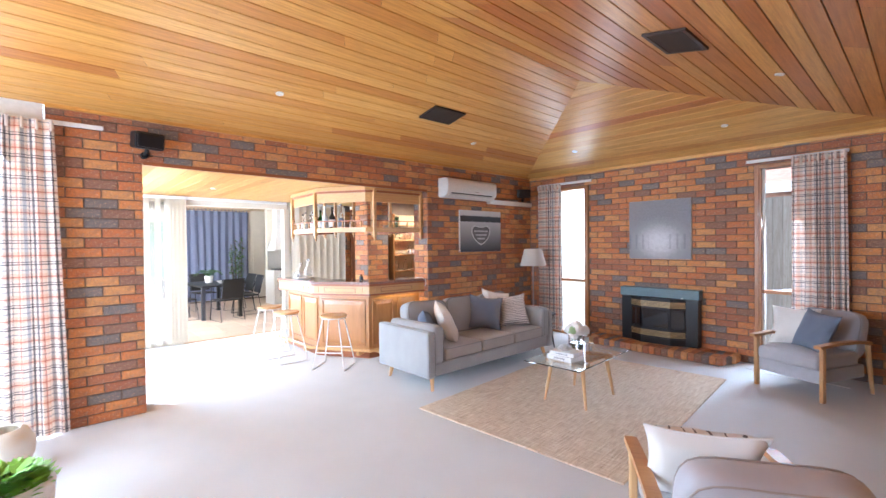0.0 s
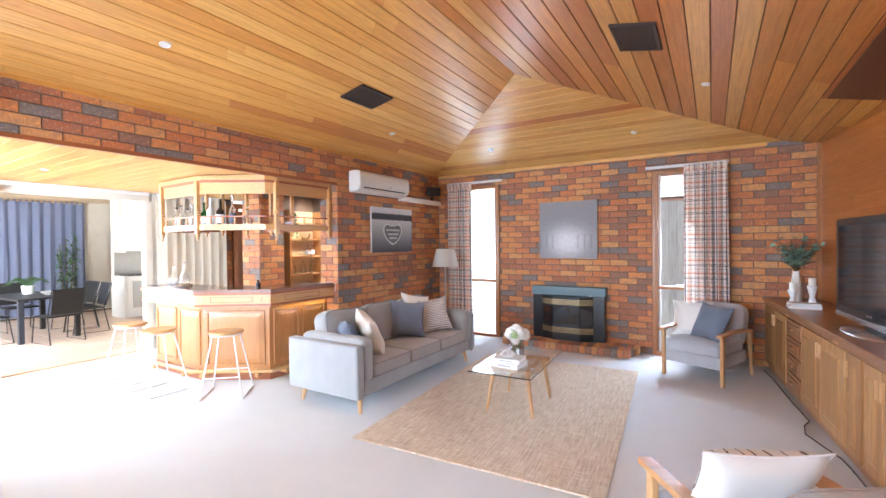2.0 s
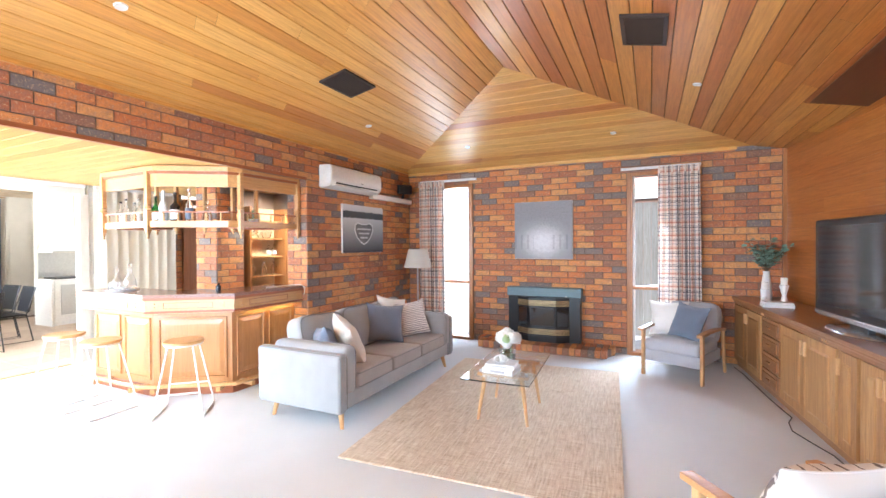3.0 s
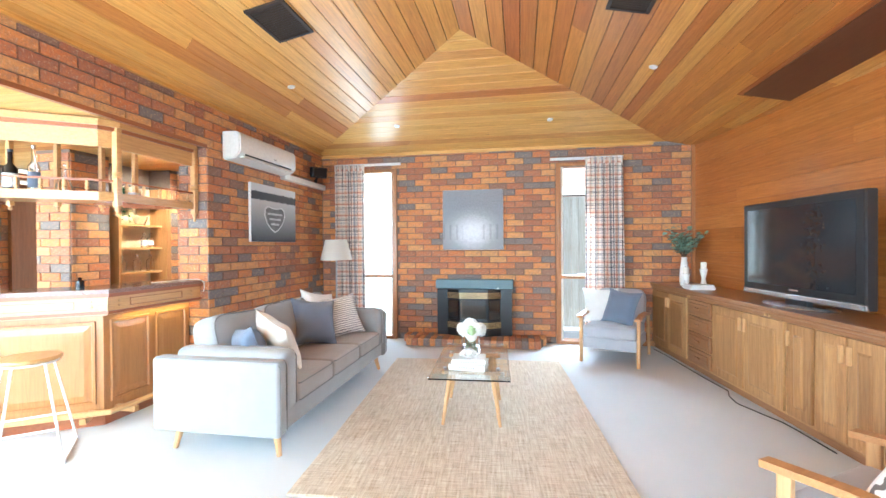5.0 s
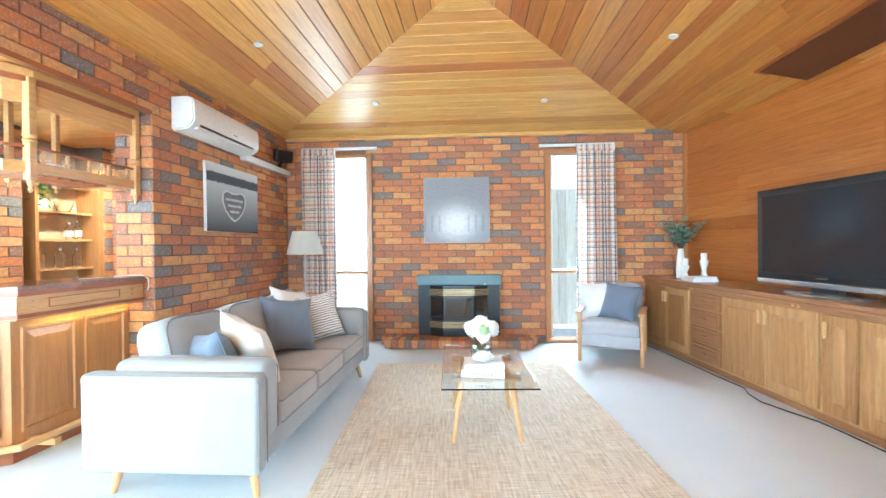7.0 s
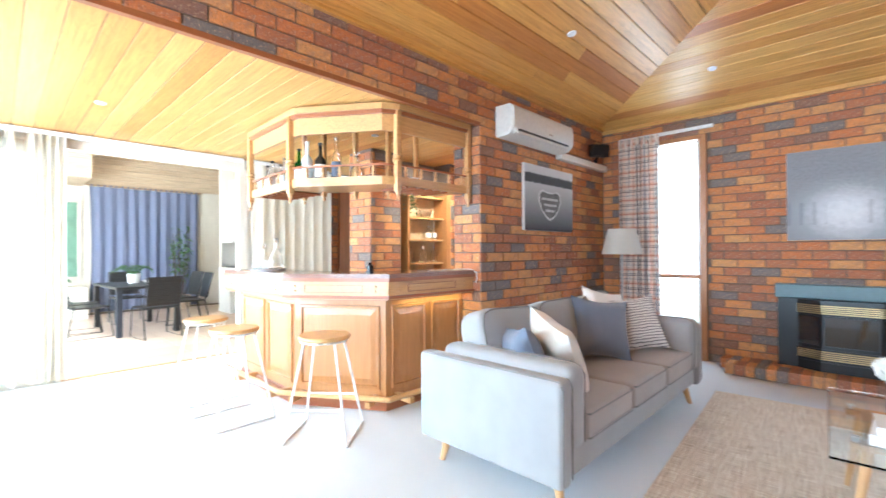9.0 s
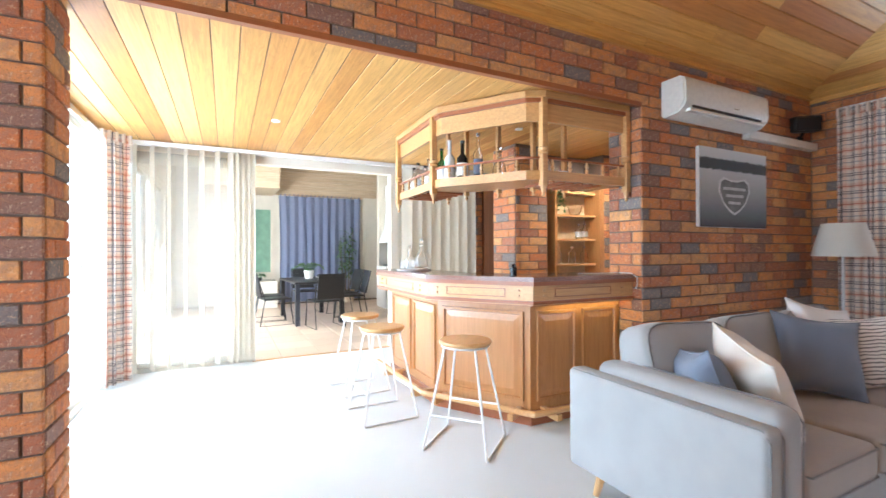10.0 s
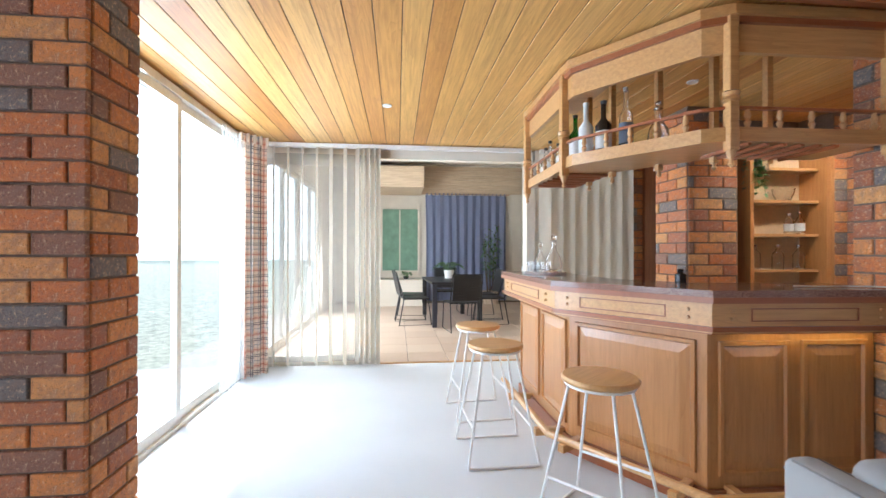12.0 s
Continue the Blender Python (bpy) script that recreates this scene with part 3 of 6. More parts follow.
structure("unseen_west_window", bm, ALU, "cream frame of the unseen window added for daylight", "window")

# south wall, set at a slight angle, clad in horizontal boards
L = 9.9
m_south = pose(6.62, south_y(6.62), 0, 0, 0, math.degrees(math.atan(0.1)))
bm = bmesh.new()
slab_boards(bm, lambda a, b: ((-L, 0, 2.95 * a), (0, 0, 2.95 * a), (0, 0, 2.95 * b), (-L, 0, 2.95 * b)), 21, 0.0005, 0.002, (0, -1, 0))
box(-L, -0.2, 0, 0.02, -0.012, 2.95, bm)
single("wall_south", bm, WALLWOOD, "reddish cedar wall of wide horizontal boards", "wall", kind="structure", at=m_south)

# raked ceiling: two long slopes and a hip over the fireplace wall
bm = bmesh.new()
y_n = NORTH + 0.02
end_n = (y_n - RIDGE_Y) * SLOPE_N / SLOPE_E


def north_strip(a, b):
    out = []
    for k, far in ((a, 0), (a, 1), (b, 1), (b, 0)):
        y = y_n + (RIDGE_Y - y_n) * k
        z = RIDGE_Z - SLOPE_N * (y - RIDGE_Y)
        x = min(EAST + 0.02, APEX_X + (RIDGE_Z - z) / SLOPE_E) if far else WEST
        out.append((x, y, z))
    return out


def south_strip(a, b):
    out = []
    for k, far in ((a, 0), (a, 1), (b, 1), (b, 0)):
        y = -1.7 + (RIDGE_Y + 1.7) * k
        z = RIDGE_Z - SLOPE_S * (RIDGE_Y - y)
        x = min(EAST + 0.02, APEX_X + (RIDGE_Z - z) / SLOPE_E) if far else WEST
        out.append((x, y, z))
    return out


slab_boards(bm, north_strip, 19, seed=4)
structure("ceiling_north", bm, CEDAR_N, "raked ceiling slope of glossy honey cedar boards", "ceiling")
bm = slab_boards(bmesh.new(), south_strip, 31, seed=9)
structure("ceiling_south", bm, CEDAR_X, "raked ceiling slope of honey and red cedar boards", "ceiling")
bm = bmesh.new()


def east_strip(a, b):
    out = []
    for k, far in ((a, 0), (a, 1), (b, 1), (b, 0)):
        x = EAST + 0.02 + (APEX_X - EAST - 0.02) * k
        z = RIDGE_Z - SLOPE_E * (x - APEX_X)
        d = RIDGE_Z - z
        out.append((x, RIDGE_Y - d / SLOPE_S, z) if not far else (x, RIDGE_Y + d / SLOPE_N, z))
    return out


slab_boards(bm, east_strip, 18, seed=2)
structure("ceiling_hip", bm, CEDAR_Y, "triangular hip of cedar boards above the fireplace wall", "ceiling")
bm = bmesh.new()
for strip in (north_strip, south_strip, east_strip):
    for i in range(40):
        q = strip(i / 40, (i + 1) / 40)
        f = [bm.verts.new(Vector(p) + Vector((0, 0, 0.012))) for p in q]
        bm.faces.new(f)
bmesh.ops.remove_doubles(bm, verts=bm.verts[:], dist=0.0005)
structure("ceiling_backing", bm, VENTBROWN, "dark grooves behind the ceiling boards", "ceiling")
# Unseen slab, added to keep sun and sky off the ceiling boards.
structure("ceiling_sky_cover", box(WEST - 0.3, -2, 3.45, 7.0, 5.3, 3.5), WHITE, "unseen plain slab added above the boards to shut out the sky", "ceiling")

# cornice strips
bm = box(EAST - 0.03, 0.05, 2.685, EAST + 0.012, NORTH, 2.725)
structure("trim_cornice_east", bm, CEDAR_Y, "slim cedar cornice on the brick wall", "trim")
structure("trim_cornice_north", box(0.02, NORTH - 0.03, 2.715, EAST - 0.03, NORTH + 0.012, 2.75), CEDAR_N, "slim cedar cornice on the brick wall", "trim")
structure("trim_corner", box(EAST - 0.03, south_y(6.6) - 0.01, 0.0, EAST + 0.008, south_y(6.6) + 0.035, 2.66), REDWOOD, "timber cover strip where brick meets cedar", "trim")

# bar alcove: ceiling, glass sides, back walls
AL_X0, AL_Y1, AL_Z = 0.27, 7.80, 2.352
bm = bmesh.new()
slab_boards(bm, lambda a, b: ((0.15 + 5.3 * a, NORTH + 0.037, AL_Z), (0.15 + 5.3 * a, AL_Y1 + 0.05, AL_Z), (0.15 + 5.3 * b, AL_Y1 + 0.05, AL_Z), (0.15 + 5.3 * b, NORTH + 0.037, AL_Z)), 38, 0.002, 0.003)
structure("ceiling_alcove_backing", box(0.1, NORTH + 0.045, AL_Z + 0.0045, 5.6, 7.95, AL_Z + 0.0070), VENTBROWN, "dark grooves behind the bar ceiling boards", "ceiling")
structure("ceiling_alcove_deck", box(0.1, 5.065, AL_Z + 0.012, 5.6, 7.95, AL_Z + 0.05), WHITE, "plain deck above the bar ceiling boards", "ceiling")
structure("ceiling_alcove", bm, PINE_Y, "flat ceiling of pale honey timber boards over the bar", "ceiling")

bm = bmesh.new()
box(AL_X0 - 0.05, 5.07, 2.30, AL_X0 + 0.02, 7.45, AL_Z + 0.01, bm)
structure("wall_alcove_head", bm, ALU, "cream head rail above the sliding glass", "wall")
bm = bmesh.new()
box(1.60, AL_Y1, 2.22, 3.30, AL_Y1 + 0.12, AL_Z + 0.02, bm)
box(3.24, AL_Y1, 0, 3.34, AL_Y1 + 0.12, 2.22, bm)
box(0.2, AL_Y1, 2.25, 1.60, AL_Y1 + 0.12, AL_Z + 0.02, bm)
box(3.34, AL_Y1, 2.25, 4.42, AL_Y1 + 0.12, AL_Z + 0.02, bm)
structure("wall_alcove_north", bm, CREAM, "cream painted wall and opening frame toward the dining room", "wall")
bm = bmesh.new()
box(AL_X0 - 0.08, 7.45, 0, 0.32, AL_Y1 + 0.11, 0.0 + AL_Z, bm)
structure("wall_alcove_corner", bm, ALU, "cream corner post between the glass walls", "wall")

# brick behind the bar
bm = bmesh.new()
box(4.04, 6.21, 0, 4.46, 6.62, AL_Z, bm)
box(4.46, 6.50, 0, 5.28, 6.62, AL_Z, bm)
box(5.29, 6.21, 0, 5.60, 6.62, AL_Z, bm)
box(5.41, 5.07, 0, 5.60, 6.21, AL_Z, bm)
wall_bar = structure("wall_bar", bm, MORTAR, "dark red brick wall and pier behind the bar", "wall")
bm = bmesh.new()
box(4.43, AL_Y1 + 0.01, 0, 4.62, AL_Y1 + 0.1, AL_Z, bm)
wall_jamb = structure("wall_jamb", bm, MORTAR, "narrow brick jamb beside the timber door", "wall")
structure("wall_passage", box(5.3, 6.62, 0, 5.5, 7.95, AL_Z), CREAM, "plain cream passage wall behind the bar", "wall")
structure("wall_passage_back", box(4.95, AL_Y1 + 0.02, 0, 5.5, AL_Y1 + 0.12, AL_Z), CREAM, "plain cream wall beside the timber door", "wall")

# timber door beyond the bar
door = thing("door_1", "dark red timber door and frame beside the brick pier", "door", kind="structure")
part("door_frame", box(4.62, AL_Y1 - 0.04, 0, 4.72, AL_Y1 + 0.1, 2.2), DOORWOOD, door)
part("door_leaf", box(4.72, AL_Y1 + 0.0, 0.01, 4.96, AL_Y1 + 0.05, 2.15, bevel=0.004), DOORWOOD, door)
part("door_head", box(4.62, AL_Y1 - 0.04, 2.2, 4.98, AL_Y1 + 0.1, 2.28), DOORWOOD, door)
part("hinge", box(4.722, AL_Y1 - 0.012, 1.75, 4.735, AL_Y1 + 0.01, 1.85), GOLD, door, "brass hinge")


def tall_window(name, y0, y1):
    w = thing(name, "tall narrow window in a red-brown timber frame", "window", pose(EAST, 0, 0), kind="structure")
    f = 0.05
    fr = bmesh.new()
    for a in (y0, y1 - f):
        box(-0.025, a, 0, 0.16, a + f, HEAD, fr, 0.004, 1)
        box(-0.012, a + 0.014 if a == y0 else a - 0.02, 0.05, 0.12, (a + 0.07) if a == y0 else a + 0.036, HEAD - 0.05, fr, 0.003, 1)
    box(-0.025, y0 + f, HEAD - f, 0.16, y1 - f, HEAD, fr, 0.004, 1)
    part("window_frame", fr, REDWOOD, w)
    part("window_sill", box(-0.035, y0 + f, 0.0, 0.16, y1 - f, 0.045, bevel=0.004), REDWOOD, w)
    part("transom", box(0.01, y0 + 0.07, 0.895, 0.08, y1 - 0.07, 0.94, bevel=0.004), REDWOOD, w)
    sash = bmesh.new()
    for a in (y0 + 0.072, y1 - 0.102):
        box(0.03, a, 0.046, 0.06, a + 0.03, HEAD - 0.052, sash)
    part("sash", sash, ALU, w, "pale metal sash")
    part("latch", box(-0.012, (y0 + y1) / 2 - 0.06, 0.945, 0.01, (y0 + y1) / 2 + 0.06, 0.965, bevel=0.004), STEEL, w, "steel window latch")
    for z0, z1 in ((0.046, 0.893), (0.942, HEAD - 0.052)):
        p = part("pane", box(0.042, y0 + 0.1, z0, 0.048, y1 - 0.1, z1), PANE, w)
        p.visible_shadow = False
    return w


tall_window("window_1", *W1)
tall_window("window_2", *W2)


def glazed(name, label, length, heights, panels, at, mat=ALU):
    """A run of glass panels along its own x axis."""
    w = thing(name, label, "window", at, kind="structure")
    z0, z1 = heights
    part("track", box(0, -0.05, 0, length, 0.05, 0.03), mat, w)
    part("head", box(0, -0.05, z1 - 0.05, length, 0.05, z1), mat, w)
    step = length / panels
    for i in range(panels):
        a, b = i * step, (i + 1) * step
        off = 0.012 if i % 2 else -0.012
        f = bmesh.new()
        box(a, off - 0.02, 0.03, a + 0.055, off + 0.02, z1 - 0.05, f)
        box(b - 0.055, off - 0.02, 0.03, b, off + 0.02, z1 - 0.05, f)
        box(a + 0.055, off - 0.02, 0.03, b - 0.055, off + 0.02, 0.10, f)
        box(a + 0.055, off - 0.02, z1 - 0.11, b - 0.055, off + 0.02, z1 - 0.05, f)
        part("sash", f, mat, w)
        p = part("pane", box(a + 0.055, off - 0.003, 0.10, b - 0.055, off + 0.003, z1 - 0.11), PANE, w)
        p.visible_shadow = False
    return w


glazed("window_3", "cream aluminium sliding glass doors to the garden", 2.37, (0, 2.33), 2, pose(AL_X0, 5.075, 0, 0, 0, 90))
glazed("window_5", "cream aluminium glass panel behind vertical blinds", 1.27, (0, 2.25), 1, pose(0.33, AL_Y1 + 0.06, 0))
# Unseen opening, added so dining room light reaches the back of the blind.
glazed("unseen_window_7", "unseen glass panel added behind the closed blind to backlight it", 1.08, (0, 2.25), 1, pose(3.34, AL_Y1 + 0.06, 0))
glazed("window_6", "tall cream window beside the brick pier", 2.70, (0, 2.60), 3, pose(-2.69, 4.93, 0))

# dining room beyond
DY = 13.6
floor_dining = structure("floor_dining", box(0.2, 7.83, -0.2, 6.4, 13.9, -0.012), MORTAR, "sandstone tiled floor of the dining room", "floor")
bm = bmesh.new()
box(0.2, DY, 0, 6.4, DY + 0.15, 3.4, bm)
box(6.2, 7.95, 0, 6.4, DY, 3.4, bm)
box(4.46, 12.02, 0, 6.2, 12.14, 3.29, bm)
structure("wall_dining", bm, CREAM, "pale cream dining room walls", "wall")
bm = bmesh.new()
for i in range(6):
    box(1.2, DY - 0.02, 2.62 + 0.11 * i, 6.2, DY - 0.001, 2.725 + 0.11 * i, bm, 0.004, 1)
structure("trim_dining_boards", bm, PALEBOARD, "pale lining boards above the blue curtain", "trim")
structure("ceiling_dining", box(0.2, 7.92, 3.3, 6.4, 13.8, 3.4), CREAM, "pale dining room ceiling", "ceiling")
bm = bmesh.new()
box(0.22, 7.95, 0, 0.37, 8.05, 3.29, bm)
box(0.22, 8.05, 2.4, 0.37, 11.6, 3.29, bm)
box(0.22, 11.6, 0, 0.37, DY, 3.29, bm)
box(0.37, 7.93, 2.39, 6.2, 8.0, 3.29, bm)
structure("wall_dining_west", bm, CREAM, "cream dining wall with a wide opening to the light", "wall")
glazed("window_8", "cream aluminium glass doors of the dining room", 3.55, (0, 2.4), 4, pose(0.30, 8.05, 0, 0, 0, 90))
structure("soffit_dining", box(0.9, 12.2, 2.56, 2.36, DY - 0.022, 3.0, bevel=0.004), PALEBOARD, "timber soffit over the green window", "ceiling")
structure("floor_threshold", box(1.60, 7.80, -0.01, 3.25, 7.845, 0.008), BARWOOD, "thin strip between carpet and tiles", "floor")

# outside
structure("ground", box(-150, -150, -0.6, 150, 150, -0.21), GRASS, "sunlit lawn around the house", "ground")


# Glowing sheets added outside so the windows show a white, overbright sky.
BACKDROPGLOW = glow("backdrop_glow", (0.95, 0.98, 1.0), 2.2)
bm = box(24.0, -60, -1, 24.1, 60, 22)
structure("backdrop_east", bm, BACKDROPGLOW, "glowing white sheet added for bright sky beyond the fence", "backdrop")
structure("backdrop_west", box(-60.1, -60, 3.0, -60, 90, 60), BACKDROPGLOW, "glowing white sheet added for bright sky beyond the garden", "backdrop")
# Far tree line, its pale haze put in as glow.
structure("backdrop_hills", box(-60.0, -60, -1, -59.9, 90, 3.4), glow("far_tree_glow", (0.72, 0.86, 0.84), 1.3), "glowing pale strip added for the far tree line", "backdrop")
structure("backdrop_north", box(-60, 70, -1, 24, 70.1, 50), BACKDROPGLOW, "glowing white sheet added for bright sky beyond the garden", "backdrop")
# ---- curtains and blinds ----


def plaid_curtain(width, height, folds, at, seed, flare=0.0, label="plaid curtain in cream, rust and black, drawn to one side", rail=0.0, shift=0.0):
    c = thing("curtain", label, "curtain", at, "plaid curtains")
    part("cloth", drape(width, height, folds, 0.035, seed=seed, flare=flare), PLAID, c, smooth=True)
    pleats = max(4, folds + 1)
    for i in range(pleats):
        px = (i / (pleats - 1) - 0.5) * (width - 0.03)
        part("pleat", box(px - 0.009, -0.036, -0.085, px + 0.009, 0.006, 0.004, bevel=0.006), PLAID, c, "pinched pleat of the heading")
    if rail:
        part("rail", box(-rail / 2 + shift, 0.03, -0.015, rail / 2 + shift, 0.06, 0.022, bevel=0.004), WHITE_METAL, c, "white metal curtain rail")
    return c


plaid_curtain(0.46, 2.50, 6, pose(EAST - 0.09, 4.27, 2.555, 0, 0, -90), 3, 0.02, rail=1.0, shift=0.27)
plaid_curtain(0.48, 2.50, 6, pose(EAST - 0.09, 0.69, 2.530, 0, 0, -90), 5, 0.06, rail=0.95, shift=-0.22)
plaid_curtain(0.55, 2.56, 6, pose(-0.20, NORTH - 0.09, 2.585, 0, 0, 0), 7, 0.22, rail=1.1, shift=0.05)
plaid_curtain(0.30, 2.30, 4, pose(AL_X0 + 0.16, 7.38, 2.325, 0, 0, 50), 9, 0.0, "gathered plaid curtain at the end of the sliding glass")
plaid_curtain(0.16, 2.30, 3, pose(AL_X0 + 0.10, 5.17, 2.325, 0, 0, 90), 11, 0.0, "gathered plaid curtain behind the brick pier")
single("sheer_curtain", drape(0.46, 2.24, 6, 0.03, seed=21), SHEER, "gathered white sheer curtain beside the sliding glass", "curtain", smooth=True, at=pose(AL_X0 + 0.09, 7.06, 2.28, 0, 0, 90))


def vertical_blind(name, x0, x1, y, top, bottom, slats, angle, seed, label):
    b = thing(name, label, "blind", pose(x0, y, 0))
    rnd = random.Random(seed)
    part("head_rail", box(0, -0.03, top, x1 - x0, 0.03, top + 0.04), WHITE, b, "white head rail")
    me = None
    for x, turn in slats:
        bm = bmesh.new()
        rows = []
        for i in range(5):
            u = (i / 4 - 0.5) * 0.145
            bulge = 0.006 * (1 - (2 * i / 4 - 1) ** 2)
            rows.append([bm.verts.new((u, bulge, z)) for z in (bottom, top)])
        for a, c in zip(rows, rows[1:]):
            bm.faces.new((a[0], c[0], c[1], a[1]))
        bmesh.ops.solidify(bm, geom=bm.faces[:], thickness=0.0012)
        s = part("slat", bm, BLIND, b, smooth=True)
        s.matrix_basis = pose(x, 0, 0, 0, 0, turn + rnd.uniform(-3, 3))
    return b


vertical_blind("vertical_blind", 0.45, 3.25, 7.70, 2.30, 0.04,
               [(0.08 + 0.145 * i, 110) for i in range(6)] + [(0.93 + 0.055 * i, 110) for i in range(5)], 0, 2,
               "cream vertical blind drawn half open across the glass")
single("sheer_curtain", drape(1.08, 2.2, 5, 0.008, seed=23), SHEER, "fine white sheer hanging against the glass", "curtain", smooth=True, at=pose(1.05, 7.775, 2.25))
vertical_blind("vertical_blind", 3.36, 4.40, 7.70, 2.30, 0.04, [(0.06 + 0.135 * i, -42) for i in range(8)], 0, 3,
               "cream vertical blind closed behind the bar")

# ---- fireplace wall ----
hearth = thing("hearth", "low red brick hearth step under the gas fire", "hearth", pose(EAST, 2.43, 0))
rnd = random.Random(5)
part("mortar_bed", prism([(x, y) for x, y in [(0.0, 0.96), (-0.22, 0.94), (-0.44, 0.84), (-0.44, -0.84), (-0.22, -0.94), (0.0, -0.96)]], 0.0, 0.100), MORTAR, hearth)
bm = bmesh.new()
box(-0.105, -0.036, -0.05, 0.105, 0.036, 0.05, bm, 0.006, 1)
hearth_brick = mesh_of(bm, "brick", BRICK)


def put_brick(me, parent, m, name="brick"):
    ob = new(name, me)
    ob.parent = parent
    ob.matrix_basis = m
    return ob


for i in range(24):
    y = -0.98 + 0.082 * (i + 0.5)
    edge = -0.455 if abs(y) < 0.87 else -0.235
    put_brick(hearth_brick, hearth, pose(edge + 0.105, y, 0.062, 0, 0, rnd.uniform(-1, 1)))
    if abs(y) < 0.9:
        put_brick(hearth_brick, hearth, pose(edge + 0.325, y, 0.062, 0, 0, rnd.uniform(-1, 1)))

fire = thing("gas_fire", "black enamel gas log fire with brass louvres and slate top", "fireplace", pose(EAST, 2.43, 0.114))
part("top_hood", box(-0.16, -0.54, 0.645, -0.01, 0.54, 0.775, bevel=0.008), SLATE, fire, "slate blue-green enamel hood")
part("back_box", box(-0.10, -0.52, 0.0, -0.01, 0.52, 0.645), BLACK, fire)
for s in (-1, 1):
    part("side_panel", prism([(-0.10, s * 0.52), (-0.10, s * 0.40), (-0.155, s * 0.37), (-0.15, s * 0.52)], 0.0, 0.64), BLACK, fire)
bay = [(-0.10, 0.385), (-0.155, 0.37), (-0.24, 0.20), (-0.24, -0.20), (-0.155, -0.37), (-0.10, -0.385)]
part("plinth", prism(bay, 0.0, 0.085), BLACK, fire)
part("burner_tray", prism([(x * 0.96, y) for x, y in bay], 0.085, 0.20), BLACKP, fire)
part("fire_crown", prism(bay, 0.61, 0.64), BLACK, fire)
part("firebox", prism([(x * 0.9 if x > -0.2 else x + 0.022, y * 0.95) for x, y in bay], 0.20, 0.61), BLACKP, fire)
front = bay[1:5]
for i in range(5):
    for base in (0.525, 0.115):
        z = base + 0.017 * i
        part("louvre", tube([(x - 0.008, y, z) for x, y in front], 0.0055, 6), GOLD, fire, "brass louvre bar")
for a, b in zip(front, front[1:]):
    d = Vector((b[0] - a[0], b[1] - a[1], 0))
    n = Vector((-d.y, d.x, 0)).normalized()
    if n.x > 0:
        n = -n
    p, q = Vector((*a, 0)) + d * 0.07 + n * 0.002, Vector((*a, 0)) + d * 0.93 + n * 0.002
    bm = bmesh.new()
    prism([(p.x, p.y), (q.x, q.y), (q.x - n.x * 0.006, q.y - n.y * 0.006), (p.x - n.x * 0.006, p.y - n.y * 0.006)], 0.235, 0.49, bm)
    part("glass_front", bm, FIREGLASS, fire, "dark reflective glass")
    for z0, z1 in ((0.222, 0.235), (0.49, 0.503)):
        part("glass_frame", prism([(p.x + n.x * 0.006, p.y + n.y * 0.006), (q.x + n.x * 0.006, q.y + n.y * 0.006), (q.x, q.y), (p.x, p.y)], z0, z1), BLACK, fire)
part("knob", rod((-0.165, -0.33, 0.655), (-0.185, -0.33, 0.655), 0.012), STEEL, fire, "small steel control knob")

def canvas_print(name, label, w, h, mat, at):
    c = thing(name, label, "picture", at, "canvas prints")
    part("canvas", box(-w / 2, -0.03, -h / 2, w / 2, 0, h / 2, bevel=0.003, seg=1), PAPER, c)
    bm = bmesh.new()
    uv = bm.loops.layers.uv.new("UVMap")
    q = [bm.verts.new(p) for p in ((-w / 2 + 0.002, -0.0335, -h / 2 + 0.002), (w / 2 - 0.002, -0.0335, -h / 2 + 0.002), (w / 2 - 0.002, -0.0335, h / 2 - 0.002), (-w / 2 + 0.002, -0.0335, h / 2 - 0.002))]
    f = bm.faces.new(q)
    for lp, t in zip(f.loops, ((0, 0), (1, 0), (1, 1), (0, 1))):
        lp[uv].uv = t
    part("print", bm, mat, c, "monochrome photograph")
    return c


canvas_print("canvas_print", "unframed grey print of a misty avenue of trees", 0.86, 0.85, AVENUE, pose(EAST - 0.004, 2.455, 1.728, 0, 0, -90))
boat = canvas_print("canvas_print", "unframed black and white print of a small moored boat", 0.96, 0.66, BOAT, pose(5.24, NORTH - 0.004, 1.752))
HULL = [(-0.225, 0.04), (-0.215, 0.12), (-0.15, 0.155), (-0.05, 0.135), (0.05, 0.135), (0.15, 0.155), (0.215, 0.12), (0.225, 0.04), (0.17, -0.06), (0.08, -0.13), (0.0, -0.165), (-0.08, -0.13), (-0.17, -0.06)]
bm = bmesh.new()
bm.faces.new([bm.verts.new((x, 0, z)) for x, z in HULL])
hull = part("boat_hull", bm, plain("print_pale_grey", (0.66, 0.67, 0.68), 0.8, 0, 0.25, 14), boat, "pale hull of the pictured boat")
hull.matrix_basis = pose(-0.01, -0.0350, -0.06)
bm = bmesh.new()
bm.faces.new([bm.verts.new((x * 0.90, 0, z * 0.88)) for x, z in HULL])
inner = part("boat_inside", bm, plain("print_mid_grey", (0.17, 0.175, 0.18), 0.8, 0, 0.25, 14), boat, "grey inside of the pictured boat")
inner.matrix_basis = pose(-0.01, -0.0362, -0.06)
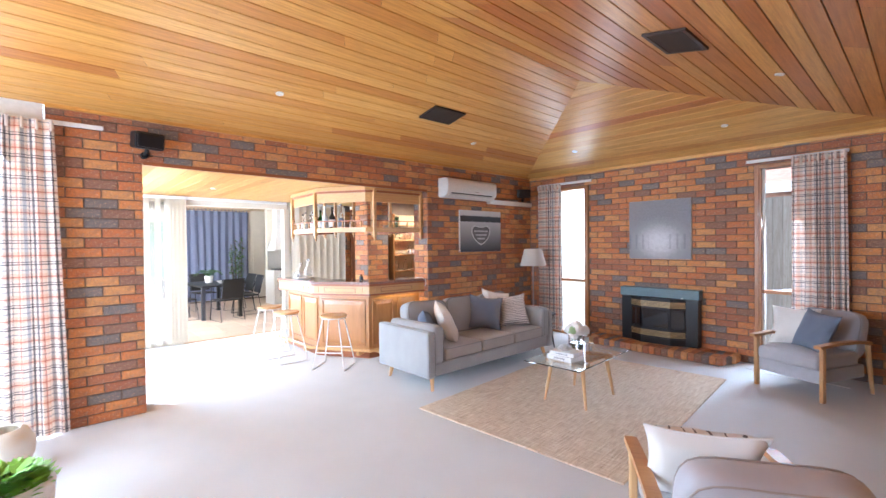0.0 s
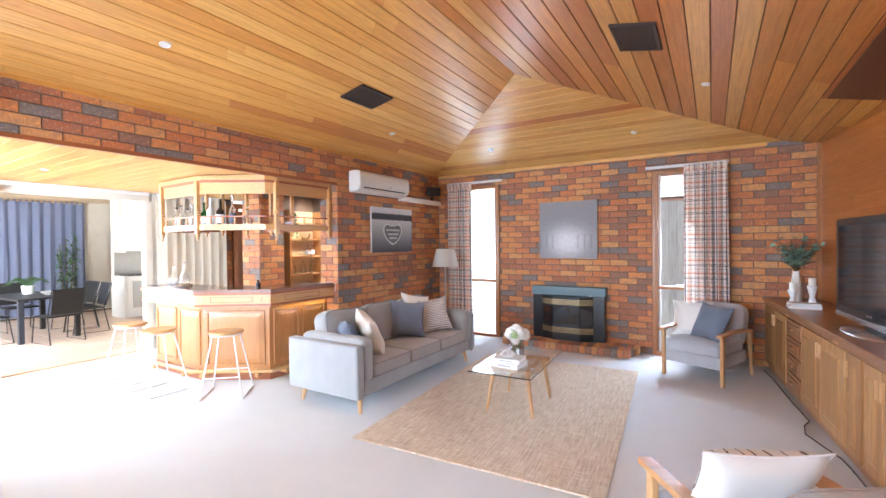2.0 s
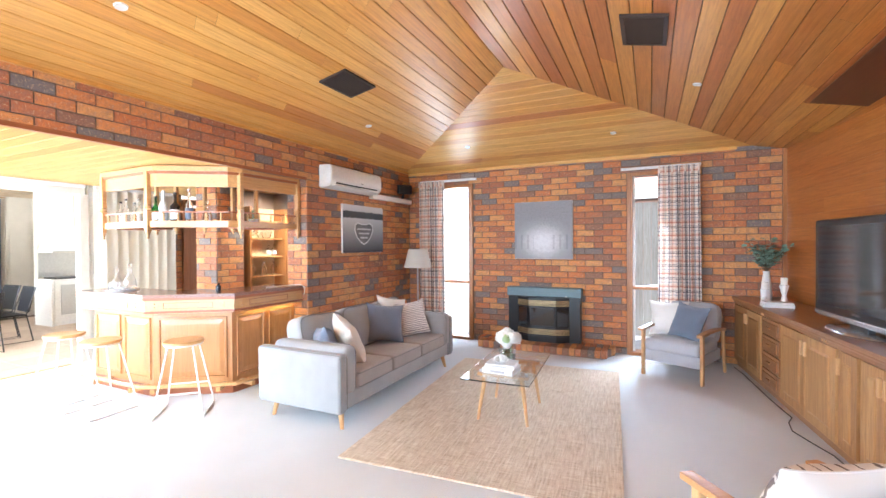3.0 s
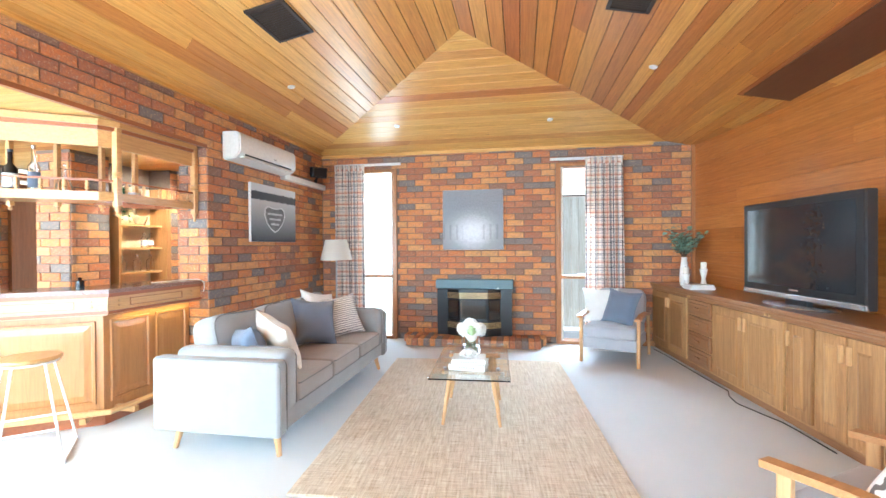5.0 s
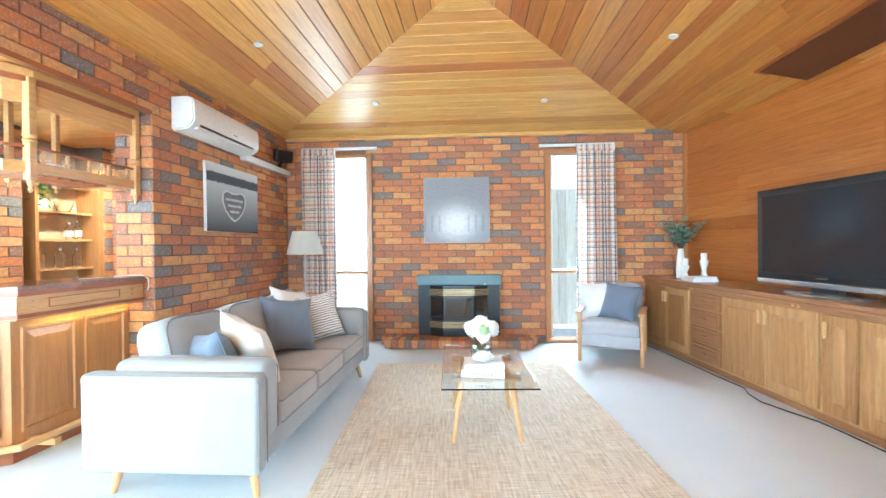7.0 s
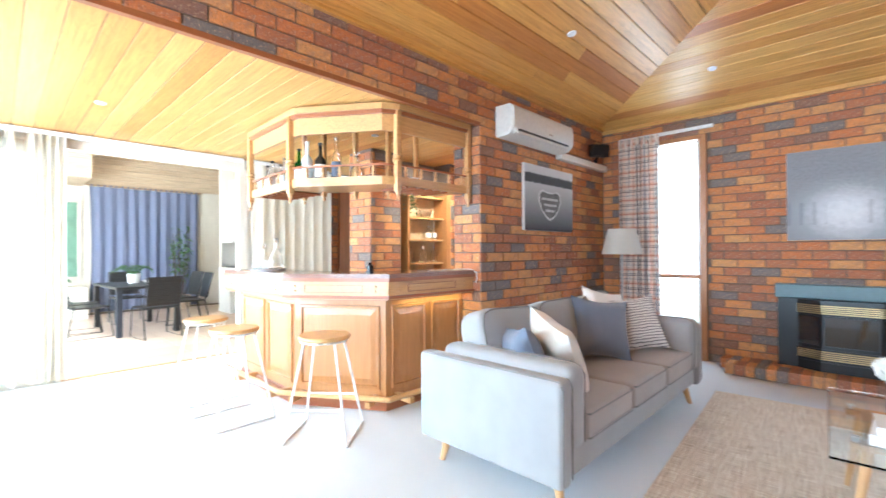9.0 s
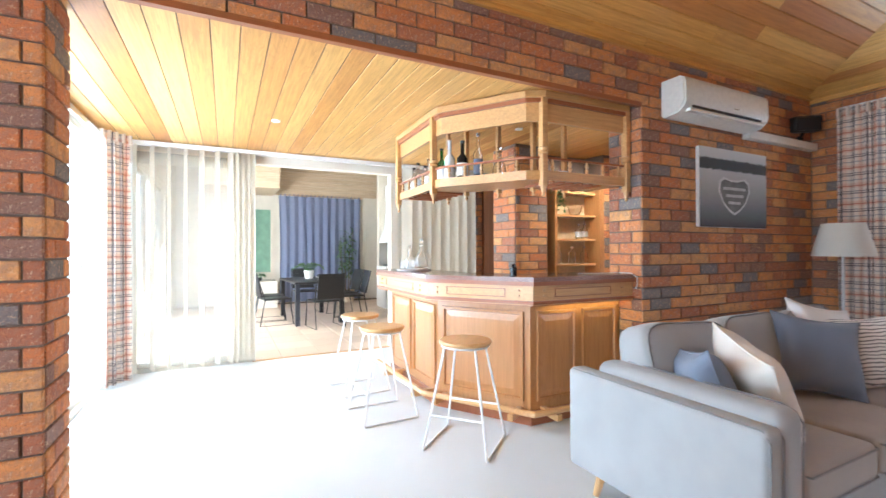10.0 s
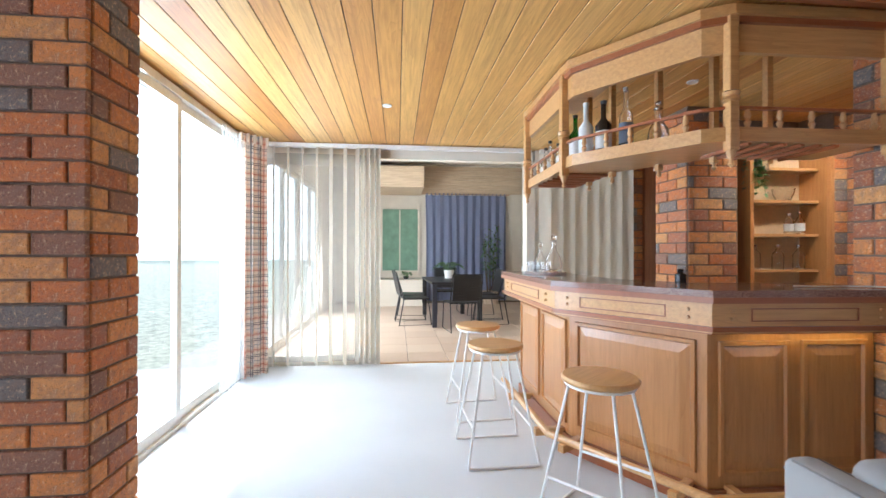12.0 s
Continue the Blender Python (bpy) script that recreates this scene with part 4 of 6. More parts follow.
for i, z in enumerate((0.06, 0.0, -0.06)):
    bm = bmesh.new()
    w = 0.16 - 0.035 * i
    bm.faces.new([bm.verts.new(p) for p in ((-w, 0, z - 0.012), (w, 0, z - 0.012), (w, 0, z + 0.012), (-w, 0, z + 0.012))])
    s = part("boat_thwart", bm, plain("print_soft_grey", (0.52, 0.53, 0.54), 0.8, 0, 0.25, 14), boat)
    s.matrix_basis = pose(-0.01, -0.0372, -0.06)

# ---- things on the north wall ----
ac = thing("air_conditioner", "warm white wall-mounted split air conditioner", "air conditioner", pose(4.34, NORTH - 0.002, 2.245))
bm = bmesh.new()
prof = [(0, 0.02), (0, 0.285), (-0.15, 0.285), (-0.185, 0.27), (-0.20, 0.235), (-0.205, 0.09), (-0.185, 0.05), (-0.14, 0.015), (-0.02, 0.0)]
lo = [bm.verts.new((0, y, z)) for y, z in prof]
hi = [bm.verts.new((1.10, y, z)) for y, z in prof]
bm.faces.new(lo)
bm.faces.new(hi)
for i in range(len(prof)):
    j = (i + 1) % len(prof)
    bm.faces.new((lo[i], lo[j], hi[j], hi[i]))
bmesh.ops.bevel(bm, geom=[e for e in bm.edges if abs(e.verts[0].co.x - e.verts[1].co.x) < 0.01], offset=0.012, segments=2, affect="EDGES")
part("casing", bm, PLASTIC, ac, smooth=True)
part("outlet", box(0.10, -0.200, 0.052, 0.985, -0.17, 0.066), BLACKP, ac, "dark slot of the air outlet")
part("louvre", box(0.07, -0.198, 0.022, 1.03, -0.15, 0.044, bevel=0.006), PLASTIC, ac, "white air louvre")
part("badge", box(0.60, -0.2065, 0.10, 0.66, -0.203, 0.106), SILVER, ac)
single("cable_duct", box(5.41, NORTH - 0.075, 2.205, 6.55, NORTH - 0.002, 2.275, bevel=0.006), PLASTIC, "long white cable duct under the air conditioner", "duct")


def loudspeaker(at, label):
    s = thing("loudspeaker", label, "speaker", at, "wall speakers")
    part("cabinet", box(-0.12, -0.16, -0.075, 0.12, -0.02, 0.075, bevel=0.018), BLACKP, s)
    part("grille", box(-0.105, -0.172, -0.062, 0.105, -0.158, 0.062, bevel=0.012), BLACK, s)
    part("bracket", rod((0, -0.09, -0.07), (0, -0.03, -0.13), 0.016, seg=10), BLACKP, s)
    part("mount", rod((0, 0.0, -0.14), (0, -0.035, -0.13), 0.032, seg=14), BLACKP, s)
    return s


loudspeaker(pose(0.70, NORTH, 2.535, 8, 0, 12), "small black speaker on a bracket at the brick pier")
loudspeaker(pose(6.36, NORTH, 2.445, 8, 0, -38), "small black speaker on a bracket in the brick corner")


def downlight(x, y, z, tilt, roll=0.0):
    d = thing("downlight", "round white recessed downlight, lit", "downlight", pose(x, y, z, tilt, roll, 0), "ceiling downlights")
    part("ring", lathe([(0.022, -0.002), (0.034, -0.005), (0.037, 0.004), (0.022, 0.004)], 20), WHITE_METAL, d)
    part("lens", lathe([(0.0, 0.001), (0.022, 0.001), (0.022, 0.004)], 20), LAMPGLOW, d, "glowing lamp lens")
    return d


def roof_z(x, y):
    return min(RIDGE_Z - SLOPE_N * (y - RIDGE_Y) if y > RIDGE_Y else RIDGE_Z - SLOPE_S * (RIDGE_Y - y), RIDGE_Z - SLOPE_E * (x - APEX_X) if x > APEX_X else 9)


for x, y, axis in ((4.29, 3.95, "n"), (1.61, 3.80, "n"), (4.42, 0.66, "s"), (5.84, 1.43, "e"), (5.79, 3.335, "e"), (1.75, 0.66, "s")):
    downlight(x, y, roof_z(x, y) - 0.004, {"n": -11.6, "s": 12.1, "e": 0}[axis], 12.1 if axis == "e" else 0)
downlight(1.72, 6.45, AL_Z - 0.004, 0)
downlight(3.75, 5.75, AL_Z - 0.004, 0)


def ceiling_vent(x, y, tilt):
    v = thing("ceiling_vent", "dark brown slatted air vent in the cedar ceiling", "vent", pose(x, y, roof_z(x, y) - 0.006, tilt), "ceiling vents")
    part("backing", box(-0.205, -0.125, 0.0, 0.205, 0.125, 0.005), BLACKP, v)
    f = bmesh.new()
    for a in ((-0.225, -0.145, 0.225, -0.12), (-0.225, 0.12, 0.225, 0.145), (-0.225, -0.12, -0.20, 0.12), (0.20, -0.12, 0.225, 0.12)):
        box(a[0], a[1], -0.012, a[2], a[3], 0.005, f)
    part("frame", f, VENTBROWN, v)
    slat = box(-0.006, -0.119, -0.010, 0.006, 0.119, 0.0)
    me = mesh_of(slat, "slat", VENTBROWN)
    for i in range(15):
        put_brick(me, v, pose(-0.182 + 0.026 * i, 0, 0, 0, 30, 0), "slat")
    return v


ceiling_vent(3.32, 3.49, -11.6)
ceiling_vent(3.36, 1.06, 12.1)
# Thin dark brown rectangle just under the boards of the south slope.
single("ceiling_panel", box(-0.85, -0.19, -0.008, 0.85, 0.19, 0.004, bevel=0.002, seg=1), DARKBROWN, "thin dark brown rectangle lying under the cedar ceiling boards", "panel", at=pose(3.88, -0.37, roof_z(3.88, -0.37) - 0.006, 12.1))

# ---- lamp and side table ----
lamp = thing("floor_lamp", "slim pale floor lamp with a cream tapered shade", "lamp", pose(6.05, 4.285, 0))
part("base", lathe([(0.0, 0.0), (0.14, 0.0), (0.14, 0.018), (0.02, 0.03), (0.012, 0.06)], 24), STEEL, lamp)
part("pole", rod((0, 0, 0.03), (0, 0, 1.28), 0.011, seg=10), STEEL, lamp)
part("shade", lathe([(0.212, 1.175), (0.215, 1.18), (0.145, 1.455), (0.142, 1.455), (0.209, 1.18)], 28), SHADE, lamp, "cream fabric shade", smooth=True)
bm = bmesh.new()
for i in range(3):
    a = i * 2.094
    rod((0.012 * math.cos(a), 0.012 * math.sin(a), 1.27), (0.15 * math.cos(a), 0.15 * math.sin(a), 1.43), 0.003, seg=6, bm=bm)
part("shade_carrier", bm, STEEL, lamp)
st = thing("side_table", "small round dark side table behind the sofa arm", "table", pose(5.45, 3.72, 0))
part("tabletop", lathe([(0.0, 0.0), (0.22, 0.0), (0.225, 0.012), (0.22, 0.024), (0.0, 0.024)], 28, at=(0, 0, 0.49)), BLACKP, st)
for i in range(3):
    a = i * 2.094 - 0.9
    part("leg", rod((0.2 * math.cos(a), 0.2 * math.sin(a), 0), (0.12 * math.cos(a), 0.12 * math.sin(a), 0.49), 0.011, 0.014, 8), BLACKP, st)

# ---- sofa ----
SX, SY = 2.90, 3.28
sofa = thing("sofa", "grey linen three-seat sofa on splayed timber legs", "sofa", pose(SX, SY, 0))
SL, SD = 2.22, 0.92
part("base", box(0.08, 0.03, 0.155, SL - 0.08, SD - 0.05, 0.30, bevel=0.02, seg=3), LINEN, sofa, smooth=True)
for side in (0, 1):
    def sx(u):
        return SL - u if side else u
    u0, u1 = sorted((sx(0.0), sx(0.10)))
    arm = part("arm", box(u0, 0.0, 0.15, u1, SD, 0.64, bevel=0.028, seg=4), LINEN, sofa, smooth=True)
    for u in (0.012, 0.092):
        part("piping", tube([(sx(u), -0.001, 0.18), (sx(u), -0.002, 0.60), (sx(u), 0.022, 0.634), (sx(u), SD - 0.03, 0.634), (sx(u), SD - 0.002, 0.60)], 0.0035, 6), PIPING, arm, "stitched piping")
    u0, u1 = sorted((sx(0.085), sx(0.235)))
    pad = part("arm_pad", box(u0, -0.004, 0.285, u1, SD - 0.10, 0.685, bevel=0.05, seg=5), LINEN, arm, smooth=True)
    for u in (0.205,):
        part("piping", tube([(sx(u), -0.004, 0.32), (sx(u), -0.006, 0.635), (sx(u), 0.018, 0.67), (sx(u), 0.06, 0.686), (sx(u), SD - 0.2, 0.686)], 0.0035, 6), PIPING, pad, "stitched piping")
part("backrest", box(0.14, SD - 0.20, 0.16, SL - 0.14, SD - 0.01, 0.60, bevel=0.05, seg=4), LINEN, sofa, smooth=True)
cw = (SL - 0.47) / 3
for i in range(3):
    x0 = 0.235 + i * cw
    seat = part("seat_cushion", box(x0 + 0.004, 0.0, 0.295, x0 + cw - 0.004, SD - 0.22, 0.445, bevel=0.035, seg=4), LINEN_SEAT, sofa, "taupe linen seat cushion", smooth=True)
    for z in (0.315, 0.43):
        part("piping", tube([(x0 + 0.02, 0.03, z), (x0 + 0.035, -0.004, z), (x0 + cw - 0.035, -0.004, z), (x0 + cw - 0.02, 0.03, z)], 0.0045, 6), PIPING, seat, "dark piping")
    bc = part("back_cushion", stuffed(cw + 0.03, 0.23, 0.47), LINEN, sofa, "plump grey back cushion", smooth=True)
    bc.matrix_basis = pose(x0 + cw / 2 - 0.02 * (1 - i), SD - 0.26, 0.635, -17 - 2 * i, (1 - i) * 2.5, (i - 1) * 3)
    pp = part("piping", tube(stuffed_seam(cw + 0.035, 0.235, 0.475, -0.78), 0.005, 6), PIPING, bc, "dark piping")
for x, y, dx, dy in ((0.13, 0.10, -0.03, -0.04), (SL - 0.13, 0.10, 0.03, -0.04), (0.13, SD - 0.12, -0.03, 0.03), (SL - 0.13, SD - 0.12, 0.03, 0.03)):
    part("leg", rod((x + dx, y + dy, 0), (x, y, 0.17), 0.016, 0.028, 10), LEGWOOD, sofa, "pale timber leg")


def cushion(w, h, d, mat, at, label, seed, trim=None):
    c = thing("cushion", label, "cushion", at, "scatter cushions")
    part("cover", pillow(w, h, d, seed=seed), mat, c, smooth=True)
    part("seam", tube(edge_line(w, h), 0.004, 6), trim or mat, c)
    return c


def striped_cloth():
    k = Mat("striped_cloth", 0.9)
    v = k.place((1, 1, 1))
    w = k.node("ShaderNodeTexWave", Scale=15.0, Distortion=3.0, Detail=1.0)
    w.bands_direction = "Z"
    w.inputs["Detail Scale"].default_value = 1.2
    k.link(v, w.inputs["Vector"])
    k.colour(k.ramp(w.outputs[1], [(0.0, (0.76, 0.73, 0.70)), (0.66, (0.76, 0.73, 0.70)), (0.80, (0.20, 0.19, 0.20)), (1.0, (0.2, 0.19, 0.2))]))
    return k.m


STRIPED = striped_cloth()
cushion(0.40, 0.40, 0.17, CUSHBLUE, pose(3.25, 3.70, 0.605, -20, 8, 55), "slate blue scatter cushion in the sofa corner", 31)
cushion(0.43, 0.43, 0.17, CUSHCREAM, pose(3.44, 3.60, 0.640, -26, -14, 60), "cream scatter cushion leaning on the blue one", 32)
cushion(0.44, 0.44, 0.17, CUSHBLUE, pose(4.22, 3.70, 0.655, -22, 8, -38), "slate blue scatter cushion on the sofa", 33)
cushion(0.44, 0.44, 0.15, CUSHWHITE, pose(4.56, 3.82, 0.69, -20, 12, -20), "white scatter cushion behind the striped one", 34)
cushion(0.43, 0.43, 0.16, STRIPED, pose(4.66, 3.62, 0.645, -24, -5, -36), "cream cushion with fine black wavy stripes", 35)

# ---- rug and coffee table ----
single("rug", box(-1.445, -0.955, 0.001, 1.445, 0.955, 0.014, bevel=0.004, seg=1), JUTE, "natural woven jute rug on the pale carpet", "rug", at=pose(4.10, 2.207, 0, 0, 0, 4.0))
table = thing("coffee_table", "glass-topped coffee table on splayed timber legs", "table", pose(3.93, 2.175, 0.014, 0, 0, 3.0))
part("tabletop", box(-0.55, -0.285, 0.415, 0.55, 0.285, 0.425, bevel=0.003, seg=2), TABLEGLASS, table, "clear glass top with green edges")
fr = bmesh.new()
for s in (-1, 1):
    box(s * 0.25 - 0.03, -0.22, 0.372, s * 0.25 + 0.03, 0.22, 0.398, fr, 0.004, 1)
part("cross_rail", fr, LEGWOOD, table, "timber rails under the glass")
fr = bmesh.new()
for s in (-1, 1):
    box(-0.22, s * 0.145 - 0.02, 0.374, 0.22, s * 0.145 + 0.02, 0.396, fr, 0.003, 1)
part("side_rail", fr, LEGWOOD, table)
for sx in (-1, 1):
    for sy in (-1, 1):
        part("leg", rod((sx * 0.29, sy * 0.215, 0), (sx * 0.25, sy * 0.16, 0.375), 0.012, 0.021, 10), LEGWOOD, table, "tapered timber leg")
        part("glass_stud", rod((sx * 0.25, sy * 0.20, 0.398), (sx * 0.25, sy * 0.20, 0.428), 0.014, seg=12), STEEL, table, "steel glass stud")
TOPZ = 0.014 + 0.425


def book(name, w, d, h, at, label, cover=PAPER):
    b = thing(name, label, "book", at, "white books")
    part("pages", box(-w / 2 + 0.004, -d / 2 + 0.004, 0.004, w / 2 - 0.004, d / 2 - 0.004, h - 0.004), PAPER, b)
    cv = bmesh.new()
    box(-w / 2, -d / 2, 0, w / 2, d / 2, 0.004, cv)
    box(-w / 2, -d / 2, h - 0.004, w / 2, d / 2, h, cv)
    box(-w / 2, -d / 2, 0.004, -w / 2 + 0.004, d / 2, h - 0.004, cv)
    part("cover", cv, cover, b)
    bars = bmesh.new()
    for i in range(7):
        box(-w / 2 - 0.0012, -0.06 + 0.018 * i, h * 0.3, -w / 2 - 0.0002, -0.05 + 0.018 * i, h * 0.68, bars)
    part("title_bars", bars, INK, b, "grey title lettering on the spine")
    return b


book("book", 0.22, 0.27, 0.042, pose(3.70, 2.18, TOPZ, 0, 0, -4), "thick white hardcover book on the glass table")
book("book", 0.20, 0.25, 0.034, pose(3.71, 2.18, TOPZ + 0.042, 0, 0, 3), "white hardcover book on top of another book")
bm = bmesh.new()
rnd = random.Random(8)
for i in range(6):
    a = i * 1.05
    a2 = bmesh.new()
    bmesh.ops.create_cone(a2, cap_ends=False, segments=10, radius1=0.008, radius2=0.036, depth=0.05)
    join(bm, a2, Matrix.Translation((0.032 * math.cos(a), 0.032 * math.sin(a), 0.026)) @ pose(0, 0, 0, 38 * math.sin(-a), 38 * math.cos(a), 0))
bmesh.ops.solidify(bm, geom=bm.faces[:], thickness=0.003)
single("coral_ornament", bm, CERAMIC, "white ceramic coral ornament lying on the books", "ornament", smooth=True, at=pose(3.68, 2.18, TOPZ + 0.076))

vase = thing("flower_vase", "clear glass vase with a round bunch of white flowers", "vase", pose(3.90, 2.19, TOPZ))
part("glass", lathe([(0.066, 0.0), (0.072, 0.004), (0.074, 0.19), (0.071, 0.19), (0.068, 0.012), (0.0, 0.010)], 24), GLASS, vase, "clear glass cylinder")
part("water", lathe([(0.0, 0.014), (0.0665, 0.014), (0.0675, 0.12), (0.0, 0.12)], 20), GLASS, vase)
bm = bmesh.new()
for i in range(9):
    a = i * 0.7
    rod((0.02 * math.cos(a), 0.02 * math.sin(a), 0.02), (0.05 * math.cos(a), 0.05 * math.sin(a), 0.24), 0.003, seg=6, bm=bm)
part("stems", bm, LEAF, vase, "green stems")


def blossom(r, seed, petals=46):
    rnd2 = random.Random(seed)
    b = bmesh.new()
    for i in range(petals):
        z = 1 - 1.7 * (i + 0.5) / petals
        a = i * 2.4
        q = math.sqrt(max(0, 1 - z * z))
        n = Vector((q * math.cos(a), q * math.sin(a), z))
        side = n.cross(Vector((0.1, 0.2, 1))).normalized()
        up = side.cross(n)
        c = n * r
        s = r * rnd2.uniform(0.42, 0.6)
        pts = [c - side * s * 0.5 - up * s * 0.3, c + side * s * 0.5 - up * s * 0.3, c + side * s * 0.6 + up * s * 0.5 + n * s * 0.35, c + up * s * 0.75 + n * s * 0.45, c - side * s * 0.6 + up * s * 0.5 + n * s * 0.35]
        b.faces.new([b.verts.new(p) for p in pts])
    a2 = bmesh.new()
    bmesh.ops.create_icosphere(a2, subdivisions=2, radius=r * 0.93)
    return join(b, a2)


for i, (x, y, z, r) in enumerate(((0.0, 0.0, 0.27, 0.055), (0.06, 0.03, 0.245, 0.05), (-0.055, 0.035, 0.245, 0.05), (0.02, -0.065, 0.24, 0.05), (-0.05, -0.05, 0.255, 0.045), (0.03, 0.07, 0.235, 0.048), (-0.06, -0.005, 0.21, 0.045))):
    f = part("flower", blossom(r, i), PETAL, vase, "white hydrangea head")
    f.matrix_basis = pose(x, y, z, 10 * i, 8 * i, 0)
f = part("bud", blossom(0.035, 40, 30), plain("pale_green_bud", (0.42, 0.55, 0.28), 0.7), vase, "pale green flower bud")
f.matrix_basis = pose(-0.095, -0.02, 0.25)


# ---- armchairs ----
def armchair(at, label):
    """Faces its own -y; the front edge lies at y = 0."""
    c = thing("armchair", label, "armchair", at, "timber armchairs")
    w, d = 0.66, 0.76
    for s in (-1, 1):
        x = s * (w / 2 - 0.02)
        fr = part("side_frame", box(x - 0.018, 0.0, 0.0, x + 0.018, 0.05, 0.545, bevel=0.008), LEGWOOD, c, "pale timber front post")
        leg = rod((x, d + 0.02, 0), (x, d - 0.06, 0.50), 0.018, 0.022, 8)
        part("rear_leg", leg, LEGWOOD, c)
        arm = bmesh.new()
        pts = [(-0.05, 0.535), (0.22, 0.55), (0.48, 0.545), (0.72, 0.52)]
        for (y0, z0), (y1, z1) in zip(pts, pts[1:]):
            a = bmesh.new()
            bmesh.ops.create_cube(a, size=1)
            for v in a.verts:
                t = v.co.y + 0.5
                v.co = (x + v.co.x * 0.06, y0 + (y1 - y0) * t, z0 + (z1 - z0) * t + v.co.z * 0.028)
            join(arm, a)
        bmesh.ops.remove_doubles(arm, verts=arm.verts[:], dist=0.001)
        part("armrest", arm, ARMWOOD, c, "warm timber armrest")
    part("front_rail", box(-w / 2 + 0.04, 0.02, 0.17, w / 2 - 0.04, 0.06, 0.30, bevel=0.012), LILAC, c, smooth=True)
    part("seat_base", box(-w / 2 + 0.04, 0.03, 0.17, w / 2 - 0.04, d - 0.06, 0.30, bevel=0.02, seg=3), LILAC, c, smooth=True)
    sc = part("seat_cushion", box(-w / 2 + 0.042, -0.01, 0.295, w / 2 - 0.042, d - 0.14, 0.435, bevel=0.04, seg=4), LILAC, c, smooth=True)
    part("piping", tube([(-w / 2 + 0.06, -0.008, 0.40), (w / 2 - 0.06, -0.008, 0.40)], 0.004, 6), LILAC, sc)
    back_bm = stuffed(w - 0.09, 0.17, 0.50)
    bmesh.ops.translate(back_bm, verts=back_bm.verts[:], vec=(0, 0, 0.25))
    b = part("backrest", back_bm, LILAC, c, smooth=True)
    b.matrix_basis = pose(0, d - 0.13, 0.33, -15, 0, 0)
    for side in (-0.72, 0.72):
        part("piping", tube([(px, py, pz + 0.25) for px, py, pz in stuffed_seam(w - 0.085, 0.175, 0.505, side)], 0.004, 6), LINEN_SEAT, b, "grey piped seam")
    return c


a1 = armchair(pose(5.555, 0.82, 0, 0, 0, -113), "pale grey armchair with timber arms beside the window")
a2 = armchair(pose(2.375, 0.60, 0, 0, 0, 123.5), "pale grey armchair with timber arms facing the fire")
M1 = a1.matrix_basis.copy()
cushion(0.42, 0.42, 0.14, CUSHWHITE, M1 @ pose(-0.17, 0.40, 0.625, -20, 0, 20), "white cushion at the back of the armchair", 41)
cushion(0.42, 0.42, 0.15, CUSHBLUE, M1 @ pose(0.07, 0.33, 0.62, -22, 4, -22), "slate blue cushion standing on the armchair", 42)


def sketch_cloth():
    k = Mat("sketched_cloth", 0.9)
    v = k.place((1, 1, 1))
    w = k.node("ShaderNodeTexWave", Scale=6.0, Distortion=9.0, Detail=3.0)
    k.link(v, w.inputs["Vector"])
    lines = k.ramp(w.outputs[1], [(0.0, (0.78, 0.75, 0.71)), (0.90, (0.78, 0.75, 0.71)), (0.94, (0.16, 0.13, 0.12)), (1.0, (0.16, 0.13, 0.12))])
    sep = k.node("ShaderNodeSeparateXYZ")
    k.link(v, sep.inputs[0])
    k.colour(k.mix(k.math("LESS_THAN", sep.outputs[1], -0.008), (0.78, 0.75, 0.71), lines))
    return k.m


cushion(0.44, 0.42, 0.14, sketch_cloth(), a2.matrix_basis @ pose(0.10, 0.34, 0.62, -30, 0, -6), "white cushion printed with loose dark lines", 43, CUSHWHITE)

# ---- long cabinet, television and ornaments ----
CABROT = math.degrees(math.atan(0.1))
cab_at = pose(6.60, 0.055, 0, 0, 0, CABROT)


def raised_door(parent, x0, x1, z0, z1, handle):
    d = part("door", box(x0, 0.0, z0, x1, 0.022, z1, bevel=0.003, seg=1), OAK_Z, parent)
    bm = bmesh.new()
    m = 0.055
    a, b, c, e = x0 + m, x1 - m, z0 + m, z1 - m
    out = [(a, 0.0225, c), (b, 0.0225, c), (b, 0.0225, e), (a, 0.0225, e)]
    groove = [(a + 0.006, 0.016, c + 0.006), (b - 0.006, 0.016, c + 0.006), (b - 0.006, 0.016, e - 0.006), (a + 0.006, 0.016, e - 0.006)]
    inn = [(a + 0.035, 0.030, c + 0.035), (b - 0.035, 0.030, c + 0.035), (b - 0.035, 0.030, e - 0.035), (a + 0.035, 0.030, e - 0.035)]
    rings = [[bm.verts.new(p) for p in r] for r in (out, groove, inn)]
    for p, q in zip(rings, rings[1:]):
        for i in range(4):
            bm.faces.new((p[i], p[(i + 1) % 4], q[(i + 1) % 4], q[i]))
    bm.faces.new(rings[2])
    fld = part("raised_panel", bm, OAK_Z, d)
    hx = x1 - 0.028 if handle > 0 else x0 + 0.028
    part("handle", box(hx - 0.012, 0.022, z1 - 0.17, hx + 0.012, 0.045, z1 - 0.05, bevel=0.006), LEGWOOD, d, "turned timber pull")
    return d


